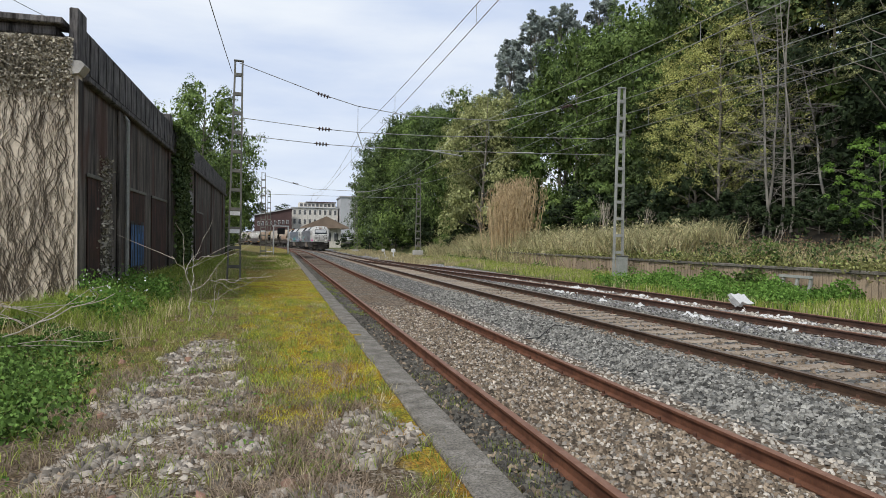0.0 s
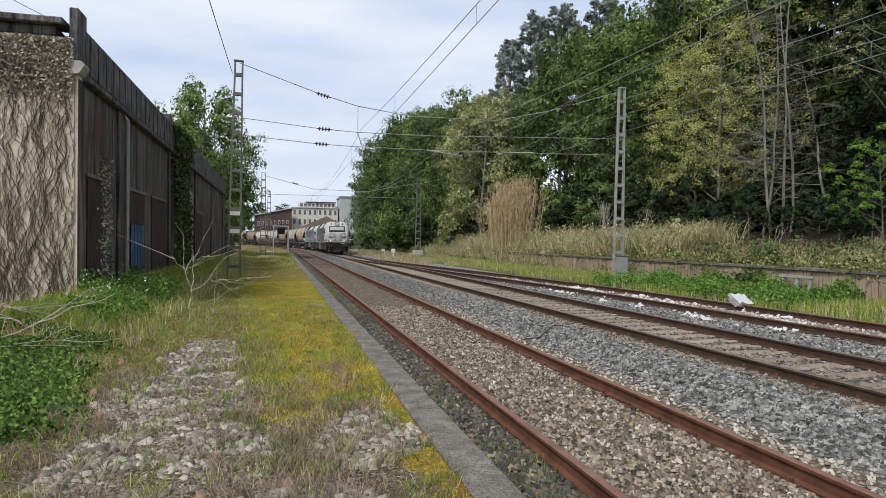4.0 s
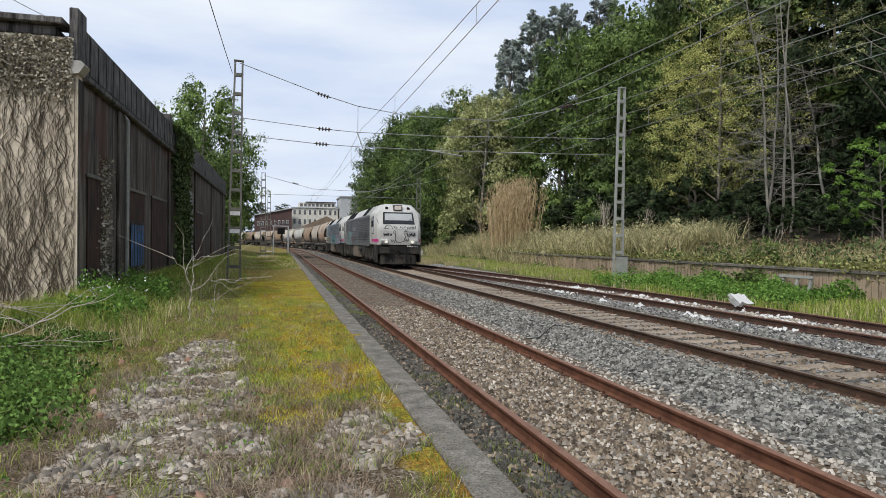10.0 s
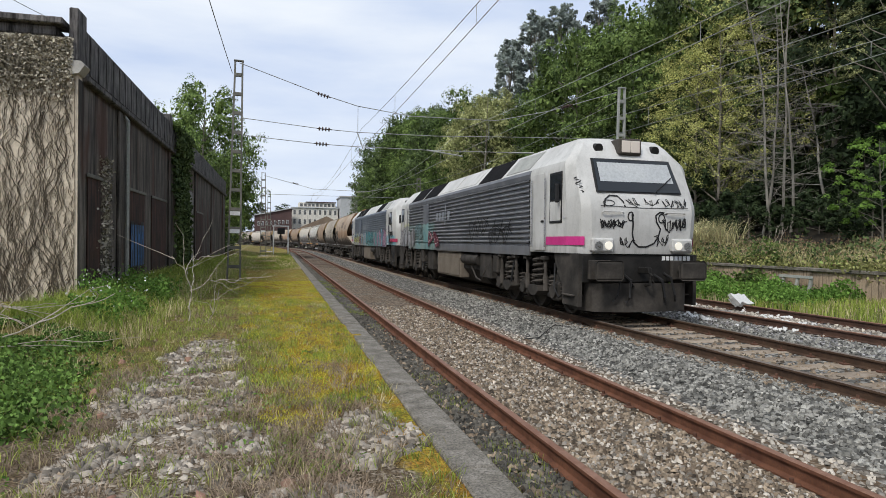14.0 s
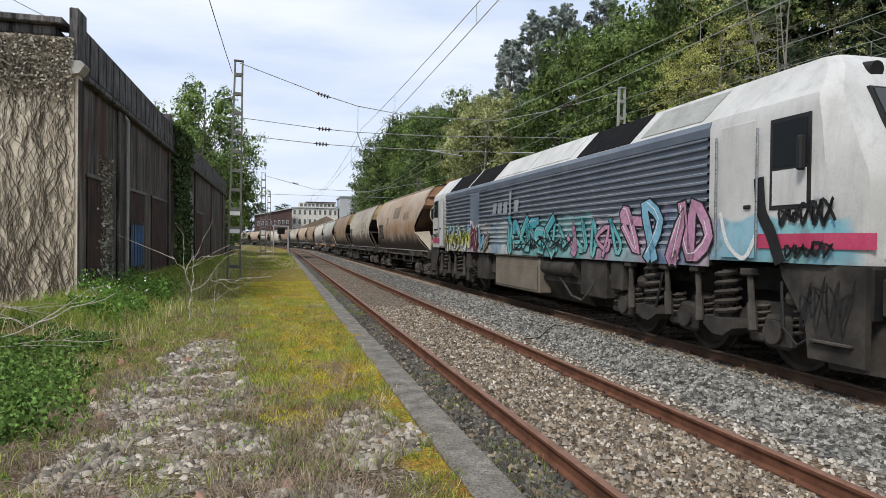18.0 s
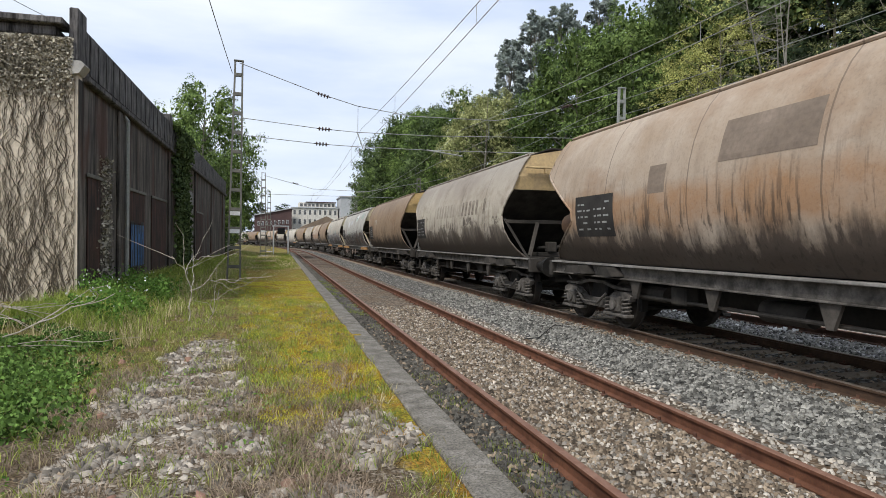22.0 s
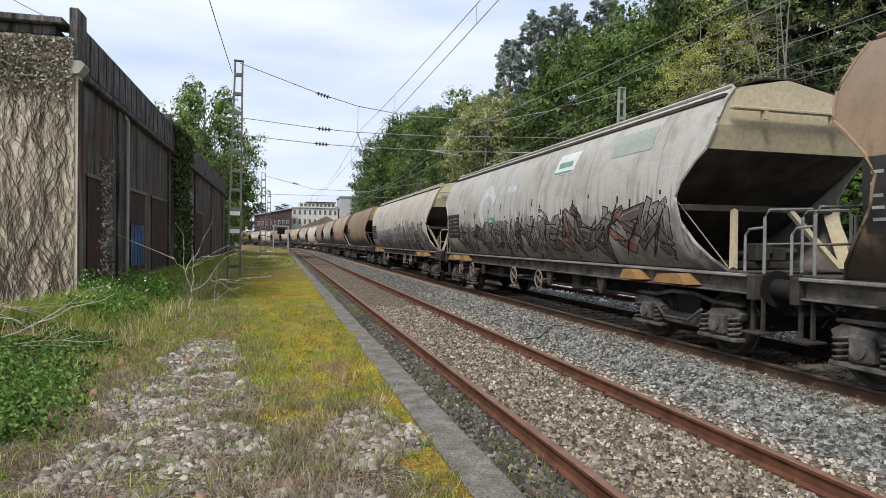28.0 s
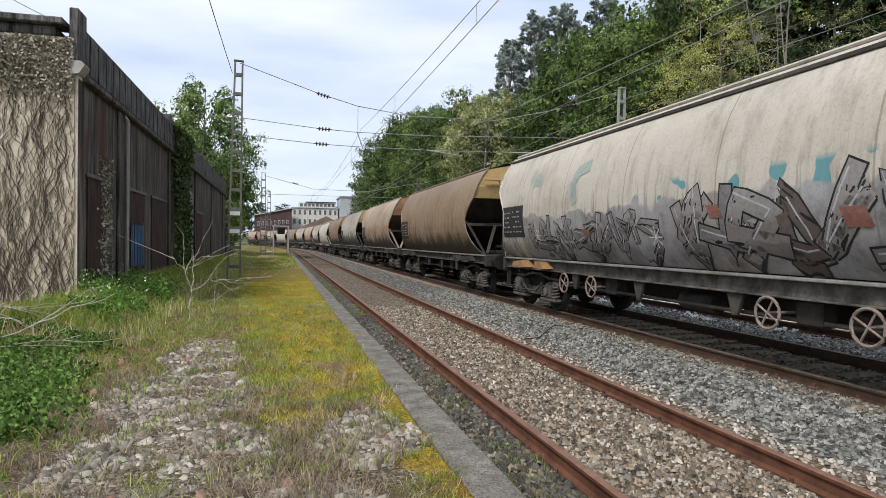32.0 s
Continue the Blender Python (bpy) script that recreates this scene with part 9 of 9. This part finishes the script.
p = scatter(6500, -1.95, 1.1, 2.6, 10.4, stony_spot, -0.006)
stones("platform_stones", "loose pale gravel and stones on the platform", p, 0.012 + 0.026 * RNG.uniform(0, 1, len(p)) ** 1.5, M["stone_platform"])
p = scatter(520, -1.9, 1.1, 2.6, 10.2, stony_spot, -0.012)
stones("platform_stones", "larger broken stones on the platform", p, RNG.uniform(0.035, 0.062, len(p)), M["stone_platform"], 0.6)
p = scatter(3600, -2.4, 1.1, 3.0, 15, patchy(1.6, -0.05, 77), -0.003)
stones("platform_stones", "small brown stones in the platform soil", p, RNG.uniform(0.008, 0.02, len(p)), M["stone_brown"])
p = scatter(14, -2.2, 0.9, 3, 9, None, 0.01)
stones("brick_bits", "reddish broken brick pieces on the platform", p, RNG.uniform(0.025, 0.05, len(p)), plain("broken_brick", (0.3, 0.17, 0.12), (0.34, 0.2, 0.14), 5, 40, 0.9, rnd=0.3, island=True))
p = scatter(300, 9.6, 12.2, 10, 24, patchy(1.2, 0.1, 61), 0.01)
stones("litter", "white paper and plastic litter along the far siding", p, RNG.uniform(0.03, 0.07, len(p)), M["white"])
thing("cable", "thin black cable lying across the ballast", "cable", g=Geo().tube([(4.5, 11.2, -0.1), (4.9, 11.4, -0.11), (5.35, 11.9, 0.0), (5.6, 12.2, 0.02), (5.85, 11.8, 0.0), (6.3, 11.3, 0.0)], 0.01, 6), material=M["black"], smooth=True)


# ---- the train's way ----
RUN = [(0.0, 0.0), (2.0, 13.4), (4.0, 26.75), (6.0, 40.1), (8.0, 53.45), (10.0, 66.8), (12.0, 80.1), (14.0, 93.35), (15.5, 103.6), (17.0, 113.6),
       (18.0, 120.1), (20.0, 132.8), (22.0, 145.0), (24.0, 156.8), (25.5, 165.4), (27.5, 177.4), (29.0, 186.1), (30.5, 194.8), (32.0, 203.4)]


def run(t):
    """How far the train has come after t seconds, gliding through the table."""
    return float(np.interp(t, [r[0] for r in RUN], [r[1] for r in RUN]))


def on_track(p):
    """Pose of a vehicle whose middle stands p metres along the main track."""
    return Matrix.Translation((mid_b(p), p, Z_B)) @ Matrix.Rotation(-math.atan((mid_b(p + 3) - mid_b(p - 3)) / 6), 4, "Z")


def motions():
    for ob, start in TRAIN:
        walk(ob, [(t, on_track(start - run(t))) for t in [float(i) for i in range(33)]])
    for w, r, at in WHEELS:
        walk(w, [(i * 0.1, Matrix.Translation(at) @ Matrix.Rotation(run(i * 0.1) / r, 4, "X")) for i in range(321)])


motions()
